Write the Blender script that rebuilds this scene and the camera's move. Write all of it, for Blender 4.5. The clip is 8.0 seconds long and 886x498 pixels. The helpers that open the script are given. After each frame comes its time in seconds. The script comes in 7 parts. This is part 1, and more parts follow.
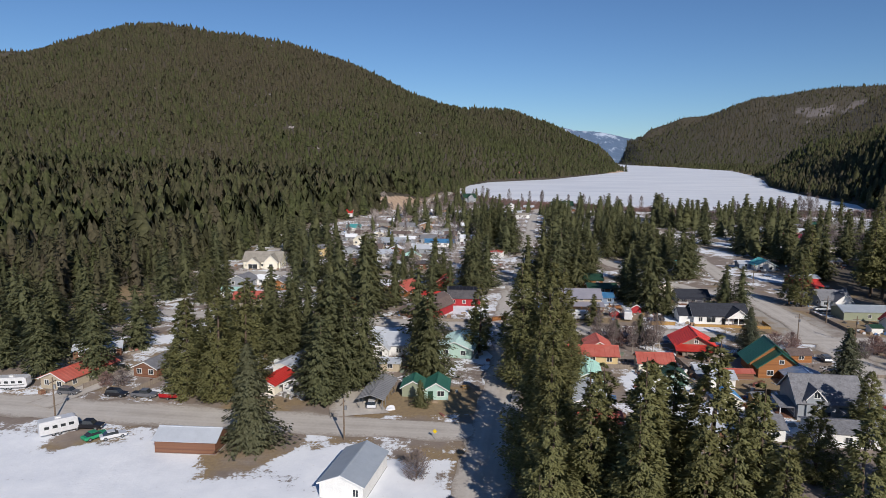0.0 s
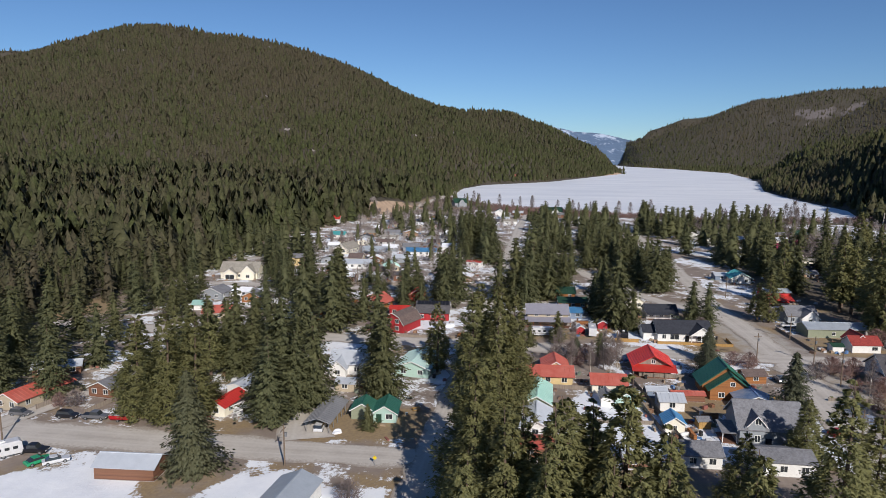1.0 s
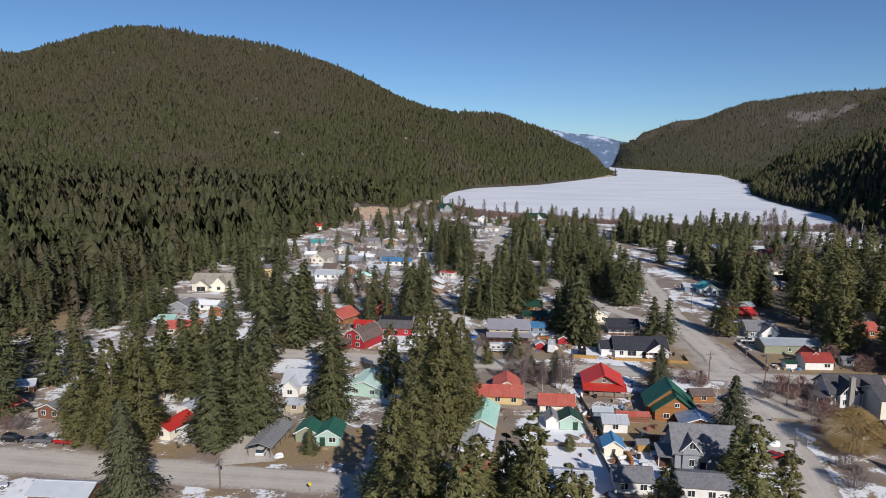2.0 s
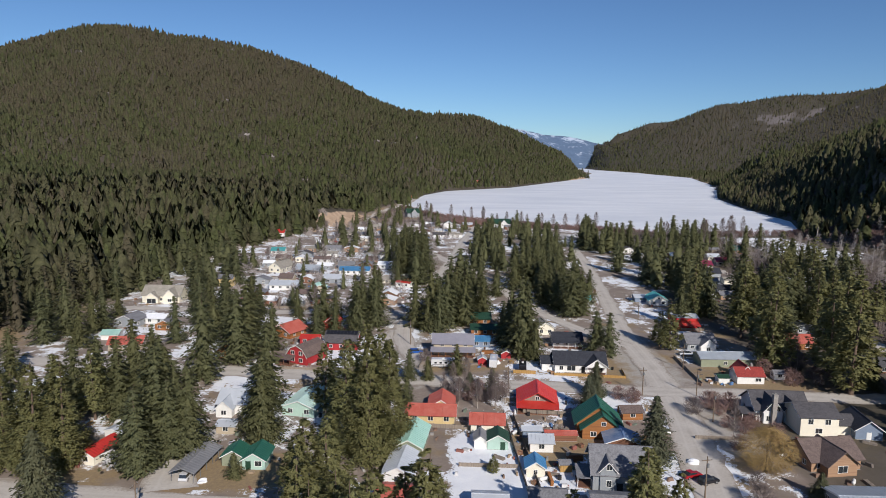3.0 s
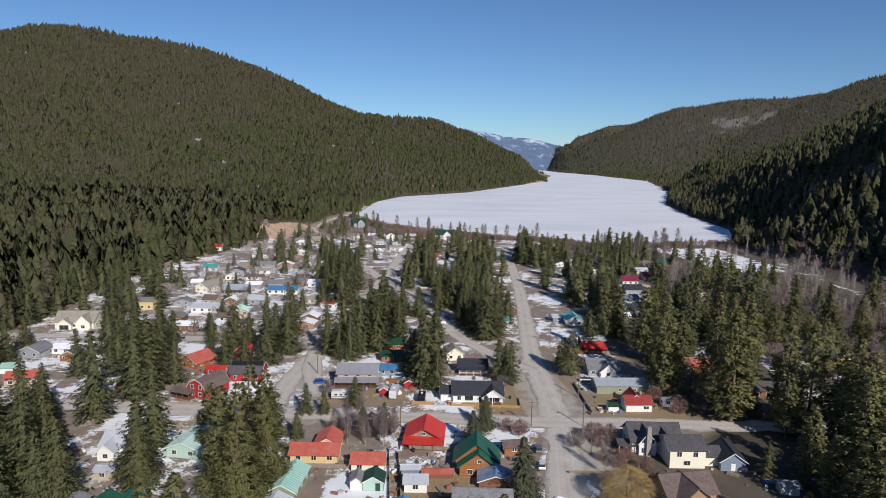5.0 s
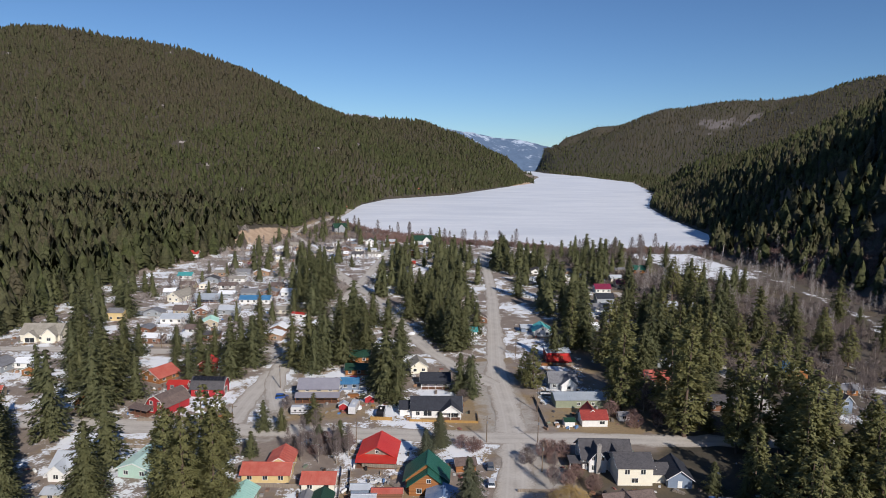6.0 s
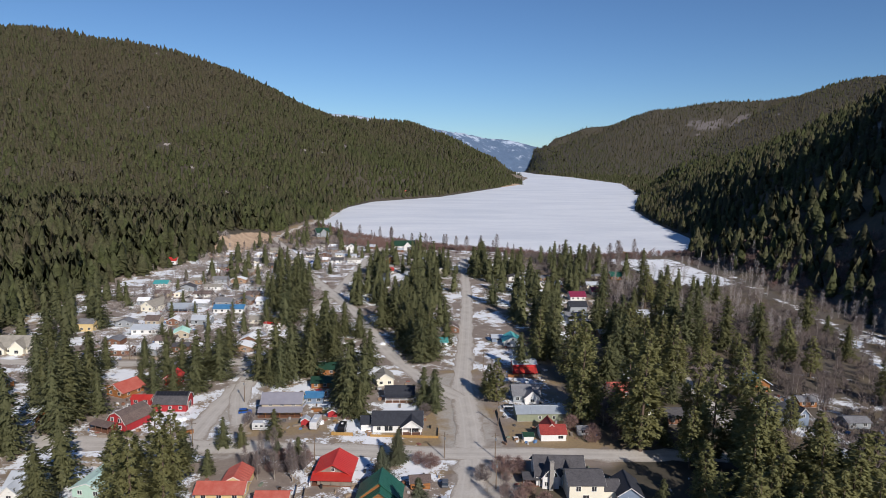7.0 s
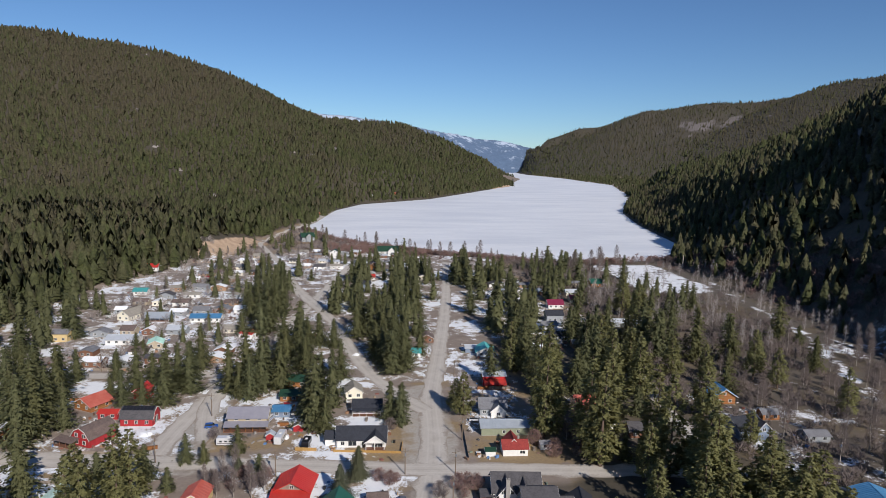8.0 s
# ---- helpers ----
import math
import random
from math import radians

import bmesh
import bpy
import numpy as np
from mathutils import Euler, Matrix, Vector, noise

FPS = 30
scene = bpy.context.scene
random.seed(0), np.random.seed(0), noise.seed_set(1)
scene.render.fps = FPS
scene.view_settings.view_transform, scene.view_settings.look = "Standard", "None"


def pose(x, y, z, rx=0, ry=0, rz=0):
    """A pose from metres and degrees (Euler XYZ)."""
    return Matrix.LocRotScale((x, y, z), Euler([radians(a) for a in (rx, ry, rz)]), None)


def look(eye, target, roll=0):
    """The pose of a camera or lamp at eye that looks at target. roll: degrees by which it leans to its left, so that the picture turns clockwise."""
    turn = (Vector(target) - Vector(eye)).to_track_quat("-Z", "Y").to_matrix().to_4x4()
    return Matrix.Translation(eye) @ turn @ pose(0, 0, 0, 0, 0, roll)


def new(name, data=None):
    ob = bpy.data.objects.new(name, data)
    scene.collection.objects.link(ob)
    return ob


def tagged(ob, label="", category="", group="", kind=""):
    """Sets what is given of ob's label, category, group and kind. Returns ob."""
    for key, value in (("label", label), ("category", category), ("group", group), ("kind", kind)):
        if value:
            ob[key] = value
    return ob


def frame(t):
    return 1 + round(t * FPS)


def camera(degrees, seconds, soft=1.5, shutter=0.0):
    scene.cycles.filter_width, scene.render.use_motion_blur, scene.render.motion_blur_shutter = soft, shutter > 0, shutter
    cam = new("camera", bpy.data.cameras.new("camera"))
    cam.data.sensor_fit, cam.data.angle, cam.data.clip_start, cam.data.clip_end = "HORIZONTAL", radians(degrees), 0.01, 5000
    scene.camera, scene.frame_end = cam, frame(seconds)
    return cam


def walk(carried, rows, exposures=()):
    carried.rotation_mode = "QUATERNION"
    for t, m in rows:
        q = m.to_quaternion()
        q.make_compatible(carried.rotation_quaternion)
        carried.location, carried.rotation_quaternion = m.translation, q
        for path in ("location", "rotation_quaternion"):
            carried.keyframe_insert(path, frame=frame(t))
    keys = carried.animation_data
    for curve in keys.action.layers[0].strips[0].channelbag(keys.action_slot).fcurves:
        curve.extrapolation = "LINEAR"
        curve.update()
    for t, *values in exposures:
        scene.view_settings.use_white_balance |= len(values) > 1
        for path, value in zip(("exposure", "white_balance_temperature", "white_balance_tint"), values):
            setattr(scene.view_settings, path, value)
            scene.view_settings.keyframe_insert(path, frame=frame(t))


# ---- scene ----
cam = camera(67.8, 8.0, soft=0.8)
PATH = [
    (0, (2.350, 2.019, 51.699), (2.340, 3.999, 51.418), 0.2),
    (0.5, (7.840, 2.030, 54.329), (7.828, 4.011, 54.048), 0.3),
    (1, (13.444, 1.902, 56.998), (13.432, 3.882, 56.717), 0.4),
    (1.5, (19.110, 1.654, 59.698), (19.099, 3.634, 59.418), 0.4),
    (3, (36.053, 0.333, 67.940), (36.123, 2.312, 67.662), 0.7),
    (3.5, (41.581, -0.259, 70.721), (41.692, 1.719, 70.443), 0.8),
    (4, (47.016, -0.912, 73.513), (47.156, 1.063, 73.236), 0.8),
    (4.5, (52.350, -1.619, 76.315), (52.508, 0.355, 76.038), 0.8),
    (5, (57.582, -2.376, 79.127), (57.755, -0.403, 78.851), 0.8),
    (6.5, (72.768, -4.925, 87.625), (72.984, -2.955, 87.349), 0.9),
    (7, (77.732, -5.872, 90.484), (77.960, -3.905, 90.208), 0.9),
    (7.5, (82.700, -6.873, 93.363), (82.938, -4.906, 93.087), 0.9),
    (8, (87.717, -7.936, 96.265), (87.962, -5.971, 95.989), 1.0),
]
walk(cam, [(t, look(eye, target, roll)) for t, eye, target, roll in PATH], exposures=[(0, 0.03), (1.2, 0.1), (8, 0.12)])

# ---- sky and sun ----
SUN_HEIGHT, SUN_TURN = radians(30.5), radians(-70)
world = bpy.data.worlds.new("sky")
scene.world = world
world.use_nodes = True
sky = world.node_tree.nodes.new("ShaderNodeTexSky")
sky.sky_type, sky.sun_disc = "NISHITA", False
sky.sun_elevation, sky.sun_rotation = SUN_HEIGHT, radians(160)
sky.altitude, sky.air_density, sky.dust_density, sky.ozone_density = 1600, 1.0, 0.0, 1.0
back = world.node_tree.nodes["Background"]
back.inputs["Strength"].default_value = 0.061
deep = world.node_tree.nodes.new("ShaderNodeMix")
deep.data_type, deep.blend_type = "RGBA", "MULTIPLY"
deep.inputs[0].default_value, deep.inputs[7].default_value = 1.0, (0.68, 0.95, 1.3, 1)
world.node_tree.links.new(sky.outputs[0], deep.inputs[6])
world.node_tree.links.new(deep.outputs[2], back.inputs["Color"])
sun = new("sun", bpy.data.lights.new("sun", "SUN"))
sun.data.energy, sun.data.angle, sun.data.color = 4.4, radians(0.5), (1.0, 0.94, 0.88)
towards = Vector((math.cos(SUN_TURN) * math.cos(SUN_HEIGHT), math.sin(SUN_TURN) * math.cos(SUN_HEIGHT), math.sin(SUN_HEIGHT)))
sun.matrix_world = look((0, 0, 400), Vector((0, 0, 400)) - towards)


# ---- materials ----
def nodes_of(name):
    m = bpy.data.materials.new(name)
    m.use_nodes = True
    t = m.node_tree
    return m, t, t.nodes["Principled BSDF"]


def add(t, kind, **values):
    n = t.nodes.new(kind)
    for k, v in values.items():
        n.inputs[k.replace("_", " ")].default_value = v
    return n


def noise_at(t, scale, detail=5, rough=0.6, coord="Object", source=None):
    n = add(t, "ShaderNodeTexNoise", Scale=scale, Detail=detail, Roughness=rough)
    if source is None:
        source = t.nodes.new("ShaderNodeTexCoord").outputs[coord] if coord != "World" else t.nodes.new("ShaderNodeNewGeometry").outputs["Position"]
    t.links.new(source, n.inputs["Vector"])
    return n.outputs["Fac"]


def ramp(t, fac, low, high):
    n = add(t, "ShaderNodeMapRange", From_Min=low, From_Max=high)
    t.links.new(fac, n.inputs["Value"])
    return n.outputs["Result"]


def mixed(t, fac, a, b, how="MIX"):
    n = t.nodes.new("ShaderNodeMix")
    n.data_type, n.blend_type = "RGBA", how
    for sock, v in ((n.inputs[0], fac), (n.inputs[6], a), (n.inputs[7], b)):
        if isinstance(v, (int, float)):
            sock.default_value = v
        elif isinstance(v, tuple):
            sock.default_value = (*v, 1)
        else:
            t.links.new(v, sock)
    return n.outputs[2]


def calc(t, how, a, b):
    n = t.nodes.new("ShaderNodeMath")
    n.operation = how
    for sock, v in ((n.inputs[0], a), (n.inputs[1], b)):
        if isinstance(v, (int, float)):
            sock.default_value = v
        else:
            t.links.new(v, sock)
    return n.outputs[0]


def bump(t, b, height, strength=0.3, far=0.05):
    n = add(t, "ShaderNodeBump", Strength=strength, Distance=far)
    t.links.new(height, n.inputs["Height"])
    t.links.new(n.outputs[0], b.inputs["Normal"])


def attribute(t, name):
    n = t.nodes.new("ShaderNodeAttribute")
    n.attribute_name = name
    return n.outputs["Fac"]


def surface(name, light, dark, scale=1.5, rough=0.7, metal=0.0, grain=0.3, vary=0.0, coord="Object"):
    """A painted, wooden or stony surface: stains at one scale, grain at a finer one."""
    m, t, b = nodes_of(name)
    stain = ramp(t, noise_at(t, scale, 6, 0.65, coord), 0.3, 0.7)
    fine = noise_at(t, scale * 9, 4, 0.7, coord)
    c = mixed(t, stain, dark, light)
    c = mixed(t, 0.35, c, mixed(t, ramp(t, fine, 0.3, 0.7), tuple(0.6 * v for v in light), tuple(min(1, 1.2 * v) for v in light)))
    if vary:
        info = t.nodes.new("ShaderNodeObjectInfo")
        c = mixed(t, ramp(t, info.outputs["Random"], 0, 1), c, mixed(t, 1.0, c, (1 - vary, 1 - vary, 1 - vary), "MULTIPLY"))
    t.links.new(c, b.inputs["Base Color"])
    b.inputs["Roughness"].default_value, b.inputs["Metallic"].default_value = rough, metal
    bump(t, b, fine, grain, 0.03)
    return m


def boards(name, light, dark, step=0.2, upright=False):
    """Lapped or upright wooden boards, each with its own tone."""
    m, t, b = nodes_of(name)
    co = t.nodes.new("ShaderNodeTexCoord").outputs["Object"]
    sep = t.nodes.new("ShaderNodeSeparateXYZ")
    t.links.new(co, sep.inputs[0])
    along = calc(t, "ADD", sep.outputs["X"], sep.outputs["Y"]) if upright else sep.outputs["Z"]
    row = calc(t, "DIVIDE", along, step)
    white = t.nodes.new("ShaderNodeTexWhiteNoise")
    white.noise_dimensions = "1D"
    t.links.new(calc(t, "FLOOR", row, 0), white.inputs["W"])
    edge = calc(t, "FRACT", row, 0)
    grain = noise_at(t, 3, 6, 0.7)
    c = mixed(t, calc(t, "ADD", calc(t, "MULTIPLY", white.outputs["Value"], 0.6), calc(t, "MULTIPLY", grain, 0.4)), dark, light)
    t.links.new(c, b.inputs["Base Color"])
    b.inputs["Roughness"].default_value = 0.75
    bump(t, b, calc(t, "ADD", edge, grain), 0.5, 0.03)
    return m


def metal_roof(name, colour, worn, gloss=0.38):
    """Painted sheet-metal roofing, a little faded and streaked."""
    m, t, b = nodes_of(name)
    stain = ramp(t, noise_at(t, 0.35, 6, 0.7), 0.3, 0.75)
    c = mixed(t, stain, colour, worn)
    c = mixed(t, calc(t, "MULTIPLY", ramp(t, noise_at(t, 4, 5, 0.7), 0.55, 0.8), 0.35), c, tuple(0.55 * v for v in colour))
    t.links.new(c, b.inputs["Base Color"])
    b.inputs["Roughness"].default_value, b.inputs["Metallic"].default_value = gloss, 0.25
    return m


def shingles(name, light, dark):
    m, t, b = nodes_of(name)
    cells = add(t, "ShaderNodeTexVoronoi", Scale=3.5)
    t.links.new(t.nodes.new("ShaderNodeTexCoord").outputs["Object"], cells.inputs["Vector"])
    sep = t.nodes.new("ShaderNodeSeparateColor")
    t.links.new(cells.outputs["Color"], sep.inputs[0])
    c = mixed(t, sep.outputs[0], dark, light)
    c = mixed(t, calc(t, "MULTIPLY", ramp(t, noise_at(t, 0.5, 5), 0.4, 0.75), 0.4), c, tuple(min(1, 1.5 * v) for v in light))
    t.links.new(c, b.inputs["Base Color"])
    b.inputs["Roughness"].default_value = 0.85
    bump(t, b, sep.outputs[1], 0.4, 0.02)
    return m


def foliage(name, light, dark, tint=0.0):
    """Needles: tone by clump and by tree, a little light passing through."""
    m, t, b = nodes_of(name)
    geo = t.nodes.new("ShaderNodeNewGeometry")
    info = t.nodes.new("ShaderNodeObjectInfo")
    c = mixed(t, geo.outputs["Random Per Island"], dark, light)
    if tint:
        # Paler brown tint; its share by height partly stands for haze.
        c = mixed(t, calc(t, "MULTIPLY", attribute(t, "tint"), tint), c, (0.135, 0.107, 0.078))
        place = t.nodes.new("ShaderNodeNewGeometry").outputs["Position"]
        sprays, tufts = noise_at(t, 0.55, 5, 0.75, source=place), noise_at(t, 2.2, 3, 0.7, source=place)
        c = mixed(t, ramp(t, sprays, 0.36, 0.64), mixed(t, 1.0, c, (0.62, 0.63, 0.62), "MULTIPLY"), mixed(t, 1.0, c, (1.4, 1.38, 1.35), "MULTIPLY"))
        bump(t, b, calc(t, "ADD", sprays, calc(t, "MULTIPLY", tufts, 0.4)), 0.12, 0.5)
    else:
        c = mixed(t, calc(t, "MULTIPLY", info.outputs["Random"], 0.4), c, (0.16, 0.145, 0.055))
    t.links.new(c, b.inputs["Base Color"])
    b.inputs["Roughness"].default_value = 0.65
    b.inputs["Specular IOR Level"].default_value = 0.2
    through_light = t.nodes.new("ShaderNodeBsdfTranslucent")
    t.links.new(c, through_light.inputs["Color"])
    blend = t.nodes.new("ShaderNodeMixShader")
    blend.inputs[0].default_value = 0.45
    t.links.new(b.outputs[0], blend.inputs[1])
    t.links.new(through_light.outputs[0], blend.inputs[2])
    t.links.new(blend.outputs[0], t.nodes["Material Output"].inputs["Surface"])
    return m


def ground_material():
    """Gravelly soil, dead grass, forest floor and old snow, by where each lies; the dark floor also stands for tree
    shade.
    """
    m, t, b = nodes_of("valley_ground")
    geo = t.nodes.new("ShaderNodeNewGeometry").outputs["Position"]
    broad = noise_at(t, 0.035, 7, 0.62, source=geo)
    mid = noise_at(t, 0.16, 6, 0.65, source=geo)
    fine = noise_at(t, 1.3, 6, 0.7, source=geo)
    soil = mixed(t, ramp(t, mid, 0.35, 0.65), (0.19, 0.15, 0.125), (0.325, 0.27, 0.225))
    soil = mixed(t, ramp(t, fine, 0.35, 0.7), soil, (0.23, 0.18, 0.145))
    straw = mixed(t, ramp(t, fine, 0.3, 0.7), (0.33, 0.24, 0.125), (0.22, 0.155, 0.095))
    c = mixed(t, ramp(t, calc(t, "ADD", broad, calc(t, "MULTIPLY", attribute(t, "grass"), 0.2)), 0.48, 0.57), soil, straw)
    gravel = mixed(t, ramp(t, fine, 0.3, 0.7), (0.33, 0.295, 0.255), (0.45, 0.41, 0.36))
    c = mixed(t, ramp(t, calc(t, "ADD", attribute(t, "gravel"), calc(t, "MULTIPLY", mid, 0.6)), 0.7, 0.85), c, gravel)
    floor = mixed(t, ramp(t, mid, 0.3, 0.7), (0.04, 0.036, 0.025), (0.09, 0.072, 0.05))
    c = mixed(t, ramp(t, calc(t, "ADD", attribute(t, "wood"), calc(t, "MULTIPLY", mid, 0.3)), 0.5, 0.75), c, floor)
    rock = mixed(t, ramp(t, fine, 0.3, 0.7), (0.11, 0.095, 0.09), (0.21, 0.18, 0.17))
    c = mixed(t, ramp(t, calc(t, "ADD", attribute(t, "rock"), calc(t, "MULTIPLY", mid, 0.5)), 0.85, 1.0), c, rock)
    clay = mixed(t, ramp(t, mid, 0.35, 0.65), (0.36, 0.25, 0.17), (0.52, 0.38, 0.26))
    c = mixed(t, ramp(t, calc(t, "ADD", attribute(t, "clay"), calc(t, "MULTIPLY", mid, 0.5)), 0.65, 0.8), c, clay)
    where = calc(t, "ADD", attribute(t, "snow"), calc(t, "ADD", calc(t, "MULTIPLY", mid, 0.6), calc(t, "MULTIPLY", fine, 0.4)))
    where = calc(t, "ADD", where, calc(t, "MULTIPLY", calc(t, "SUBTRACT", broad, 0.5), 0.9))
    snow = ramp(t, where, 1.0, 1.05)
    snowy = mixed(t, ramp(t, mid, 0.3, 0.7), (0.72, 0.74, 0.78), (0.86, 0.87, 0.89))
    snowy = mixed(t, ramp(t, fine, 0.62, 0.8), snowy, (0.5, 0.47, 0.43))
    c = mixed(t, snow, c, snowy)
    t.links.new(c, b.inputs["Base Color"])
    b.inputs["Roughness"].default_value = 0.9
    bump(t, b, calc(t, "ADD", fine, calc(t, "MULTIPLY", snow, 0.6)), 0.6, 0.12)
    return m


def road_material():
    m, t, b = nodes_of("packed_gravel_road")
    geo = t.nodes.new("ShaderNodeNewGeometry").outputs["Position"]
    mid, fine = noise_at(t, 0.12, 6, 0.65, source=geo), noise_at(t, 1.6, 6, 0.7, source=geo)
    c = mixed(t, ramp(t, mid, 0.32, 0.68), (0.46, 0.415, 0.365), (0.56, 0.515, 0.46))
    c = mixed(t, calc(t, "MULTIPLY", ramp(t, fine, 0.45, 0.75), 0.35), c, (0.3, 0.265, 0.23))
    side = calc(t, "ABSOLUTE", attribute(t, "side"), 0)
    wander = noise_at(t, 0.05, 4, 0.6, source=geo)
    track = calc(t, "ABSOLUTE", calc(t, "SUBTRACT", calc(t, "ADD", side, calc(t, "MULTIPLY", wander, 0.3)), 0.55), 0)
    c = mixed(t, calc(t, "MULTIPLY", ramp(t, track, 0.1, 0.02), 0.4), c, (0.58, 0.54, 0.49))
    middle = calc(t, "MULTIPLY", ramp(t, calc(t, "ADD", side, calc(t, "MULTIPLY", mid, 0.5)), 0.36, 0.24), 0.35)
    c = mixed(t, middle, c, (0.34, 0.3, 0.26))
    verge = calc(t, "ADD", side, calc(t, "ADD", calc(t, "MULTIPLY", calc(t, "SUBTRACT", mid, 0.5), 1.1), calc(t, "MULTIPLY", calc(t, "SUBTRACT", fine, 0.5), 0.9)))
    c = mixed(t, ramp(t, verge, 0.74, 0.98), c, mixed(t, ramp(t, fine, 0.35, 0.7), (0.28, 0.235, 0.195), (0.36, 0.31, 0.26)))
    t.links.new(c, b.inputs["Base Color"])
    b.inputs["Roughness"].default_value = 0.88
    bump(t, b, fine, 0.4, 0.04)
    return m


def ice_material():
    m, t, b = nodes_of("snow_covered_ice")
    geo = t.nodes.new("ShaderNodeNewGeometry").outputs["Position"]
    stretch = add(t, "ShaderNodeMapping", Scale=(0.006, 0.018, 1.0))
    t.links.new(geo, stretch.inputs["Vector"])
    bands = noise_at(t, 1.0, 6, 0.6, source=stretch.outputs[0])
    fine = noise_at(t, 0.12, 5, 0.6, source=geo)
    c = mixed(t, ramp(t, bands, 0.35, 0.65), (0.68, 0.7, 0.74), (0.82, 0.83, 0.85))
    c = mixed(t, calc(t, "MULTIPLY", ramp(t, fine, 0.45, 0.8), 0.3), c, (0.58, 0.62, 0.68))
    t.links.new(c, b.inputs["Base Color"])
    b.inputs["Roughness"].default_value = 0.6
    return m


def glass_material():
    m, t, b = nodes_of("window_glass")
    b.inputs["Base Color"].default_value = (0.03, 0.035, 0.04, 1)
    b.inputs["Roughness"].default_value, b.inputs["Specular IOR Level"].default_value = 0.06, 0.8
    return m


def plain(name, colour, rough=0.5, metal=0.0):
    return surface(name, colour, tuple(0.8 * v for v in colour), 2.0, rough, metal, 0.1)


GROUND, ROAD, ICE, GLASS = ground_material(), road_material(), ice_material(), glass_material()
FIR = foliage("fir_needles", (0.188, 0.198, 0.097), (0.108, 0.117, 0.063))
PINE = foliage("pine_needles", (0.3, 0.294, 0.126), (0.175, 0.178, 0.082))
SPRUCE = foliage("spruce_needles", (0.185, 0.2, 0.13), (0.11, 0.12, 0.083))
WOODS = foliage("forest_needles", (0.116, 0.13, 0.053), (0.078, 0.088, 0.04), 0.75)
BARK = surface("bark", (0.16, 0.11, 0.08), (0.07, 0.05, 0.04), 3, 0.95, grain=0.8)
PALE_BARK = surface("pale_bark", (0.42, 0.38, 0.33), (0.2, 0.17, 0.15), 2, 0.9)
TWIG = surface("bare_twigs", (0.2, 0.16, 0.148), (0.11, 0.085, 0.078), 1, 0.9, coord="World")
RED_TWIG = surface("reddish_twigs", (0.25, 0.155, 0.135), (0.15, 0.092, 0.08), 0.2, 0.9, coord="World")
WILLOW = surface("yellow_willow_twigs", (0.38, 0.26, 0.1), (0.24, 0.16, 0.065), 1, 0.85)
WHITE = surface("white_siding", (0.78, 0.77, 0.74), (0.62, 0.61, 0.58), 0.8, 0.65)
TRIM = plain("white_trim", (0.8, 0.79, 0.76), 0.55)
CREAM = surface("cream_siding", (0.8, 0.75, 0.62), (0.7, 0.65, 0.53), 0.8, 0.7)
TAN = surface("tan_siding", (0.45, 0.38, 0.28), (0.34, 0.28, 0.2), 0.8, 0.7)
YELLOW = surface("yellow_siding", (0.66, 0.5, 0.25), (0.52, 0.39, 0.19), 0.8, 0.7)
SAGE = surface("sage_siding", (0.27, 0.29, 0.2), (0.2, 0.22, 0.15), 0.8, 0.7)
SLATE = surface("slate_blue_siding", (0.2, 0.25, 0.33), (0.14, 0.18, 0.25), 0.8, 0.7)
GREY_SIDING = surface("grey_siding", (0.3, 0.32, 0.34), (0.22, 0.24, 0.26), 0.8, 0.7)
MINT = surface("mint_siding", (0.42, 0.58, 0.5), (0.34, 0.48, 0.42), 0.8, 0.7)
BARN_RED = boards("red_barn_boards", (0.42, 0.025, 0.03), (0.26, 0.015, 0.02), 0.25, True)
CEDAR = boards("cedar_siding", (0.4, 0.25, 0.15), (0.27, 0.16, 0.1), 0.2)
PAVING = surface("terracotta_paving", (0.4, 0.2, 0.13), (0.3, 0.15, 0.1), 2, 0.85)
LOG = boards("stained_logs", (0.36, 0.15, 0.045), (0.2, 0.075, 0.025), 0.28)
WEATHERED = boards("weathered_boards", (0.24, 0.11, 0.06), (0.12, 0.055, 0.035), 0.2)
PLANK = boards("yellow_fence_boards", (0.46, 0.28, 0.09), (0.3, 0.17, 0.055), 0.15, True)
OLD_PLANK = boards("grey_fence_boards", (0.31, 0.26, 0.21), (0.18, 0.145, 0.115), 0.15, True)
STONE = surface("chimney_stone", (0.36, 0.33, 0.3), (0.16, 0.15, 0.14), 4, 0.9, grain=0.9)
CONCRETE = surface("concrete", (0.38, 0.37, 0.35), (0.28, 0.27, 0.26), 1.2, 0.85)
R_RED = metal_roof("red_metal_roofing", (0.52, 0.035, 0.03), (0.6, 0.07, 0.05))
R_ORANGE = metal_roof("orange_red_roofing", (0.5, 0.1, 0.07), (0.6, 0.2, 0.15), 0.55)
R_GREEN = metal_roof("green_metal_roofing", (0.02, 0.11, 0.075), (0.035, 0.145, 0.105))
R_DKGREEN = metal_roof("dark_green_roofing", (0.02, 0.06, 0.035), (0.03, 0.08, 0.05), 0.5)
R_TEAL = metal_roof("pale_teal_roofing", (0.34, 0.58, 0.5), (0.48, 0.68, 0.6))
R_TURQ = metal_roof("turquoise_roofing", (0.06, 0.34, 0.34), (0.12, 0.42, 0.42))
R_BLUE = metal_roof("blue_metal_roofing", (0.06, 0.22, 0.42), (0.12, 0.3, 0.5))
R_GREY = metal_roof("grey_metal_roofing", (0.4, 0.44, 0.48), (0.5, 0.54, 0.58), 0.42)
R_PALE = metal_roof("pale_metal_roofing", (0.52, 0.55, 0.59), (0.63, 0.66, 0.7), 0.45)
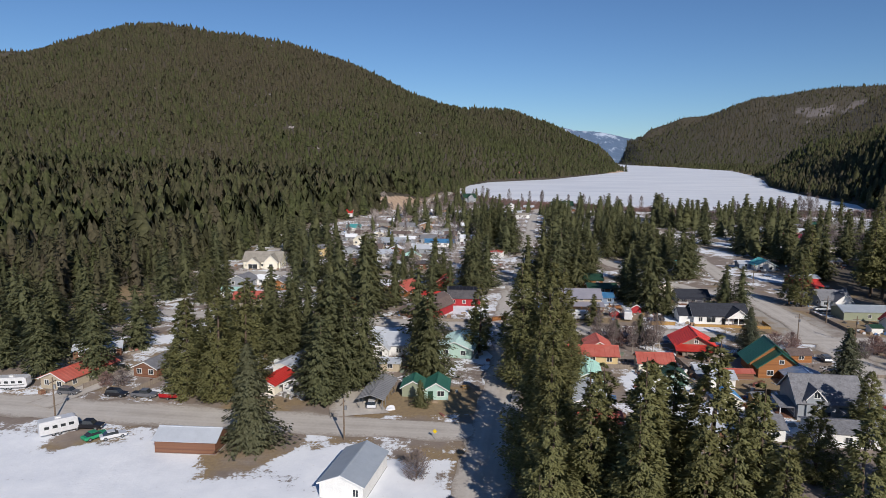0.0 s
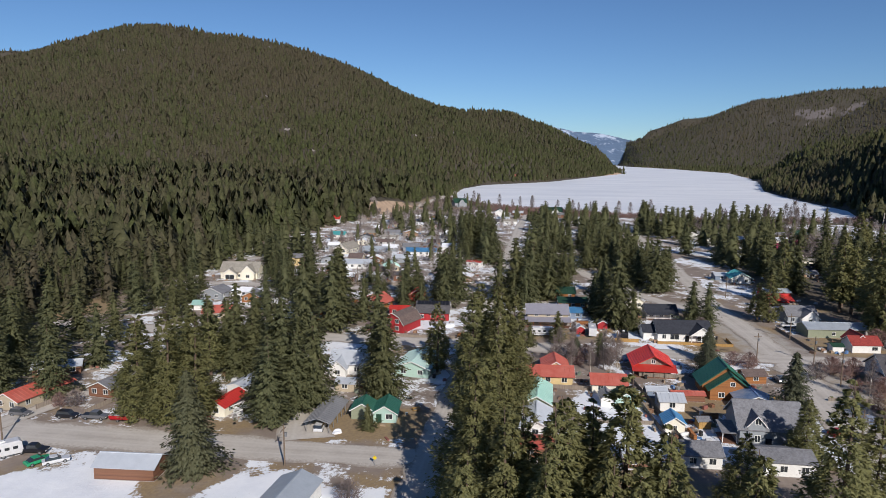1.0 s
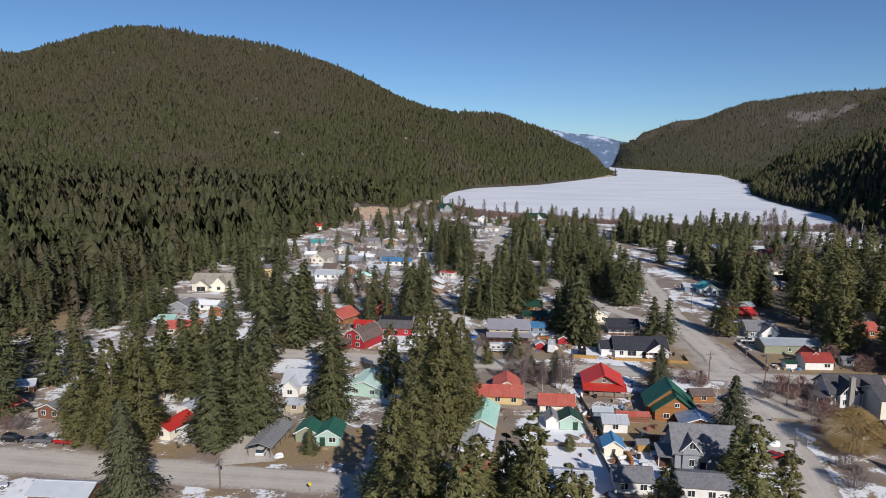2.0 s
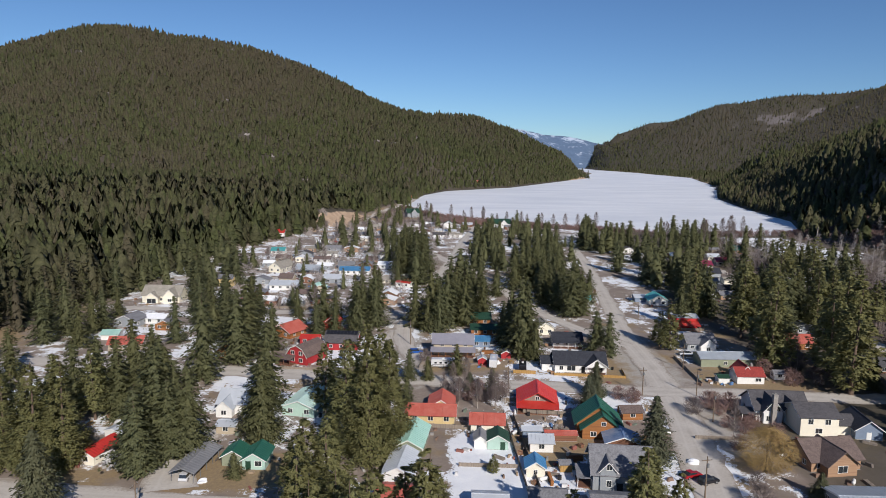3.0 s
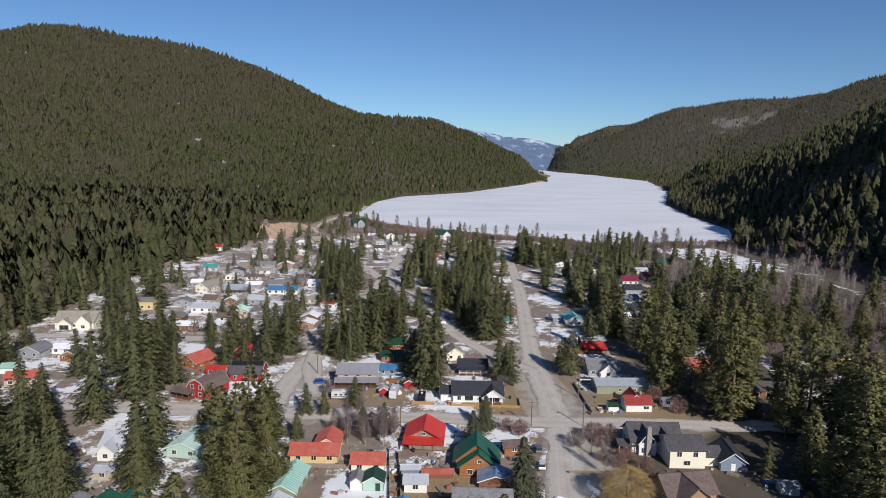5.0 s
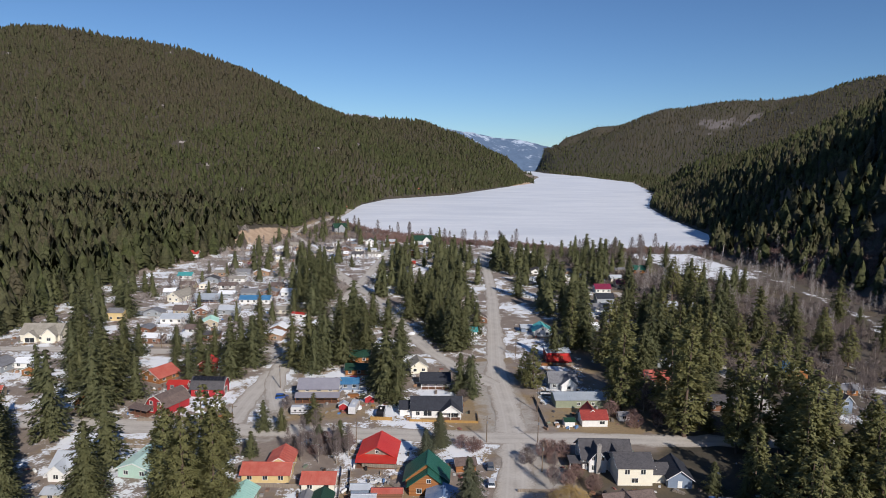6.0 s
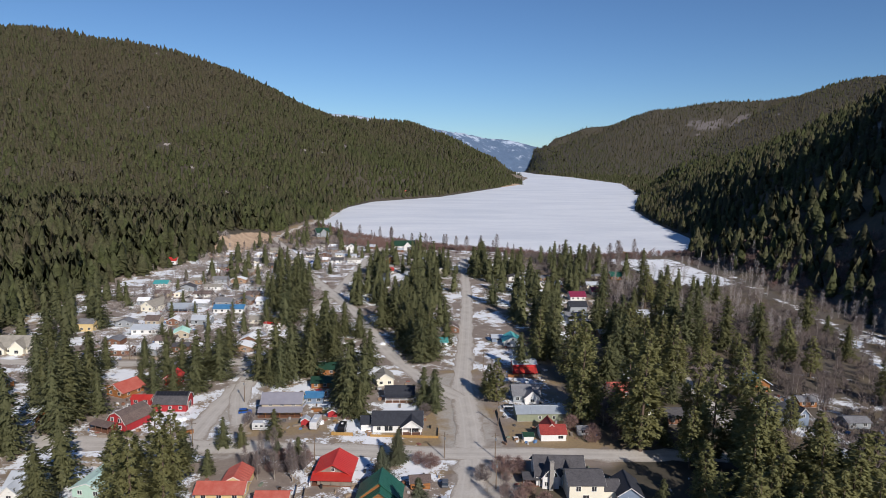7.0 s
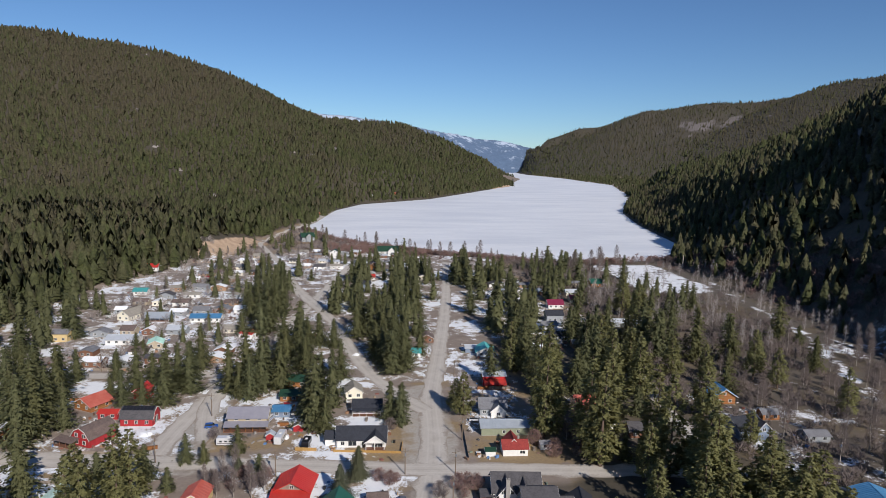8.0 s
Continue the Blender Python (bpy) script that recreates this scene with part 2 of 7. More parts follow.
R_DULL = metal_roof("dull_grey_roofing", (0.2, 0.2, 0.21), (0.28, 0.28, 0.29), 0.65)
R_LAVENDER = metal_roof("lavender_grey_roofing", (0.27, 0.26, 0.3), (0.34, 0.33, 0.37), 0.6)
R_MINT = metal_roof("pale_mint_roofing", (0.5, 0.68, 0.63), (0.62, 0.77, 0.73))
R_TARP = metal_roof("faded_blue_sheeting", (0.09, 0.19, 0.38), (0.42, 0.47, 0.55), 0.55)
R_PURPLE = metal_roof("wine_red_roofing", (0.25, 0.03, 0.07), (0.32, 0.05, 0.1))
S_BLACK = shingles("black_shingles", (0.034, 0.037, 0.048), (0.018, 0.02, 0.028))
S_CHAR = shingles("charcoal_shingles", (0.085, 0.08, 0.085), (0.05, 0.047, 0.052))
S_GREY = shingles("grey_shingles", (0.2, 0.2, 0.215), (0.13, 0.13, 0.14))
S_BROWN = shingles("brown_shingles", (0.15, 0.11, 0.098), (0.095, 0.068, 0.06))
S_TAN = shingles("tan_shingles", (0.3, 0.275, 0.235), (0.22, 0.2, 0.165))
S_RED = shingles("dark_red_shingles", (0.3, 0.045, 0.035), (0.2, 0.025, 0.022))
SNOW = surface("roof_snow", (0.84, 0.85, 0.87), (0.74, 0.76, 0.8), 0.8, 0.8)
TARP = plain("blue_tarpaulin", (0.03, 0.16, 0.42), 0.5)
SOLAR = plain("solar_panel", (0.012, 0.013, 0.018), 0.4)
RUBBER = plain("tyre_rubber", (0.025, 0.025, 0.026), 0.85)
STEEL = plain("dull_steel", (0.35, 0.36, 0.37), 0.45, 0.6)
POLE_WOOD = surface("pole_wood", (0.2, 0.145, 0.1), (0.1, 0.075, 0.055), 3, 0.9)
BLACK = plain("black_paint", (0.02, 0.02, 0.022), 0.4)


# ---- land ----
def lerp_at(y, ys, xs):
    return np.interp(y, ys, xs)


def smooth(v):
    v = np.clip(v, 0, 1)
    return v * v * (3 - 2 * v)


LAKE = [(15, 907), (26, 962), (47, 1197), (88, 1343), (245, 1525), (385, 1813), (614, 2287), (700, 2600), (850, 3100), (960, 3900), (1090, 4700),
        (1180, 4700), (1085, 3900), (1105, 3224), (1072, 2848), (1060, 2501), (792, 1674), (568, 1168), (504, 943), (462, 745), (401, 621), (342, 607), (267, 587),
        (217, 634), (168, 653), (124, 695), (61, 766)]
ICE_LEVEL = -1.8


def lake_distance(x, y):
    """How far a point lies outside the lake (inside: minus)."""
    best = np.full(np.shape(x), 1e9)
    inside = np.zeros(np.shape(x), bool)
    for (ax, ay), (bx, by) in zip(LAKE, LAKE[1:] + LAKE[:1]):
        dx, dy = bx - ax, by - ay
        s = np.clip(((x - ax) * dx + (y - ay) * dy) / (dx * dx + dy * dy), 0, 1)
        best = np.minimum(best, np.hypot(x - ax - s * dx, y - ay - s * dy))
        cross = (ay > y) != (by > y)
        inside ^= cross & (x < dx * (y - ay) / (dy if dy else 1e-9) + ax)
    return np.where(inside, -best, best)


# crests of the hills: x, y, height, width of the flank
WEST_HILL = [(-1400, 2050, 330, 1000), (-1150, 2000, 335, 1050), (-1048, 2000, 372, 1080), (-930, 2000, 427, 1120), (-810, 2000, 424, 1120),
             (-661, 2030, 405, 1100), (-489, 2020, 384, 1040), (-384, 1980, 351, 920), (-281, 1940, 262, 720), (-150, 1860, 192, 520)]
NORTH_SPUR = [(-150, 1860, 192, 520), (-90, 2000, 176, 480), (-20, 2200, 190, 440), (40, 2450, 218, 440), (222, 2450, 219, 450), (345, 2420, 168, 370),
              (502, 2380, 76, 210), (587, 2320, 12, 75)]
# The first three crest points lie out of view, raised to shade the slope.
EAST_HILL = [(600, -300, 350, 260), (645, 200, 350, 300), (780, 500, 305, 410), (920, 850, 245, 470), (985, 1080, 184, 480), (978, 1300, 145, 370),
             (974, 1500, 114, 270), (907, 1650, 82, 160), (840, 1720, 48, 85)]
FAR_EAST = [(1060, 4900, 70, 150), (1190, 4860, 112, 150), (1290, 4760, 160, 130), (1330, 4620, 190, 150), (1396, 4600, 230, 230), (1622, 4600, 312, 520), (1815, 4600, 330, 900), (2114, 4600, 444, 1300), (2496, 4550, 504, 1500),
            (2850, 4400, 522, 1600), (3017, 4300, 540, 1700), (3090, 4000, 612, 1600), (3230, 3700, 632, 1600), (3300, 3000, 500, 1300)]
FAR_WEST = [(-2500, 2950, 520, 900), (-1990, 3030, 515, 900), (-1760, 3050, 500, 800)]


def crest(x, y, points, power=1.2):
    best = np.zeros(np.shape(x))
    for (ax, ay, az, aw), (bx, by, bz, bw) in zip(points, points[1:]):
        dx, dy = bx - ax, by - ay
        s = np.clip(((x - ax) * dx + (y - ay) * dy) / (dx * dx + dy * dy), 0, 1)
        d = np.hypot(x - ax - s * dx, y - ay - s * dy)
        q = np.clip(1 - d / (aw + s * (bw - aw)), 0, 1)
        best = np.maximum(best, (az + s * (bz - az)) * q ** power)
    return best


def ripple(x, y, size):
    """Soft gullies and knolls about one high."""
    a = np.sin(x / size + 1.7 * np.sin(y / size * 0.6)) * np.cos(y / size * 0.8 + 0.9 * np.sin(x / size * 0.5))
    b = np.sin(x / size * 2.3 + 2.1) * np.sin(y / size * 1.9 + 0.7 * np.sin(x / size))
    return a * 0.7 + b * 0.3


def west_foot(y):
    return lerp_at(y, [-400, 100, 300, 450, 520, 640, 760, 907, 962, 1197, 1343, 1525, 1813, 2287], [-170, -135, -105, -100, -78, -42, -12, 12, 23, 44, 85, 240, 380, 606])


def height(x, y):
    x, y = np.asarray(x, float), np.asarray(y, float)
    away = west_foot(y) - x
    bank = lerp_at(y, [0, 250, 480, 560, 640, 700, 900], [1, 2, 8, 14, 17, 15, 10])
    apron = np.where((away > 0) & (y < 2290), bank * smooth(away / 34) + 0.05 * np.clip(away - 30, 0, 500), 0)
    rough = ripple(x, y, 95)
    west = crest(x, y, WEST_HILL)
    hills = np.maximum.reduce([west, crest(x, y, NORTH_SPUR, 1.0), crest(x, y, EAST_HILL, 1.1), crest(x, y, FAR_EAST, 1.15), crest(x, y, FAR_WEST)])
    hills = hills + np.clip(hills, 0, 60) / 60 * rough * 7
    hills = hills + 15 * ripple(x + 60, y, 150) * smooth((west - 30) / 70) * smooth((300 - west) / 100)
    far = lake_distance(x, y)
    shore = -3.6 + 3.6 * smooth((far + 14) / 42)
    plain_ground = np.where(far < 30, np.minimum(shore, 0), 0)
    rise = np.maximum(apron, np.where(far > 0, hills, 0) * smooth((far + 10) / 110))
    return plain_ground + rise


def mesh_from(name, verts, tris, materials, attributes=(), soft=False, normals=None):
    """A mesh from arrays of places and of triangles or four-sided faces."""
    data = bpy.data.meshes.new(name)
    n, k = len(tris), tris.shape[1]
    data.vertices.add(len(verts))
    data.vertices.foreach_set("co", np.ascontiguousarray(verts, np.float32).ravel())
    data.loops.add(n * k)
    data.loops.foreach_set("vertex_index", np.ascontiguousarray(tris, np.int32).ravel())
    data.polygons.add(n)
    data.polygons.foreach_set("loop_start", np.arange(0, n * k, k, dtype=np.int32))
    for label, values in attributes:
        data.attributes.new(label, "FLOAT", "POINT").data.foreach_set("value", np.ascontiguousarray(values, np.float32))
    for m in materials:
        data.materials.append(m)
    data.update(calc_edges=True)
    if soft:
        data.polygons.foreach_set("use_smooth", np.ones(n, bool))
    if normals is not None:
        data.polygons.foreach_set("use_smooth", np.ones(n, bool))
        data.normals_split_custom_set_from_vertices(normals)
    return data


def grid_mesh(name, xs, ys, zs, materials, attributes=()):
    nx, ny = len(xs), len(ys)
    gx, gy = np.meshgrid(xs, ys)
    verts = np.stack([gx, gy, zs], -1).reshape(-1, 3)
    i = (np.arange(ny - 1)[:, None] * nx + np.arange(nx - 1)[None, :]).ravel()
    return mesh_from(name, verts, np.stack([i, i + 1, i + 1 + nx, i + nx], 1), materials, [(a, v.ravel()) for a, v in attributes], True)


RIVER = [(369, 500), (352, 405), (338, 330), (300, 235), (288, 150), (285, 0)]


def line_distance(x, y, points):
    best = np.full(np.shape(x), 1e9)
    for (ax, ay), (bx, by) in zip(points, points[1:]):
        dx, dy = bx - ax, by - ay
        s = np.clip(((x - ax) * dx + (y - ay) * dy) / (dx * dx + dy * dy), 0, 1)
        best = np.minimum(best, np.hypot(x - ax - s * dx, y - ay - s * dy))
    return best


def box_mask(x, y, x0, x1, y0, y1, edge=5):
    return smooth((x - x0) / edge + 0.5) * smooth((x1 - x) / edge + 0.5) * smooth((y - y0) / edge + 0.5) * smooth((y1 - y) / edge + 0.5)


xs = np.concatenate([np.arange(-2600, -330, 34), np.arange(-330, 470, 6), np.arange(470, 720, 12), np.arange(720, 3500, 32)]).astype(float)
ys = np.concatenate([np.arange(-500, 20, 26), np.arange(20, 700, 6), np.arange(700, 1000, 12), np.arange(1000, 2320, 14), np.arange(2320, 4990, 30)]).astype(float)
gx, gy = np.meshgrid(xs, ys)
gz = height(gx, gy)
lake_far = lake_distance(gx, gy)
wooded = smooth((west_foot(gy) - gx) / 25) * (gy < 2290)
# Needle litter under the groves; the 1.4 box also puts in tree shade.
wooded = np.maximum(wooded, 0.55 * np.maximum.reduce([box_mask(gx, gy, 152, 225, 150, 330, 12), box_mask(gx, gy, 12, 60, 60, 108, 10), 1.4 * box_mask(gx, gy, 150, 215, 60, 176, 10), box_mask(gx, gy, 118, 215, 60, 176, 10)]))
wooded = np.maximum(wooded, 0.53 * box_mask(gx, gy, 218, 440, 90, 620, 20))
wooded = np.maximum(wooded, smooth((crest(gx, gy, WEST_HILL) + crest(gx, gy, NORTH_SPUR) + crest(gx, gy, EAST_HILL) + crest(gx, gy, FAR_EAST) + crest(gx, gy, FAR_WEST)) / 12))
town = box_mask(gx, gy, -110, 215, 110, 640, 20) * (1 - wooded)
snow = 0.24 + 0.255 * town
snow = np.maximum(snow, 0.69 * box_mask(gx, gy, -200, 2, 60, 116 - 0.13 * (gx + 45), 5))
for x0, x1, y0, y1, much in ((43, 60, 118, 155, 1.0), (56, 68, 116, 146, 0.85), (76, 86, 134, 146, 0.62), (-12, 16, 146, 185, 0.6), (-70, 30, 240, 480, 0.51), (-90, -50, 215, 330, 0.52), (-10, 60, 480, 620, 0.54), (-30, 16, 205, 260, 0.5),
                             (58, 70, 200, 222, 0.52), (80, 98, 213, 228, 0.7), (128, 150, 264, 296, 0.58), (112, 122, 276, 296, 0.58), (196, 212, 138, 156, 0.6), (224, 250, 172, 198, 0.72), (232, 252, 204, 226, 0.6),
                             (-10, 130, 470, 650, 0.5), (292, 360, 440, 575, 0.62), (76, 98, 160, 178, 0.6), (215, 290, 150, 260, 0.5), (230, 420, 200, 560, 0.36)):
    snow = np.maximum(snow, much * box_mask(gx, gy, x0, x1, y0, y1, 12))
for x0, x1, y0, y1 in ((-39, -35, 99.5, 103.5), (-69, -61, 114, 119), (111, 124, 138, 180), (150, 215, 100, 190), (125, 150, 186, 208), (-20, 6, 130, 142), (60, 72, 140, 156), (38, 60, 203, 214), (-41, -25, 105, 115), (98, 122, 195, 262), (22, 40, 136, 160)):
    snow *= 1 - 0.85 * box_mask(gx, gy, x0, x1, y0, y1, 5)
near_river = line_distance(gx, gy, RIVER)
snow = np.maximum(snow, 0.6 * smooth((9 - near_river) / 5))
snow = np.where(wooded > 0.6, 0.17, np.where(wooded > 0.5, snow * 0.75, snow))
for x0, x1, y0, y1, much in ((292, 360, 440, 575, 0.6), (222, 262, 160, 230, 0.5), (330, 420, 250, 330, 0.45)):
    snow = np.maximum(snow, much * box_mask(gx, gy, x0, x1, y0, y1, 14))
snow = np.maximum(snow, 0.5 * smooth((9 - near_river) / 7))
gravel = np.maximum(np.maximum(0.58 * box_mask(gx, gy, 100, 122, 140, 262, 8), 0.55 * box_mask(gx, gy, 20, 42, 185, 290, 8)), 0.6 * smooth((lake_far < 14) * 1.0) * (lake_far > -5))
def crags(x, y):
    """Where bare cliffs show on the far mountainside."""
    return smooth(1.25 - np.hypot((x - 2330) / 420, (y - 4130) / 190) + 0.45 * ripple(x, y, 42))


def outcrops(x, y):
    """Small bare ledges among the trees of the slopes."""
    return np.clip((ripple(x + 300, y, 60) * ripple(x, y + 90, 37) + 0.35 * ripple(x, y, 13) - 0.42) * 3.5, 0, 1)


rock = np.clip(ripple(gx + 300, gy, 60) * ripple(gx, gy + 90, 37) * 1.5, 0, 0.75) * smooth((gz - 40) / 60)
rock = np.maximum(np.maximum(rock, 0.75 * crags(gx, gy)), outcrops(gx, gy) * smooth((gz - 40) / 40))
grass = np.zeros(gx.shape)
for x0, x1, y0, y1 in ((125, 152, 184, 208), (76, 104, 193, 202), (62, 84, 138, 153), (-22, 6, 128, 142), (-44, -26, 126, 136), (38, 60, 202, 215), (104, 124, 140, 172), (-12, 4, 182, 200)):
    grass = np.maximum(grass, box_mask(gx, gy, x0, x1, y0, y1, 6))
clay = np.maximum(smooth(1.3 - line_distance(gx, gy, [(-52, 600), (-50, 640), (-36, 690), (-24, 720)]) / 16), 0.8 * smooth(1.3 - line_distance(gx, gy, [(500, 2080), (560, 2180), (612, 2280)]) / 22))
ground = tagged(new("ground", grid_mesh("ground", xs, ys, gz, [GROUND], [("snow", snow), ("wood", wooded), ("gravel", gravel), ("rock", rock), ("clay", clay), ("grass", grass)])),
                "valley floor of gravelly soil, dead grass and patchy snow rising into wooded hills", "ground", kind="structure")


def lake_mesh():
    bm = bmesh.new()
    bm.faces.new([bm.verts.new((x, y, ICE_LEVEL)) for x, y in widened(LAKE, 24)])
    bmesh.ops.triangulate(bm, faces=bm.faces[:])
    data = bpy.data.meshes.new("frozen_lake")
    bm.to_mesh(data)
    bm.free()
    data.materials.append(ICE)
    return data


def widened(loop, by):
    out = []
    for i, (x, y) in enumerate(loop):
        (ax, ay), (bx, by2) = loop[i - 1], loop[(i + 1) % len(loop)]
        n = Vector((by2 - ay, -(bx - ax))).normalized()
        out.append((x - n.x * by, y - n.y * by))
    return out


tagged(new("water", lake_mesh()), "frozen lake under pale wind-streaked snow", "lake", kind="structure")

# mountains at the end of the valley
DISTANT = [(-900, 4560, 300, 400), (-400, 4520, 398, 500), (-246, 4500, 385, 500), (164, 4500, 345, 500), (390, 4520, 316, 450), (700, 4680, 270, 400),
           (948, 4850, 244, 420), (1180, 4850, 224, 420), (1500, 4850, 150, 400)]
dx, dy = np.arange(-1300, 1900, 20.0), np.arange(4000, 4975, 20.0)
hx, hy = np.meshgrid(dx, dy)
hz = crest(hx, hy, DISTANT, 0.9) + ripple(hx, hy, 70) * 7 + ripple(hx + 40, hy, 23) * 3 - 8


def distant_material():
    m, t, b = nodes_of("haze_blue_forest_and_snow")
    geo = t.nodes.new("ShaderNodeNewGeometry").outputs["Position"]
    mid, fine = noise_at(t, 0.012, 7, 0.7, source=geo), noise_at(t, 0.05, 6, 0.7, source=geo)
    # Distance haze is painted in: blue over the forest and the snow.
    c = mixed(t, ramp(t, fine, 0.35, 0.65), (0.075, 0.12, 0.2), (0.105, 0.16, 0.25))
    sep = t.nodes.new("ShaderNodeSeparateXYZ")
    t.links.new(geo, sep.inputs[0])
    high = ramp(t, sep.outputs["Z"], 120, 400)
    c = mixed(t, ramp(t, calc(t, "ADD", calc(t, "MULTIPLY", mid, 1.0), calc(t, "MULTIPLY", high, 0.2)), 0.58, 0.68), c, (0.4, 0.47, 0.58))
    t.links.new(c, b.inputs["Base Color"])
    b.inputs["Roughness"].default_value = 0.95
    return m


tagged(new("backdrop", grid_mesh("backdrop", dx, dy, hz, [distant_material()])), "distant mountains painted haze blue with thin snow on their tops", "mountains", kind="structure")


# ---- roads ----
def ribbon(points, widths, step=4.0, wobble=0.5, seed=1, lift=0.07):
    rng = np.random.default_rng(seed)
    p = np.array(points, float)
    cut = np.concatenate([[0], np.cumsum(np.hypot(*np.diff(p, axis=0).T))])
    s = np.linspace(0, cut[-1], max(3, int(cut[-1] / step)))
    x, y = np.interp(s, cut, p[:, 0]), np.interp(s, cut, p[:, 1])
    for _ in range(3):
        x[1:-1] = (x[:-2] + 2 * x[1:-1] + x[2:]) / 4
        y[1:-1] = (y[:-2] + 2 * y[1:-1] + y[2:]) / 4
    w = np.interp(s, cut, widths)
    tx, ty = np.gradient(x), np.gradient(y)
    k = np.hypot(tx, ty)
    nx, ny = -ty / k, tx / k
    across = np.linspace(-0.5, 0.5, 7)
    verts, side = [], []
    for j, a in enumerate(across):
        ww = w * a + (rng.normal(0, wobble, len(s)) if j in (0, 6) else 0)
        vx, vy = x + nx * ww, y + ny * ww
        side.append(np.full(len(s), 2 * a))
        verts.append(np.stack([vx, vy, np.maximum(height(vx, vy), -1.2) + lift * (1 - 1.6 * abs(a) ** 3)], -1))
    verts = np.concatenate(verts)
    n = len(s)
    i = (np.arange(6)[:, None] * n + np.arange(n - 1)[None, :]).ravel()
    return verts, np.stack([i, i + n, i + n + 1, i + 1], 1), np.concatenate(side)


def road(name, label, points, widths, seed, lift):
    v, f, side = ribbon(points, widths, seed=seed, lift=lift)
    return tagged(new(name, mesh_from(name, v, f, [ROAD], [("side", side)], soft=True)), label, "road", kind="structure")


ROADS = {
    "main": ([(-260, 155), (-91, 133), (-41, 126), (4, 121), (10, 120)], [11, 11.5, 11, 8.5, 8]),
    "birch": ([(-4, 20), (8, 100), (18, 164), (24, 228), (33, 275), (48, 370), (72, 535), (92, 650)], [9, 9, 9, 8, 8, 7.5, 7, 6]),
    "lake": ([(70, 30), (98, 129), (108.5, 175), (112.5, 206), (115, 243), (123.5, 293), (138, 382), (153, 491), (165, 590)], [10, 10, 10, 9.5, 9.5, 8, 7.5, 7, 6]),
    "second": ([(-120, 217), (-40, 206), (-7, 201), (60, 191.5), (108, 184), (126, 183), (162, 179), (215, 172)], [9, 10, 10.5, 9.5, 9.5, 9, 8, 7]),
    "slant": ([(112, 232), (104, 245), (92, 275), (83, 310), (74, 362), (62, 405), (48, 445), (36, 490), (24, 560), (0, 640), (-22, 720), (-6, 830), (10, 920)], [8, 7.5, 7, 7, 7.5, 9, 9, 7.5, 6.5, 6, 6, 5.5, 5.5]),
    "third": ([(-110, 292), (-36, 283), (28, 281), (34, 280)], [7, 8, 8, 7]),
    "fourth": ([(-100, 362), (-58, 361), (-30, 365), (50, 367)], [6, 6, 6.5, 7]),
    "river": ([(225, 100), (199, 163), (205, 220), (212, 265), (216, 290), (220, 340), (222, 400)], [7, 7, 6.5, 6, 6, 5, 5]),
    "drive": ([(36, 212), (30, 236), (30, 262), (33, 282)], [8, 8, 8, 7]),
    "yard": ([(-15, 128), (-18, 142), (-15, 158)], [12, 9, 6]),
    "lane": ([(-82, 132), (-74, 150), (-66, 172)], [7, 6, 5]),
}
ROAD_LABEL = {"main": "wide pale gravel street with tyre-worn edges", "birch": "narrow shaded gravel street between tall pines"}
for i, (k, (pts, ws)) in enumerate(ROADS.items()):
    road(f"road_{i + 1}", ROAD_LABEL.get(k, "pale gravel street between houses"), pts, ws, 10 + i, 0.08 + 0.012 * i)


def off_roads(x, y, gap):
    ok = np.ones(np.shape(x), bool)
    for pts, ws in ROADS.values():
        ok &= line_distance(x, y, pts) > max(ws) / 2 + gap
    return ok


# ---- trees ----
def facing(P, F, N):
    """Turns each face to the side that its normals name."""
    flat = np.cross(P[F[:, 1]] - P[F[:, 0]], P[F[:, 2]] - P[F[:, 0]])
    wrong = (flat * N[F[:, 0]]).sum(1) < 0
    return np.where(wrong[:, None], F[:, ::-1], F)


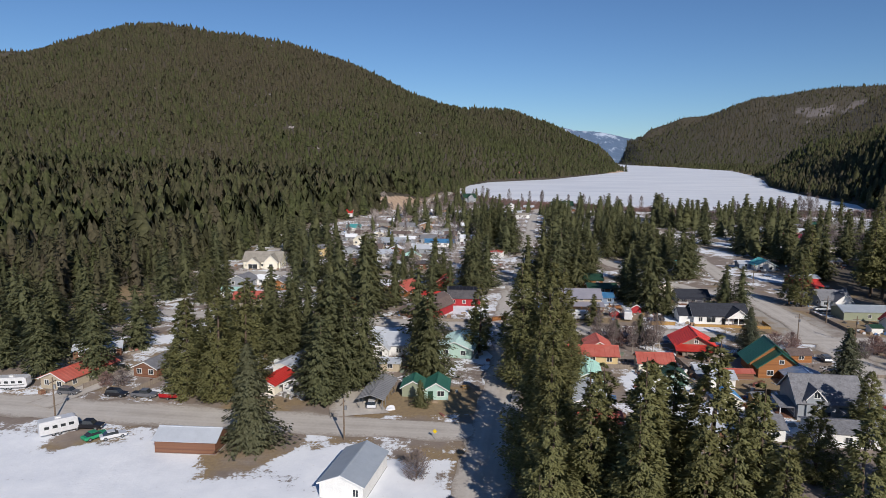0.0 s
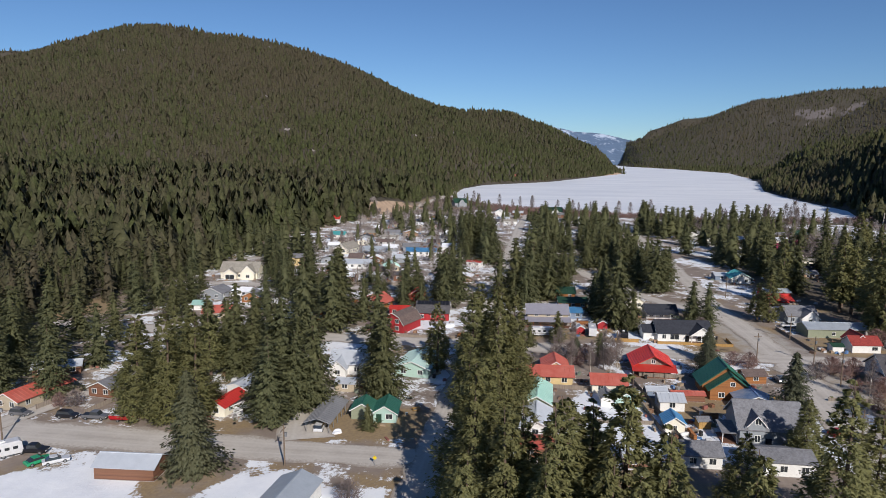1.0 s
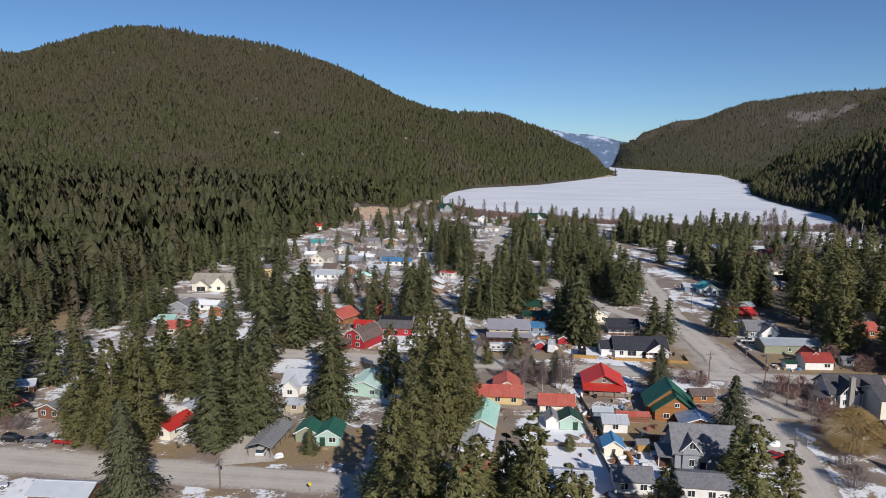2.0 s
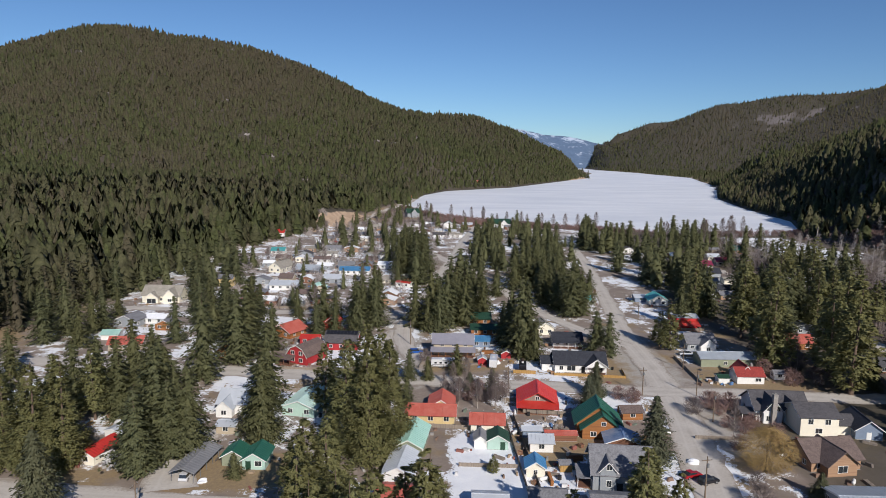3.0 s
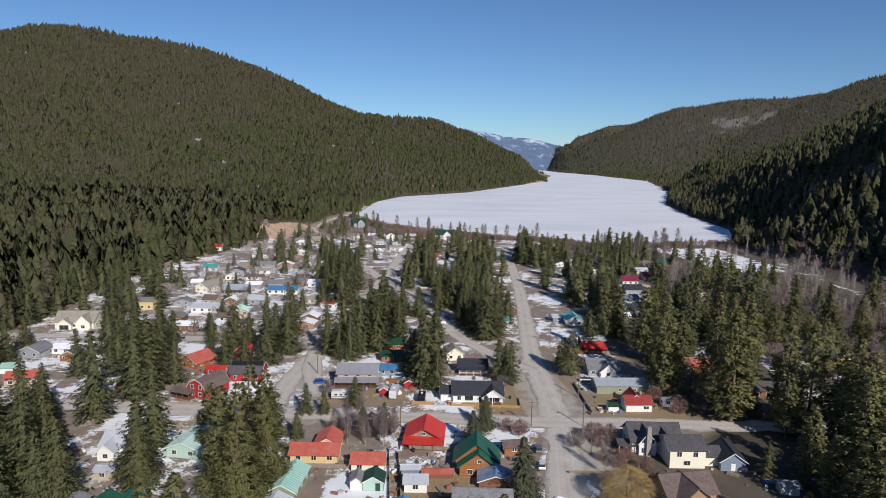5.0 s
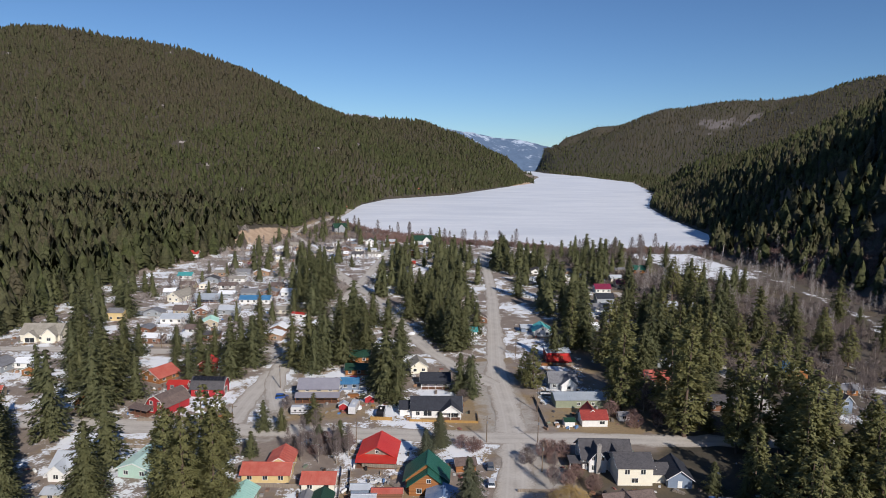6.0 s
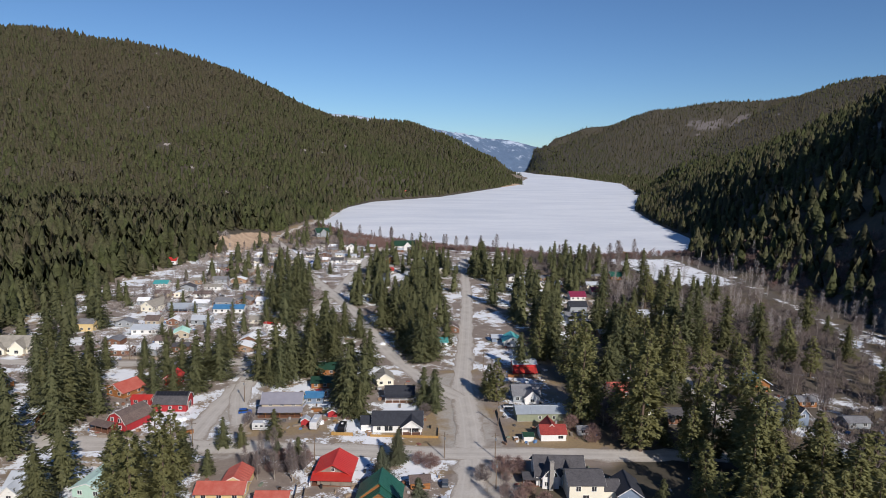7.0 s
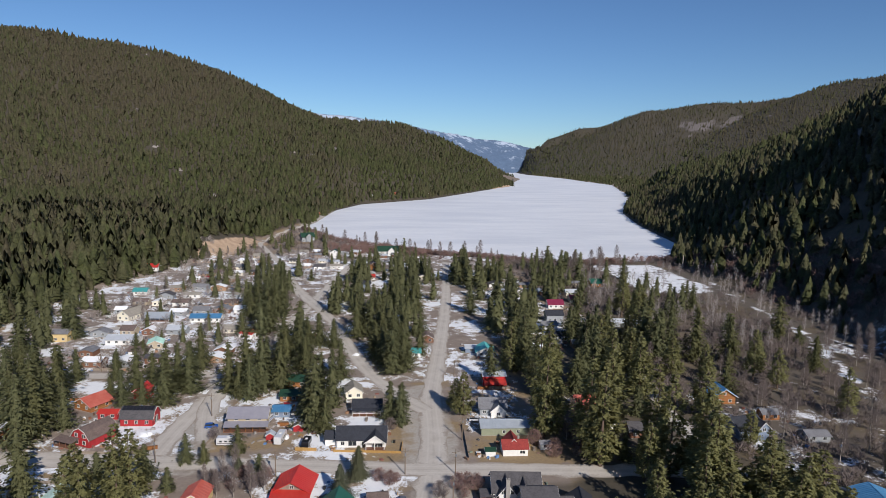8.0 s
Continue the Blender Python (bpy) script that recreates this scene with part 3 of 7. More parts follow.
def crown(rng, tall, wide, start, whorls, per, blades, size, droop, power=0.8, tuft=0.0, ragged=0.4, heart=0.2):
    """Needle sprays along tiers of boughs round a stem: arrays of places, faces and normals. tuft: 1 sets the sprays in brushes at the bough's end."""
    P, N = [], []
    lobes = rng.uniform(0.72, 1.2, (7, 5))
    up = np.array([0, 0, 1.0])
    for k in range(whorls):
        f = min(0.99, max(0.0, (k + rng.uniform(-0.35, 0.35)) / whorls))
        z = tall * (start + (1 - start) * 0.98 * f)
        reach = wide * max(0.05, (1 - f) ** power) * min(1, 0.6 + 2.8 * f) * rng.uniform(0.85, 1.1)
        n = max(4, int(per * (0.4 + 0.6 * (1 - f))))
        turn = rng.uniform(0, 6.28)
        for b in range(n):
            if f < 0.8 and rng.uniform() < 0.07:
                continue
            a = turn + 2 * math.pi * (b + rng.uniform(-0.4, 0.4)) / n
            r = reach * rng.uniform(1 - ragged, 1.14) * lobes[min(6, int(f * 7)), int(a / 6.2832 * 5) % 5]
            out, side = np.array([math.cos(a), math.sin(a), 0]), np.array([-math.sin(a), math.cos(a), 0])
            m = max(5, int(blades * (0.3 + 0.7 * min(1.2, r / wide))))
            u = rng.uniform(0, 1, m)
            s = (0.12 + 0.88 * u) * (1 - tuft) + (1 - 0.5 * u ** 1.4) * tuft
            dip = droop * rng.uniform(0.6, 1.4)
            mid = out * (r * s)[:, None] + up * (z + rng.uniform(-0.2, 0.2) - dip * r * s * (1.25 - 0.45 * s))[:, None]
            mid = mid + rng.normal(0, 1, (m, 3)) * (0.05 + (0.05 + 0.055 * tuft) * r)
            sign = rng.choice([-1.0, 1.0], m)
            ax = out * (0.45 + 0.5 * s)[:, None] + side * (sign * rng.uniform(0.25, 1.0, m) * (1.15 - 0.7 * s))[:, None] + up * (0.3 * tuft - 0.28 - 0.5 * max(0, droop)) + rng.normal(0, 0.16 + 0.2 * tuft, (m, 3))
            ax /= np.linalg.norm(ax, axis=1)[:, None]
            ac = np.cross(ax, rng.normal(0, 0.4, (m, 3)) + out * 0.6 + up * 0.65)
            ac /= np.maximum(np.linalg.norm(ac, axis=1)[:, None], 1e-6)
            l = (size * rng.uniform(0.7, 1.3, m) * (1.2 - 0.5 * s))[:, None]
            w = (size * rng.uniform(0.13, 0.22, m))[:, None]
            P.append(np.stack([mid - ax * l * 0.3, mid + ax * l * 0.1 + ac * w, mid + ax * l * 0.7, mid + ax * l * 0.1 - ac * w], 1))
            nn = out * 0.6 + up * 0.42 + rng.normal(0, 0.26, (m, 3)) + side * (sign * 0.22)[:, None]
            nn /= np.linalg.norm(nn, axis=1)[:, None]
            N.append(np.repeat(nn, 4, axis=0))
    P = np.concatenate(P).reshape(-1, 3)
    i = np.arange(0, len(P), 4)
    F = np.concatenate([np.stack([i, i + 1, i + 2], 1), np.stack([i, i + 2, i + 3], 1)])
    N = np.concatenate(N)
    if heart <= 0.1:
        return P, facing(P, F, N), N
    # the shaded heart of the crown
    rings, sides = 12, 7
    C, D, G = [], [], []
    for k in range(rings + 1):
        f = k / rings
        reach = wide * max(0.02, (1 - f) ** power) * min(1, 0.6 + 3.2 * f) * heart
        for j in range(sides):
            a = 2 * math.pi * (j + 0.5 * (k % 2)) / sides
            r = reach * rng.uniform(0.5, 1.2)
            C.append((r * math.cos(a), r * math.sin(a), tall * (start + (0.95 - start) * f) - droop * r))
            D.append((math.cos(a) * 0.9, math.sin(a) * 0.9, 0.3))
    for k in range(rings):
        for j in range(sides):
            i, n = len(P) + k * sides + j, len(P) + k * sides + (j + 1) % sides
            G += [(i, n, n + sides), (i, n + sides, i + sides)]
    P, F, N = np.concatenate([P, np.array(C)]), np.concatenate([F, np.array(G)]), np.concatenate([N, np.array(D)])
    return P, facing(P, F, N), N


def stem(tall, thick, bend, rng, limbs=0, wide=3.0):
    """A tapered, slightly crooked trunk with a few bare limbs."""
    P, F = [], []
    rings, sides = 6, 5

    def tube(path, radii):
        base = len(P)
        for (x, y, z), r in zip(path, radii):
            for s in range(sides):
                a = 2 * math.pi * s / sides
                P.append((x + r * math.cos(a), y + r * math.sin(a), z))
        for k in range(len(path) - 1):
            for s in range(sides):
                i, j = base + k * sides + s, base + k * sides + (s + 1) % sides
                F.append((i, j, j + sides))
                F.append((i, j + sides, i + sides))

    path = [(bend * math.sin(2.2 * k / rings) * k / rings, bend * math.cos(1.7 * k / rings) * 0.5 * k / rings, tall * k / rings) for k in range(rings + 1)]
    tube(path, [thick * (1.25 if k == 0 else 1 - 0.93 * k / rings) for k in range(rings + 1)])
    for _ in range(limbs):
        z, a = tall * rng.uniform(0.2, 0.85), rng.uniform(0, 6.28)
        r = wide * (1 - z / tall) * 0.8
        tube([(0, 0, z), (math.cos(a) * r * 0.5, math.sin(a) * r * 0.5, z + 0.1), (math.cos(a) * r, math.sin(a) * r, z - 0.15 * r)], [thick * 0.22, thick * 0.14, 0.03])
    return np.array(P), np.array(F)


def part(name, bm, material, parent, label=""):
    """Links a bmesh, or a mesh that stands already, as one part under a thing or another part."""
    if isinstance(bm, bmesh.types.BMesh):
        data = bpy.data.meshes.new(name)
        bm.to_mesh(data)
        bm.free()
        data.materials.append(material)
    else:
        data = bm
    ob = new(name, data)
    ob.parent = parent
    if label:
        tagged(ob, label)
    return ob


TREE_KINDS = {"fir": [], "pine": [], "spruce": [], "near_pine": [], "near_fir": []}


def tree_meshes():
    for kind, count in (("fir", 5), ("pine", 4), ("spruce", 2), ("near_pine", 3), ("near_fir", 4)):
        for v in range(count):
            rng = np.random.default_rng(100 + v + 20 * len(kind))
            if kind == "fir":
                c = crown(rng, 20, 5.7 + 0.55 * (v % 3), 0.05 + 0.03 * (v % 2), 26, 10, 24, 1.1, 0.3, 0.66 + 0.06 * v, 0, 0.4, 0.3)
                s = stem(19.6, 0.32, 0.4, rng, 4, 2.5)
                leaf = FIR
            elif kind == "pine":
                c = crown(rng, 20, 5.2 + 0.5 * (v % 2), 0.16 if v % 2 else 0.08, 24, 11, 34, 0.92, -0.08, 0.55 + 0.07 * v, 0.5, 0.45, 0.1)
                s = stem(19.6, 0.36, 0.6, rng, 6, 3.2)
                leaf = PINE
            elif kind == "near_fir":
                c = crown(rng, 20, 5.4 + 0.45 * (v % 3), 0.05 + 0.03 * (v % 2), 32, 11, 44, 0.82, 0.28, 0.64 + 0.06 * v)
                s = stem(19.6, 0.32, 0.4, rng, 4, 2.5)
                leaf = FIR
            elif kind == "near_pine":
                c = crown(rng, 20, 5.0 + 0.4 * v, 0.05, 30, 13, 88, 0.52, -0.05 + 0.1 * v, 0.62 + 0.08 * v, 0.5, 0.4, 0.1)
                s = stem(19.6, 0.36, 0.6, rng, 6, 3.2)
                leaf = PINE
            else:
                c = crown(rng, 20, 6.6, 0.02, 32, 15, 50, 0.85, 0.38, 0.85, 0, 0.3)
                s = stem(19.7, 0.34, 0.1, rng)
                leaf = SPRUCE
            TREE_KINDS[kind].append((mesh_from("crown", c[0], c[1], [leaf], normals=c[2]), mesh_from("trunk", s[0], s[1], [BARK], soft=True)))


tree_meshes()
TREE_LABEL = {"fir": "tall dark green fir with drooping boughs", "pine": "tall olive green pine with open clumped crown", "spruce": "dense blue-green spruce of even cone shape"}


def plant(kind, x, y, tall, rng, group="conifers in the town"):
    near = f"near_{kind}" if kind != "spruce" and y < (172 if kind == "fir" else 152) and tall > 10 and x < 150 else kind
    crown_data, trunk_data = TREE_KINDS[near][int(rng.integers(len(TREE_KINDS[near])))]
    ob = tagged(new(f"{kind}_tree"), TREE_LABEL[kind], "tree", group)
    part("trunk", trunk_data, None, ob)
    part("crown", crown_data, None, ob)
    k = tall / 20
    girth = k ** 0.75 * (1.04 if kind == "fir" else 1.0) * (rng.uniform(0.98, 1.25) if kind == "pine" and y > 150 else rng.uniform(1.05, 1.35))
    ob.matrix_world = Matrix.LocRotScale((x, y, float(height(x, y)) - 0.1), Euler((0, 0, rng.uniform(0, 6.28))), (girth, girth, k))
    return ob


FIRS = []
FIRS += [(-3, 133, 6), (-24, 135, 20), (-25, 139, 19), (-20, 143, 19), (-16, 144, 22), (-23, 146, 26), (-26, 148, 24), (205, 150, 15), (-21, 151, 21), (-93, 151, 20), (-80, 151, 20), (-1, 152, 23), (-3, 157, 18), (207, 161, 16), (-97, 165, 20), (-29, 165, 20), (-42, 167, 18), (-55, 170, 20), (-81, 174, 18), (-5, 174, 24), (-51, 176, 20), (-46, 176, 20)]
FIRS += [(33, 177, 8), (57, 184, 8), (11, 185, 10), (24, 185, 12), (39, 195, 8), (-50, 195, 20), (-29, 195, 28), (33, 196, 10), (48, 201, 10), (75, 215, 14), (102, 220, 16), (71, 220, 28), (98, 224, 16), (-15, 226, 18), (68, 231, 18), (-25, 235, 21), (-52, 235, 18), (67, 238, 16), (103, 238, 10), (77, 240, 24), (-40, 242, 20), (72, 249, 20), (39, 252, 15)]
FIRS += [(11, 256, 23), (34, 258, 22), (19, 259, 22), (47, 260, 24), (-2, 261, 20), (41, 261, 26), (143, 261, 18), (-51, 261, 21), (-41, 261, 23), (13, 264, 21), (1, 270, 15), (79, 271, 18), (15, 275, 18), (-16, 277, 13), (161, 277, 24), (60, 284, 15), (45, 288, 16), (164, 288, 24), (16, 290, 22), (-21, 292, 10), (167, 299, 21), (-68, 306, 21), (-14, 306, 10), (74, 319, 16)]
FIRS += [(61, 319, 16), (286, 321, 16), (198, 324, 20), (66, 324, 18), (106, 335, 18), (120, 342, 16), (268, 350, 20), (163, 362, 18), (91, 365, 15), (-72, 371, 20), (267, 376, 20), (299, 384, 20), (155, 389, 20), (195, 396, 18), (267, 396, 21), (82, 398, 15), (123, 398, 18), (95, 408, 16), (233, 409, 23), (117, 409, 20), (35, 410, 16), (107, 431, 20), (18, 442, 18), (408, 458, 11)]
FIRS += [(222, 468, 21), (190, 479, 20), (30, 481, 20), (178, 482, 21), (140, 497, 21), (300, 500, 21), (49, 501, 10), (169, 513, 21), (16, 513, 21), (88, 526, 15), (270, 535, 21)]
PINES = []
PINES += [(30, 87, 26), (34, 91, 24), (26, 77, 23), (41, 80, 25), (37, 75, 22), (22, 85, 25), (45, 87, 20), (16, 82, 20), (37, 84, 30), (69, 88.5, 28), (62, 103, 14), (76, 92, 22), (28, 81, 27), (18, 94, 28), (18, 103, 27), (47, 68, 27), (20, 112, 24), (24, 90, 24), (33, 76, 23), (41, 72, 21), (81, 120, 13), (40, 114, 11), (52, 135, 4), (-46, 136, 25), (-53, 138, 23), (-41, 138, 26), (-57, 148, 21), (25, 140, 31), (20, 146, 28), (29, 149, 27), (-52, 157, 21), (-47, 165, 21)]
PINES += [(26, 168, 24), (22, 169, 26), (11, 170, 20), (151, 205, 35), (163, 182, 36), (164, 194, 33), (173, 170, 20), (181, 172, 35), (186, 161, 33), (156, 216, 34), (175, 206, 34), (188, 168, 30), (182, 186, 34)]
PINES += [(217, 218, 24), (126, 227, 18), (123.5, 231, 14), (200, 237, 27), (163, 241, 26), (192, 247, 28), (160, 243, 31), (166, 252, 30), (261, 257, 24), (204, 258, 26), (199, 281, 26), (155, 276, 25), (248, 376, 28), (237, 326, 31)]
PINES += [(183.5, 151.5, 32), (196, 147, 27), (191, 139, 28), (163, 136, 17), (178, 146, 25), (200, 136, 26), (171, 128, 22), (207, 141, 24)]
FIRS += [(154.5, 148, 9), (160, 143, 7)]
FIRS += [(-3, 246, 15), (4, 247, 13), (-11, 257, 9), (99, 326, 20), (102, 276, 25), (107, 281, 20), (116, 304, 17), (93, 339, 23), (85, 336, 25), (109, 291, 17), (88, 350, 22), (97, 346, 22), (104, 319, 18), (-22, 220, 27), (-24, 212, 26), (13, 245, 22),
         (24, 376, 24), (28, 382, 26), (34, 376, 27), (38, 384, 25), (31, 390, 26), (25, 392, 25), (40, 394, 24), (34, 400, 26), (24, 346, 15), (34, 346, 24), (38, 352, 22), (-60, 344, 24), (-28, 252, 24)]
FIRS += [(230, 304, 28), (232, 292, 26), (239, 291, 22), (249, 285, 28), (265, 284, 25), (277, 278, 17), (314, 318, 26), (321, 311, 11), (298, 266, 18), (225, 338, 22), (204, 332, 27), (202, 245, 28), (240, 242, 18),
         (362, 330, 9), (207, 158, 19), (212, 155, 14), (401, 476, 11), (258, 372, 21), (305, 405, 18)]
SPRUCES = []
SPRUCES += [(-33, 114, 20), (118, 123, 6), (90, 141, 16), (82, 169, 11), (87, 181, 11), (51, 186, 6)]
rng = np.random.default_rng(7)
for kind, places in (("fir", FIRS), ("pine", PINES), ("spruce", SPRUCES)):
    for x, y, tall in places:
        plant(kind, x + rng.uniform(-0.4, 0.4), y + rng.uniform(-0.4, 0.4), tall, rng)


# ---- woods on the hills ----
def tier_tree(rng, tiers, sides, wide):
    """A small far conifer: ragged skirts on one another."""
    P, F = [], []
    for k in range(tiers):
        lo, hi = 0.04 + 0.9 * k / tiers, min(1.0, 0.04 + 0.9 * (k + 1.5) / tiers)
        r = wide * (1 - 0.86 * k / tiers)
        top = len(P)
        P.append((rng.normal(0, 0.02), rng.normal(0, 0.02), hi))
        for s in range(sides):
            a = 2 * math.pi * (s + rng.uniform(-0.25, 0.25)) / sides
            q = r * rng.uniform(0.65, 1.2)
            P.append((q * math.cos(a), q * math.sin(a), lo + rng.uniform(-0.05, 0.03)))
        for s in range(sides):
            F.append((top, top + 1 + s, top + 1 + (s + 1) % sides))
    return np.array(P), np.array(F)


def bough_tree(rng, tiers, tips, wide):
    """A middle-distance conifer: tiers of pointed boughs with notches between them."""
    P, F = [], []
    lean = rng.normal(0, 0.012, 2)
    for k in range(tiers):
        g = k / tiers
        lo, hi = 0.05 + 0.88 * g, min(1.0, 0.05 + 0.88 * (k + 2.9) / tiers)
        r = wide * (1 - 0.9 * g) ** 0.85 * min(1, 0.75 + 0.9 * g)
        top = len(P)
        P.append((lean[0] * k, lean[1] * k, hi))
        turn = rng.uniform(0, 6.28)
        for s in range(2 * tips):
            a = turn + math.pi * (s + rng.uniform(-0.3, 0.3)) / tips
            q = r * (rng.uniform(0.75, 1.2) if s % 2 else rng.uniform(0.5, 0.85))
            P.append((q * math.cos(a) + lean[0] * k, q * math.sin(a) + lean[1] * k, lo + (rng.uniform(-0.07, 0.03) if s % 2 else rng.uniform(-0.01, 0.07))))
        for s in range(2 * tips):
            F.append((top, top + 1 + s, top + 1 + (s + 1) % (2 * tips)))
    return np.array(P), np.array(F)


def spray_tree(seed, wide, whorls, per, blades, size):
    """A nearer forest conifer of unit height, with its boughs as sprays."""
    P, F, _ = crown(np.random.default_rng(seed), 20, wide, 0.06, whorls, per, blades, size, 0.3, 0.72, 0, 0.35, 0.42)
    return P / 20, F


def woods(name, label, spots, talls, templates, seed, slim=1.0):
    """One mesh of many trees at the given spots."""
    rng = np.random.default_rng(seed)
    pick = rng.integers(len(templates), size=len(spots))
    turn, girth = rng.uniform(0, 6.28, len(spots)), talls * rng.uniform(0.8, 1.2, len(spots)) * slim
    # Tone rises with height: thinner, browner woods, plus haze put into the colour.
    tone = np.clip(rng.normal(0.32, 0.24, len(spots)) + 0.3 * ripple(spots[:, 0], spots[:, 1], 60) + 0.25 * ripple(spots[:, 0], spots[:, 1], 140) + 0.42 * smooth((spots[:, 2] - 70) / 170), 0, 1)
    V, T, A, Q, base = [], [], [], [], 0
    for k, (P, F) in enumerate(templates):
        m = np.flatnonzero(pick == k)
        if not len(m):
            continue
        c, s = np.cos(turn[m])[:, None], np.sin(turn[m])[:, None]
        g = girth[m][:, None]
        v = np.stack([(P[None, :, 0] * c - P[None, :, 1] * s) * g + spots[m, 0:1], (P[None, :, 0] * s + P[None, :, 1] * c) * g + spots[m, 1:2],
                      P[None, :, 2] * talls[m][:, None] + spots[m, 2:3]], -1)
        V.append(v.reshape(-1, 3))
        F = facing(P, F, P * np.array([1.0, 1.0, 0.0]) + np.array([0, 0, 0.12]))
        q = P * np.array([1.0, 1.0, 0.0])
        q = q / np.maximum(np.linalg.norm(q, axis=1)[:, None], 0.05)
        q = np.stack([q[None, :, 0] * c - q[None, :, 1] * s, q[None, :, 0] * s + q[None, :, 1] * c, np.full((len(m), len(P)), 0.8)], -1)
        q = q.reshape(-1, 3) + rng.normal(0, 0.16, (len(m) * len(P), 3))
        Q.append(q / np.linalg.norm(q, axis=1)[:, None])
        T.append((F[None] + (np.arange(len(m)) * len(P))[:, None, None] + base).reshape(-1, 3))
        A.append(np.repeat(tone[m], len(P)))
        base += len(m) * len(P)
    data = mesh_from(name, np.concatenate(V), np.concatenate(T), [WOODS], [("tint", np.concatenate(A))], normals=np.concatenate(Q))
    return tagged(new(name, data), label, "forest", kind="stuff")


def standing_on(x, y):
    """Height of the built ground, between its corners too."""
    i, j = np.clip(np.searchsorted(xs, x) - 1, 0, len(xs) - 2), np.clip(np.searchsorted(ys, y) - 1, 0, len(ys) - 2)
    u, v = (x - xs[i]) / (xs[i + 1] - xs[i]), (y - ys[j]) / (ys[j + 1] - ys[j])
    return (gz[j, i] * (1 - u) + gz[j, i + 1] * u) * (1 - v) + (gz[j + 1, i] * (1 - u) + gz[j + 1, i + 1] * u) * v


# bare rock ledges on the western slope: x, y, breadth
LEDGES = [(-407, 1558, 17), (-467, 1808, 10), (-57, 1475, 16), (-21, 1482, 18), (-78, 1339, 12), (-31, 1380, 13), (-312, 1339, 20), (-242, 1246, 16), (-668, 1716, 14), (-639, 1476, 16), (-510, 1973, 16), (-510, 1643, 7),
          (-398, 1483, 8), (-83, 1693, 9), (-229, 1473, 9), (-668, 1514, 14), (-308, 1217, 9), (-158, 1139, 20), (-100, 1195, 14), (-43, 1169, 14), (-842, 1778, 22), (-594, 1618, 8), (-140, 867, 14), (-93, 1096, 12), (-94, 744, 14)]


def scatter(x0, x1, y0, y1, gap, seed):
    rng = np.random.default_rng(seed)
    gx, gy = np.meshgrid(np.arange(x0, x1, gap), np.arange(y0, y1, gap))
    x = (gx + rng.uniform(-0.48, 0.48, gx.shape) * gap).ravel()
    y = (gy + rng.uniform(-0.48, 0.48, gx.shape) * gap).ravel()
    return x, y, rng


def hill_cover(x, y):
    west = (x < west_foot(y) - 3) & (y < 2290)
    high = (crest(x, y, WEST_HILL) + crest(x, y, NORTH_SPUR) + crest(x, y, EAST_HILL) + crest(x, y, FAR_EAST) + crest(x, y, FAR_WEST)) > 1.5
    high |= (x > 700) & (y > 1600) & (lake_distance(x, y) < 700)
    bank = line_distance(x, y, [(-30, 610), (-58, 640), (-40, 690), (-22, 730)]) > 13
    return (west | high) & (lake_distance(x, y) > 6) & bank


tmpl = np.random.default_rng(3)
NEAR_T = [spray_tree(400 + k, 6.0 + 0.6 * (k % 3), 14, 7, 9, 1.7) for k in range(8)]
MID_T = [bough_tree(tmpl, 8, 5, 0.3 + 0.04 * (k % 3)) for k in range(8)]
FAR_T = [bough_tree(tmpl, 3, 4, 0.3 + 0.05 * (k % 3)) for k in range(8)]
TINY_T = [tier_tree(tmpl, 2, 5, 0.26) for _ in range(5)]


def band(name, label, box, gap, lo, hi, tall, templates, seed, slim=1.0, thin=0.0, east=False):
    x, y, rng = scatter(*box, gap, seed)
    d = np.hypot(x - 45, y)
    az = (x - 45) / np.maximum(y + 60, 1)
    ok = (d >= lo) & (d < hi) & hill_cover(x, y) & off_roads(x, y, 2) & (az > -0.85) & (az < 1.1) & (rng.uniform(0, 1, len(x)) > thin)
    if east:
        ok &= rng.uniform(0, 1, len(x)) > 0.45 * (ripple(x, y, 48) > 0.25)
    ok &= rng.uniform(0, 1, len(x)) > 0.62 * crags(x, y)
    ok &= rng.uniform(0, 1, len(x)) > 0.75 * outcrops(x, y) * (height(x, y) > 50)
    for lx, ly, wide in LEDGES:
        ok &= np.hypot((x - lx) / (0.6 * wide), (y - ly + 0.5 * wide) / (1.1 * wide)) > 1
    ok &= (y < 2110) | (x > -120) | (x < -900) | (y > 2290)
    x, y = x[ok], y[ok]
    z = standing_on(x, y) - 0.4
    h = tall * (0.42 + 0.78 * rng.uniform(0, 1, len(x)) ** 0.8) * (1 + 0.16 * ripple(x, y, 33)) * np.where(rng.uniform(0, 1, len(x)) < 0.06, 1.35, 1.0)
    return woods(name, label, np.stack([x, y, z], 1), h, templates, seed, slim)


LEDGE_ROCK = surface("ledge_rock", (0.32, 0.285, 0.265), (0.11, 0.1, 0.09), 0.25, 0.95, grain=0.9, coord="World")


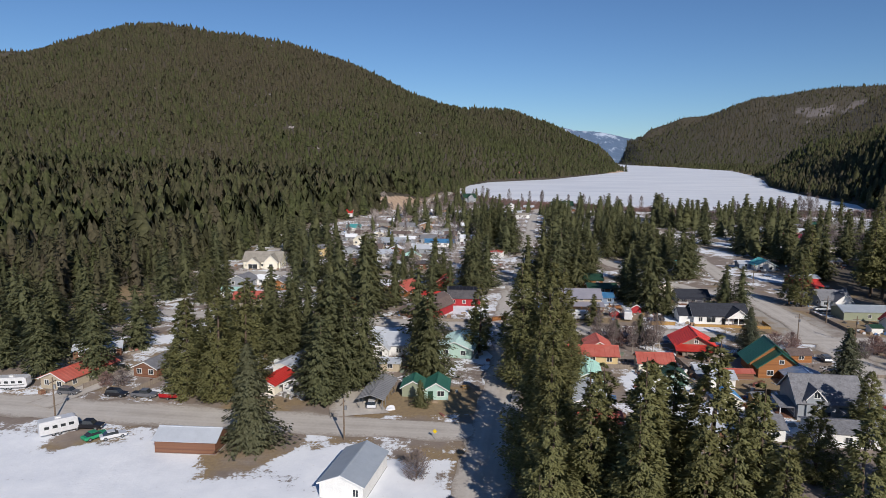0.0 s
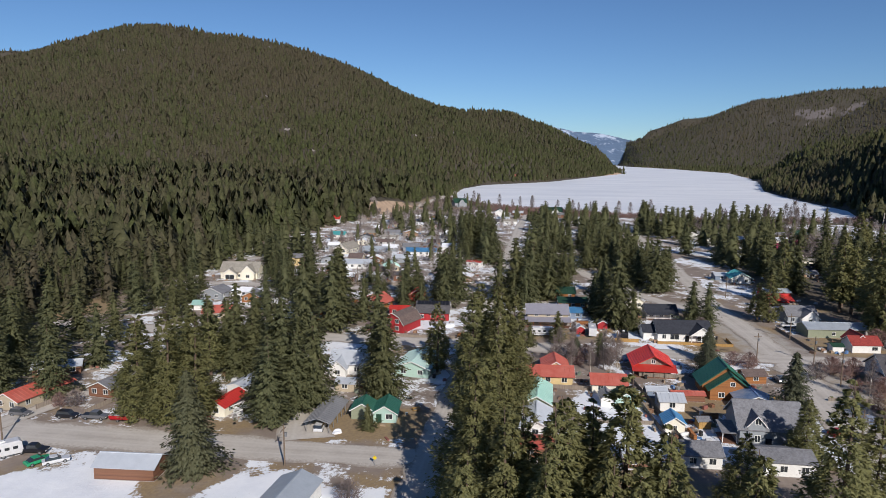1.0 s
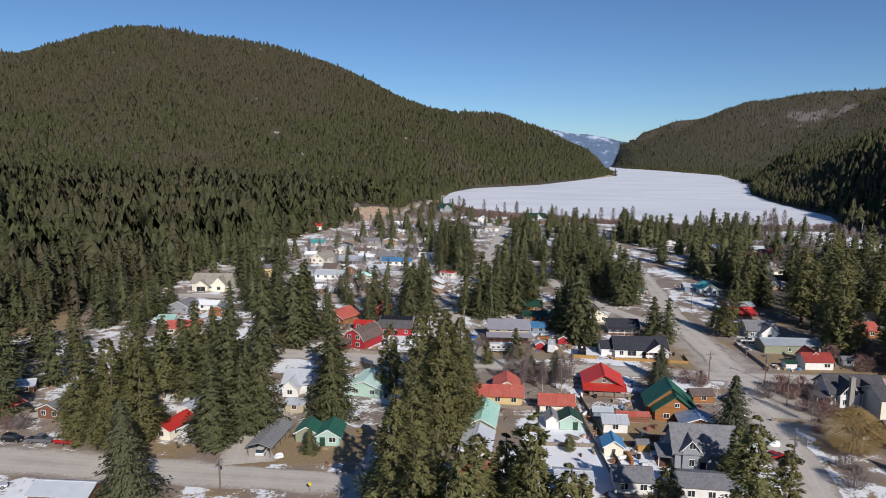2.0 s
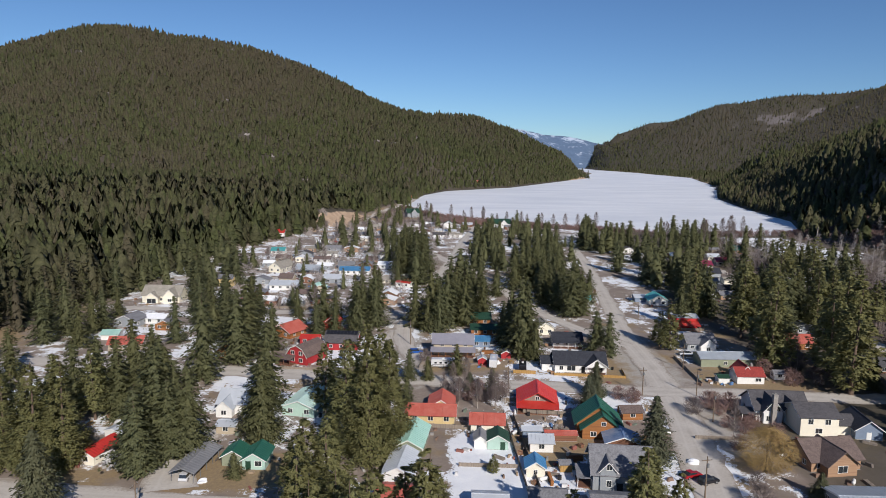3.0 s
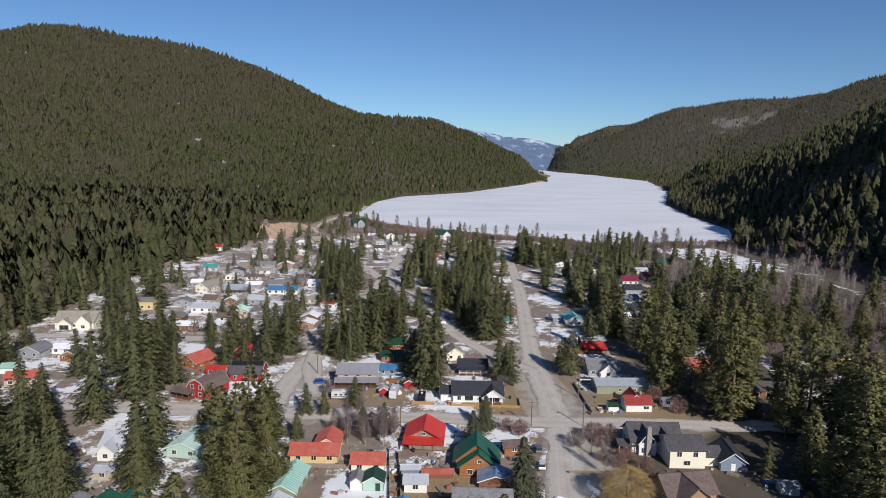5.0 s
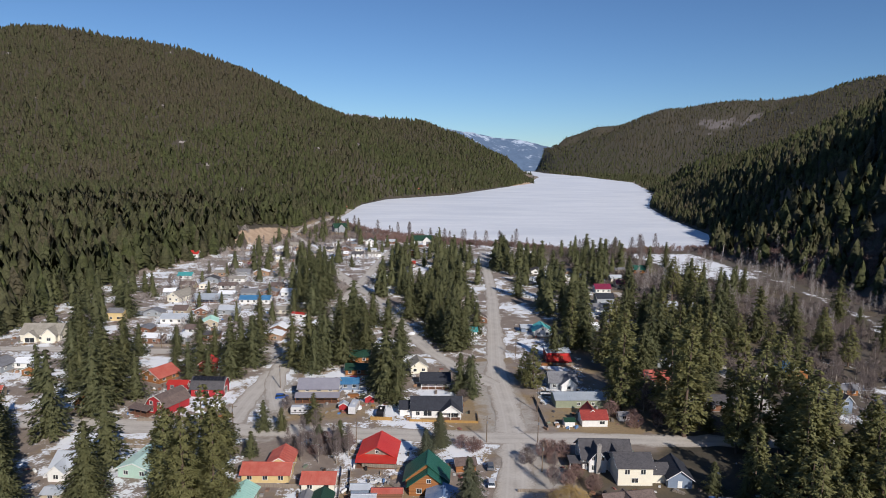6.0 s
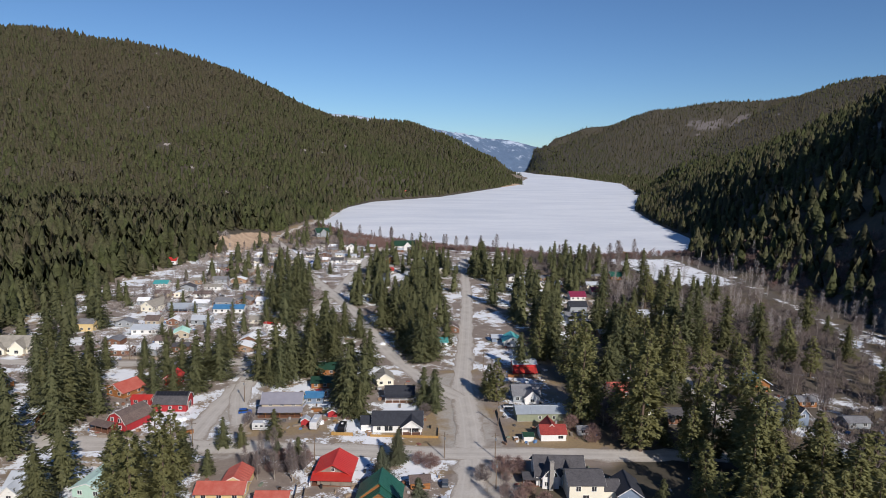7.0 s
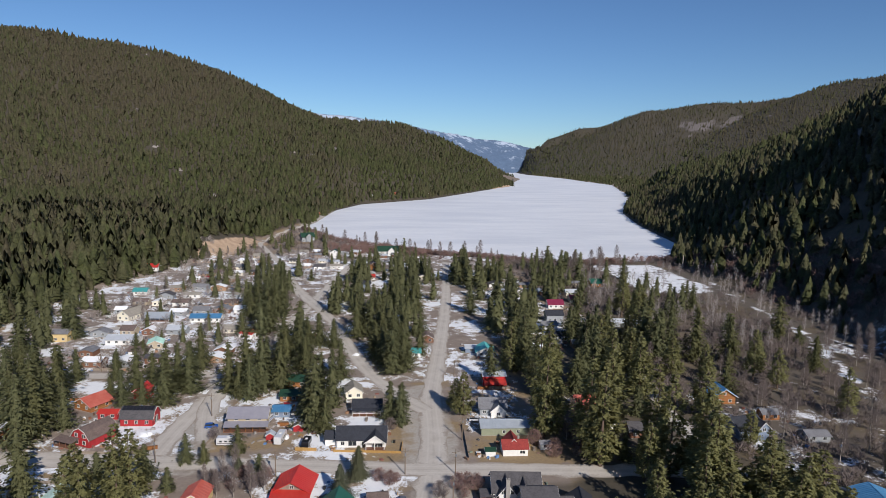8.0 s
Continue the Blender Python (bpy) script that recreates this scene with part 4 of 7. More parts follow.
def rock_ledge(x, y, wide, r):
    """A broken outcrop: a rough stepped face with an uneven top."""
    bm = bmesh.new()
    n, m = 9, 6
    rows = []
    for j in range(m):
        f = j / (m - 1)
        row = []
        for i in range(n):
            u = i / (n - 1) - 0.5
            tall = wide * (0.55 + r.uniform(-0.12, 0.2)) * (1 - 1.6 * u * u)
            row.append(bm.verts.new((u * wide * r.uniform(0.9, 1.1), (f ** 1.5) * wide * 0.7 + r.uniform(-0.06, 0.06) * wide, -2 + f * tall + r.uniform(-0.05, 0.05) * wide)))
        rows.append(row)
    rows.append([bm.verts.new((v.co.x * 0.9, v.co.y + wide * 0.45, v.co.z - wide * 0.1)) for v in rows[-1]])
    for a, b in zip(rows, rows[1:]):
        for i in range(n - 1):
            bm.faces.new([a[i], a[i + 1], b[i + 1], b[i]])
    ob = tagged(part("rock_ledge", bm, LEDGE_ROCK, None), "pale broken rock ledge showing between the trees of the slope", "rock", "rock ledges")
    ob.matrix_world = pose(x, y, float(standing_on(np.array([x]), np.array([y]))[0]), 0, 0, r.uniform(-25, 25))


r = np.random.default_rng(61)
for x, y, wide in LEDGES:
    rock_ledge(float(x), float(y), 0.6 * wide, r)
WEST_WOOD = "dense conifer forest on the western slope"
band("forest", WEST_WOOD, (-480, 60, 90, 480), 6.2, 90, 345, 18, NEAR_T, 21)
band("forest", WEST_WOOD, (-900, 60, 200, 980), 6.1, 345, 900, 15.5, MID_T, 22)
band("forest", WEST_WOOD, (-1500, 700, 600, 2500), 8.0, 900, 2600, 14, FAR_T, 23)
band("forest", "conifer forest on the shaded eastern slope", (330, 900, 60, 900), 8.5, 250, 900, 18, MID_T, 24, 0.92, 0.12, True)
band("forest", "conifer forest on the shaded eastern slope", (450, 1300, 300, 1900), 9.0, 900, 2200, 16, FAR_T, 25, 0.92, 0.12, True)
band("forest", "far thin forest on rocky mountainside", (900, 3400, 2000, 4900), 17.0, 2000, 6200, 17, TINY_T, 26, 1.1, 0.15)
band("forest", "far forest on the western ridge", (-2600, -900, 2300, 3200), 20.0, 2400, 4200, 18, TINY_T, 27, 1.1)


# ---- building ----
def box(bm, x0, y0, z0, x1, y1, z1):
    v = [bm.verts.new(p) for p in ((x0, y0, z0), (x1, y0, z0), (x1, y1, z0), (x0, y1, z0), (x0, y0, z1), (x1, y0, z1), (x1, y1, z1), (x0, y1, z1))]
    for f in ((3, 2, 1, 0), (4, 5, 6, 7), (0, 1, 5, 4), (1, 2, 6, 5), (2, 3, 7, 6), (3, 0, 4, 7)):
        bm.faces.new([v[i] for i in f])
    return v


def slab(bm, corners, thick):
    """A slab of even thickness under four corners given anticlockwise from above."""
    c = [Vector(p) for p in corners]
    n = (c[1] - c[0]).cross(c[3] - c[0]).normalized() * thick
    v = [bm.verts.new(p - n) for p in c] + [bm.verts.new(p) for p in c]
    for f in ((3, 2, 1, 0), (4, 5, 6, 7), (0, 1, 5, 4), (1, 2, 6, 5), (2, 3, 7, 6), (3, 0, 4, 7)):
        bm.faces.new([v[i] for i in f])


def prism(bm, w, d, wall, rise, ridge):
    """Walls with gables: ridge along x or along y."""
    if ridge == "x":
        ring = [(0, 0, 0), (0, d, 0), (0, d, wall), (0, d / 2, wall + rise), (0, 0, wall)]
        far = [(w, y, z) for _, y, z in ring]
    else:
        ring = [(0, 0, 0), (0, 0, wall), (w / 2, 0, wall + rise), (w, 0, wall), (w, 0, 0)]
        far = [(x, d, z) for x, _, z in ring]
    a, b = [bm.verts.new(p) for p in ring], [bm.verts.new(p) for p in far]
    bm.faces.new(a)
    bm.faces.new(b[::-1])
    n = len(a)
    for i in range(n):
        bm.faces.new([a[i], b[i], b[(i + 1) % n], a[(i + 1) % n]])
    bmesh.ops.recalc_face_normals(bm, faces=bm.faces[:])


def roof_slabs(w, d, wall, rise, ridge, over, thick, seams):
    """Two roof slopes with overhang; seams are raised ribs down the slope."""
    bm = bmesh.new()
    span = d if ridge == "x" else w
    k = rise / (span / 2)
    low = wall - k * over
    if ridge == "x":
        sides = [((-over, -over, low), (w + over, -over, low), (w + over, d / 2, wall + rise), (-over, d / 2, wall + rise)),
                 ((w + over, d + over, low), (-over, d + over, low), (-over, d / 2, wall + rise), (w + over, d / 2, wall + rise))]
    else:
        sides = [((-over, d + over, low), (-over, -over, low), (w / 2, -over, wall + rise), (w / 2, d + over, wall + rise)),
                 ((w + over, -over, low), (w + over, d + over, low), (w / 2, d + over, wall + rise), (w / 2, -over, wall + rise))]
    for c in sides:
        a, b, e, f = (Vector(p) + Vector((0, 0, thick)) for p in c)
        n = (b - a).cross(f - a).normalized()
        count = max(2, int((b - a).length / seams)) if seams else 1
        wide = 0.05 / (b - a).length
        row = [(0.0, 0.0)]
        if seams:
            for i in range(count + 1):
                u = min(max(i / count, 2 * wide), 1 - 2 * wide)
                row += [(u - wide, 0.0), (u - wide * 0.8, 0.06), (u + wide * 0.8, 0.06), (u + wide, 0.0)]
        row.append((1.0, 0.0))
        lo = [bm.verts.new(a.lerp(b, u) + n * h) for u, h in row]
        hi = [bm.verts.new(f.lerp(e, u) + n * h) for u, h in row]
        for i in range(len(row) - 1):
            bm.faces.new([lo[i], lo[i + 1], hi[i + 1], hi[i]])
        under = [bm.verts.new(p - n * thick) for p in (a, b, e, f)]
        bm.faces.new(under[::-1])
        bm.faces.new([under[0], under[1], *lo[::-1]])
        bm.faces.new([under[2], under[3], *hi])
        bm.faces.new([under[1], under[2], hi[-1], lo[-1]])
        bm.faces.new([under[3], under[0], lo[0], hi[0]])
    top = wall + rise + thick
    if ridge == "x":
        box(bm, -over, d / 2 - 0.14, top - 0.06, w + over, d / 2 + 0.14, top + 0.04)
    else:
        box(bm, w / 2 - 0.14, -over, top - 0.06, w / 2 + 0.14, d + over, top + 0.04)
    return bm


WINDOWS = {}


def window(parent, side, w, d, u, z, ww=1.1, hh=1.1, place=None):
    """A framed window in the front, right, left or back wall, u metres along it."""
    key = (round(ww, 2), round(hh, 2))
    if key not in WINDOWS:
        bm = bmesh.new()
        t = 0.09
        for x0, z0, x1, z1 in ((-ww / 2 - t, -t, -ww / 2, hh + t), (ww / 2, -t, ww / 2 + t, hh + t), (-ww / 2, hh, ww / 2, hh + t), (-ww / 2, -t, ww / 2, 0), (-0.03, 0, 0.03, hh)):
            box(bm, x0, -0.07, z0, x1, 0.02, z1)
        glass = bmesh.new()
        box(glass, -ww / 2, -0.025, 0, ww / 2, 0.015, hh)
        made = []
        for n, b, m in (("window", bm, TRIM), ("pane", glass, GLASS)):
            data = bpy.data.meshes.new(n)
            b.to_mesh(data)
            b.free()
            data.materials.append(m)
            made.append(data)
        WINDOWS[key] = made
    fr, pane = WINDOWS[key]
    ob = part("window", fr, None, parent)
    ob.matrix_basis = (place or Matrix()) @ {"front": pose(u, 0, z), "back": pose(u, d, z, 0, 0, 180), "right": pose(w, u, z, 0, 0, 90), "left": pose(0, u, z, 0, 0, -90)}[side]
    part("pane", pane, None, ob, "dark glass pane")
    return ob


def door(parent, u, material, wide=0.95, tall=2.05, at=0.0):
    bm = bmesh.new()
    box(bm, -wide / 2, -0.06, 0.12, wide / 2, 0.02, tall)
    box(bm, -wide / 2 - 0.1, -0.04, 0.1, -wide / 2 - 0.002, 0.02, tall + 0.1)
    box(bm, wide / 2 + 0.002, -0.04, 0.1, wide / 2 + 0.1, 0.02, tall + 0.1)
    ob = part("door", bm, material, parent)
    ob.matrix_basis = pose(u, at, 0)
    return ob


def chimney(parent, x, y, z0, z1, material, size=0.6):
    bm = bmesh.new()
    box(bm, x - size / 2, y - size / 2, z0, x + size / 2, y + size / 2, z1)
    box(bm, x - size / 2 - 0.07, y - size / 2 - 0.07, z1, x + size / 2 + 0.07, y + size / 2 + 0.07, z1 + 0.12)
    box(bm, x - 0.12, y - 0.12, z1 + 0.12, x + 0.12, y + 0.12, z1 + 0.4)
    return part("chimney", bm, material, parent)


def wing(thing, x, y, w, d, wall, rise, ridge, wall_mat, roof_mat, over=0.5, seams=0.0, z=0.0, trim=True, windows=()):
    """A gabled block of a house: walls, roof, white gable boards, windows."""
    bm = bmesh.new()
    prism(bm, w, d, wall, rise, ridge)
    body = part("wall", bm, wall_mat, thing)
    body.matrix_basis = pose(x, y, z)
    top = part("roof", roof_slabs(w, d, wall, rise, ridge, over, 0.16, seams), roof_mat, thing)
    top.matrix_basis = pose(x, y, z + 0.02)
    if trim:
        k = rise / ((d if ridge == "x" else w) / 2)
        for e in (-over - 0.03, (w if ridge == "x" else d) + over - 0.03):
            bm = bmesh.new()
            half, lo, hi = (d if ridge == "x" else w) / 2, wall - k * over + 0.13, wall + rise + 0.13
            line = [(-over, lo), (half, hi), (2 * half + over, lo), (2 * half + over, lo - 0.22), (half, hi - 0.22), (-over, lo - 0.22)]
            rings = [[bm.verts.new((q, a, z) if ridge == "x" else (a, q, z)) for a, z in line] for q in (e, e + 0.06)]
            for i in range(6):
                j = (i + 1) % 6
                bm.faces.new([rings[0][i], rings[0][j], rings[1][j], rings[1][i]])
            for r in rings:
                bm.faces.new([r[0], r[1], r[4], r[5]])
                bm.faces.new([r[1], r[2], r[3], r[4]])
            bmesh.ops.recalc_face_normals(bm, faces=bm.faces[:])
            t = part("gable_board", bm, TRIM, thing)
            t.matrix_basis = pose(x, y, z)
    for side, u, h, ww, hh in windows:
        window(thing, side, w, d, u, h, ww, hh, pose(x, y, z))
    return body


def house(name, label, x, y, w, d, wall=2.7, rise=2.0, ridge="x", yaw=-6, walls=WHITE, roof=S_GREY, over=0.5, seams=0.0, windows=None, door_at=None,
          door_mat=BLACK, stack=None, category="house", trim=True, z=0.0):
    """A gabled house with its front left corner at x, y. Returns the thing."""
    thing = tagged(new(name), label, category, "houses of the town" if category == "house" else "")
    FOOTPRINTS.append((x + w / 2, y + d / 2, 0.5 * math.hypot(w, d)))
    thing.matrix_world = pose(x, y, float(height(x, y)) - 0.12 + z, 0, 0, yaw)
    if windows is None:
        windows = []
        n = max(1, int(w / 3.2))
        for i in range(n):
            u = w * (i + 0.5) / n
            if door_at is None or abs(u - door_at) > 1.3:
                windows.append(("front", u, 1.05, 1.2, 1.1))
        for i in range(max(1, int(d / 4))):
            u = d * (i + 0.5) / max(1, int(d / 4))
            windows += [("right", u, 1.05, 1.0, 1.1), ("left", u, 1.05, 1.0, 1.1)]
        if ridge == "y" and rise > 2.2:
            windows.append(("front", w / 2, wall + 0.35, 0.9, 0.9))
    wing(thing, 0, 0, w, d, wall, rise, ridge, walls, roof, over, seams, 0, trim, windows)
    bm = bmesh.new()
    box(bm, -0.06, -0.06, -0.4, w + 0.06, d + 0.06, 0.18)
    part("foundation", bm, CONCRETE, thing)
    if door_at is not None:
        door(thing, door_at, door_mat)
    if stack:
        chimney(thing, stack[0], stack[1], wall, wall + rise + 0.9, STONE)
    return thing


def lean_to(thing, x, y, w, d, low, high, roof, posts=True, floor=True, post_mat=TRIM):
    """A porch: a single slope on posts, falling to the front, with a deck."""
    bm = bmesh.new()
    slab(bm, [(x - 0.2, y - 0.3, low), (x + w + 0.2, y - 0.3, low), (x + w + 0.2, y + d, high), (x - 0.2, y + d, high)], 0.12)
    part("porch_roof", bm, roof, thing)
    if posts:
        n = max(2, int(w / 2.4) + 1)
        for i in range(n):
            bm = bmesh.new()
            px = x + 0.1 + (w - 0.2) * i / (n - 1)
            box(bm, px - 0.07, y, 0, px + 0.07, y + 0.14, low - 0.1)
            part("post", bm, post_mat, thing)
    if floor:
        bm = bmesh.new()
        box(bm, x, y, -0.1, x + w, y + d - 0.02, 0.3)
        part("deck", bm, WEATHERED, thing)


FOOTPRINTS = [(8, 229, 8), (-1, 219, 9)]

# ---- houses ----
h = house("red_roof_house", "pale house with bright red ribbed metal roof and open gable porch", 63.6, 171, 9.2, 9, 2.8, 2.5, "y", -8, OLD_PLANK, R_RED, 1.1, 0.9, stack=None, trim=False)
lean_to(h, -0.9, -3.0, 11, 3.2, 1.9, 2.9, R_RED, post_mat=OLD_PLANK)
h = house("log_house", "timber house with steep dark green metal roof", 75.4, 155.4, 10.6, 7, 3.2, 4.3, "y", -8, LOG, R_GREEN, 0.8, 0.9, trim=False, windows=[("right", 3, 1, 1.1, 1.1)])
wing(h, 1.1, -3.0, 9.4, 3.4, 2.9, 3.5, "y", LOG, R_GREEN, 0.7, 0.9, trim=False, windows=(("front", 2.6, 0.9, 1.3, 1.1), ("front", 5.0, 3.7, 1.0, 0.9)))
h = house("grey_gabled_house", "large slate grey house with broad grey roof and dormer", 72, 127, 12, 10, 4.0, 4.0, "x", -8, GREY_SIDING, S_GREY, 0.6, stack=None, door_at=5.5)
wing(h, 1.4, -0.4, 3.2, 5.2, 4.9, 1.8, "y", GREY_SIDING, S_GREY, 0.4, windows=(("front", 1.8, 5.0, 1.1, 1.2), ("front", 1.8, 1.4, 1.0, 1.3)))
lean_to(h, 7.6, -2.6, 5.0, 2.6, 2.4, 3.1, S_GREY)
lean_to(h, -3.0, 1.0, 2.9, 5.0, 2.4, 3.1, S_GREY)
h = house("yellow_house", "yellow bungalow with orange-red roof in an L", 33, 162, 12.2, 6.5, 2.6, 1.6, "x", -5, YELLOW, R_ORANGE, 0.6, 1.2)
wing(h, 5.2, 5.5, 6.5, 8, 2.7, 1.8, "y", YELLOW, R_ORANGE, 0.5, 1.2)
house("red_roof_cottage", "small pale cottage with red metal roof", 49, 156, 8.2, 6, 2.5, 1.6, "x", -5, CREAM, R_ORANGE, 0.5, 0.9, door_at=6.3)
h = house("two_tone_shed", "small white shed with grey and green roof", 52.2, 146.5, 4.9, 5, 2.3, 1.4, "y", -5, MINT, R_DKGREEN, 0.35, 0.8, category="shed", door_at=3.6, door_mat=R_DKGREEN)
wing(h, -3.1, 0.4, 3.0, 4.6, 2.1, 1.1, "y", WHITE, R_DULL, 0.25, 0.8, trim=False)
house("teal_roof_bungalow", "long house with pale teal metal roof", 30.6, 143, 6.2, 12.5, 2.7, 1.6, "y", -9, SAGE, R_TEAL, 0.5, 0.9)
house("white_bungalow", "long white house with grey metal roof", 28.6, 130, 6.2, 10.5, 2.6, 1.5, "y", -9, WHITE, R_PALE, 0.5, 0.9)
house("red_roof_shed", "low shed with flat dull red roof", 27.6, 121, 8, 6, 2.2, 1.0, "x", -6, WEATHERED, R_ORANGE, 0.4, 0.9, category="shed")
house("white_metal_shed", "grey-white shed with pale metal roof", 62, 145, 5.4, 5, 2.4, 1.1, "x", -4, WHITE, R_PALE, 0.4, 0.8, category="shed")
house("low_shed", "low shed with snowy pale roof", 61.5, 153, 4.6, 3, 1.9, 0.6, "x", -2, SLATE, R_PALE, 0.3, 0, category="shed", windows=[])
house("red_lean_shed", "long low shed with faded red roof", 66.8, 151, 7.5, 2.8, 1.7, 0.5, "x", -3, WEATHERED, R_ORANGE, 0.3, 0.8, category="shed", windows=[])
house("blue_roof_shed", "small peach shed with blue metal roof", 59.2, 133, 4, 4.4, 2.3, 1.3, "y", -6, CREAM, R_BLUE, 0.4, 0.7, category="shed", windows=[("front", 2, 0.9, 0.7, 0.9)])
house("wood_shelter", "little open timber shelter", 67, 135, 2.6, 2.4, 1.9, 0.5, "x", 0, PLANK, S_GREY, 0.3, 0, category="shed", windows=[])
h = house("tarp_roof_shed", "low building under blue tarpaulin and snow", 80, 145.5, 8, 6, 2.2, 1.5, "y", -8, WEATHERED, R_TARP, 0.5, 0, category="shed", windows=[])
house("cedar_shed", "orange cedar shed with dull grey roof", 89.5, 163.5, 5.4, 4.5, 2.2, 1.0, "x", 2, LOG, S_BROWN, 0.4, 0, category="shed")
house("grey_workshop", "low workshop with dark grey roof", 57.5, 117.5, 7, 6.5, 2.6, 1.4, "x", -6, WHITE, S_GREY, 0.4, 0, category="shed")
house("snowy_garage", "small garage with snow on its low roof", 46.5, 117, 6.6, 6, 2.4, 1.0, "x", -5, WEATHERED, R_PALE, 0.4, 0, category="garage")
house("white_annex", "white flat-fronted annex with grey roof", 69, 115, 11, 7, 2.8, 1.1, "x", -7, WHITE, S_GREY, 0.4, 0, category="shed")
h = house("black_roof_house", "new white bungalow with black roof and white gable porch", 79.5, 202.5, 16.2, 8.6, 3.0, 2.8, "x", -4, WHITE, S_BLACK, 0.6,
          windows=[("front", 2.0, 1.0, 1.1, 1.3), ("front", 5.2, 0.8, 2.6, 1.6), ("right", 4, 1, 1.2, 1.2), ("left", 4, 1, 1.2, 1.2)], door_at=9.0)
wing(h, 9.6, -2.2, 6.4, 5.6, 0.45, 2.3, "y", WHITE, S_BLACK, 0.6, z=2.55)
for u in (9.7, 12.6, 15.7):
    bm = bmesh.new()
    box(bm, u, -2.15, 0, u + 0.22, -1.93, 2.6)
    part("post", bm, TRIM, h)
bm = bmesh.new()
box(bm, 9.4, -2.4, -0.1, 16.2, 0.0, 0.28)
part("deck", bm, WEATHERED, h)
window(h, "front", 16.2, 8.6, 13.6, 0.35, 3.0, 2.0)
wing(h, -4.0, 1.6, 4.2, 6, 2.5, 1.6, "x", WHITE, S_BLACK, 0.4)
h = house("porch_house", "white house with dark roof and railed veranda", 84.5, 231, 10.5, 7.5, 2.7, 1.9, "x", -4, WHITE, S_BLACK, 0.6)
lean_to(h, 0, -2.2, 10.5, 2.2, 2.3, 2.75, S_BLACK)
h = house("log_lodge", "two-storey tan house with grey roofs and deep timber porch", 41, 220.5, 13.5, 8, 4.4, 2.3, "x", -3, TAN, R_LAVENDER, 0.6,
          windows=[("front", 3, 3.5, 1.2, 0.9), ("front", 7, 3.5, 1.2, 0.9), ("front", 11, 3.5, 1.2, 0.9), ("front", 3, 0.9, 1.5, 1.3), ("front", 10, 0.9, 1.5, 1.3)])
lean_to(h, -0.8, -2.8, 15, 2.8, 2.2, 3.2, R_LAVENDER, post_mat=LOG)
house("blue_roof_annex", "small building with bright blue metal roof", 55, 230, 6.5, 7, 2.4, 1.1, "x", -2, SLATE, R_BLUE, 0.4, 0.8, category="shed")
house("green_roof_cabin", "timber cabin with dark green roof", 56.5, 262, 8.5, 7, 2.7, 1.8, "x", -3, LOG, R_DKGREEN, 0.5, 0.9)
house("green_roof_cabin", "timber cabin with dark green roof", 56, 246, 10.5, 7, 2.5, 1.3, "x", -3, LOG, R_DKGREEN, 0.5, 0.9)
house("red_garden_shed", "small red garden shed with white doors", 64, 216.5, 3.2, 2.6, 2.0, 0.9, "y", -2, BARN_RED, S_GREY, 0.25, 0, category="shed", windows=[])
house("red_garden_shed", "small red garden shed with white doors", 55.5, 210, 2.8, 2.6, 1.9, 0.9, "y", -2, BARN_RED, R_PALE, 0.25, 0, category="shed", windows=[])
h = house("grey_gable_house", "grey-roofed house with white front gable", 132, 226, 10, 9, 2.9, 2.6, "x", -4, GREY_SIDING, S_GREY, 0.5)
wing(h, 4, -2, 5.4, 6, 2.7, 2.3, "y", WHITE, S_GREY, 0.5, windows=(("front", 2.7, 0.9, 1.2, 1.1),))
house("sage_workshop", "long sage green workshop with grey metal roof", 129.3, 208, 19.5, 8, 2.9, 1.3, "x", -3, SAGE, R_GREY, 0.4, 0.9, windows=[("front", 8, 1.0, 1.0, 1.0), ("front", 13, 1.0, 1.0, 1.0)], category="workshop")
h = house("red_roof_white_house", "small white house with dark red roof", 133.5, 191.5, 8.2, 6, 2.6, 1.9, "x", -3, WHITE, S_RED, 0.4, stack=(5.5, 3.5), windows=[("front", 6.4, 1.0, 1.6, 1.0), ("right", 3, 1, 1, 1)])
wing(h, 1.6, 2.6, 4.6, 6.5, 2.6, 2.3, "y", WHITE, S_RED, 0.4)
house("green_roof_shed", "little white shed with green roof", 127.8, 191.7, 3.3, 3.0, 1.9, 0.6, "x", -3, WHITE, R_DKGREEN, 0.25, 0, category="shed", windows=[])
house("white_garden_shed", "little white garden shed by the street", 147, 195, 3.4, 3.0, 2.0, 0.8, "x", -3, WHITE, S_GREY, 0.25, 0, category="shed")
h = house("stone_chimney_house", "white house with black gabled roofs and stone chimney", 124.5, 163, 13.5, 10, 3.4, 3.4, "x", -6, WHITE, S_CHAR, 0.6)
wing(h, 1.5, -1.6, 4.6, 6, 3.8, 2.8, "y", WHITE, S_CHAR, 0.5, windows=(("front", 1.1, 3.6, 0.8, 1.2), ("front", 3.6, 3.6, 0.8, 1.2), ("front", 1.1, 0.9, 0.8, 1.3)))
wing(h, 7, -0.8, 3.6, 5, 3.8, 2.2, "y", WHITE, S_CHAR, 0.4, windows=(("front", 1.8, 3.6, 0.9, 1.1),))
chimney(h, 3.8, -2.0, 0, 8.2, STONE, 1.1)
lean_to(h, -3.6, -0.5, 4.6, 3.5, 2.3, 2.9, S_CHAR)
h = house("cream_house", "two-storey cream house with dark roof", 131, 153.5, 9.2, 9, 5.2, 2.0, "x", -5, CREAM, S_CHAR, 0.6,
          windows=[("front", 2.4, 3.3, 1.2, 1.3), ("front", 6.6, 3.3, 1.2, 1.3), ("front", 4.5, 1.0, 1.6, 1.2)])
wing(h, 8, 1.5, 6, 6, 2.8, 1.6, "x", CREAM, S_CHAR, 0.5)
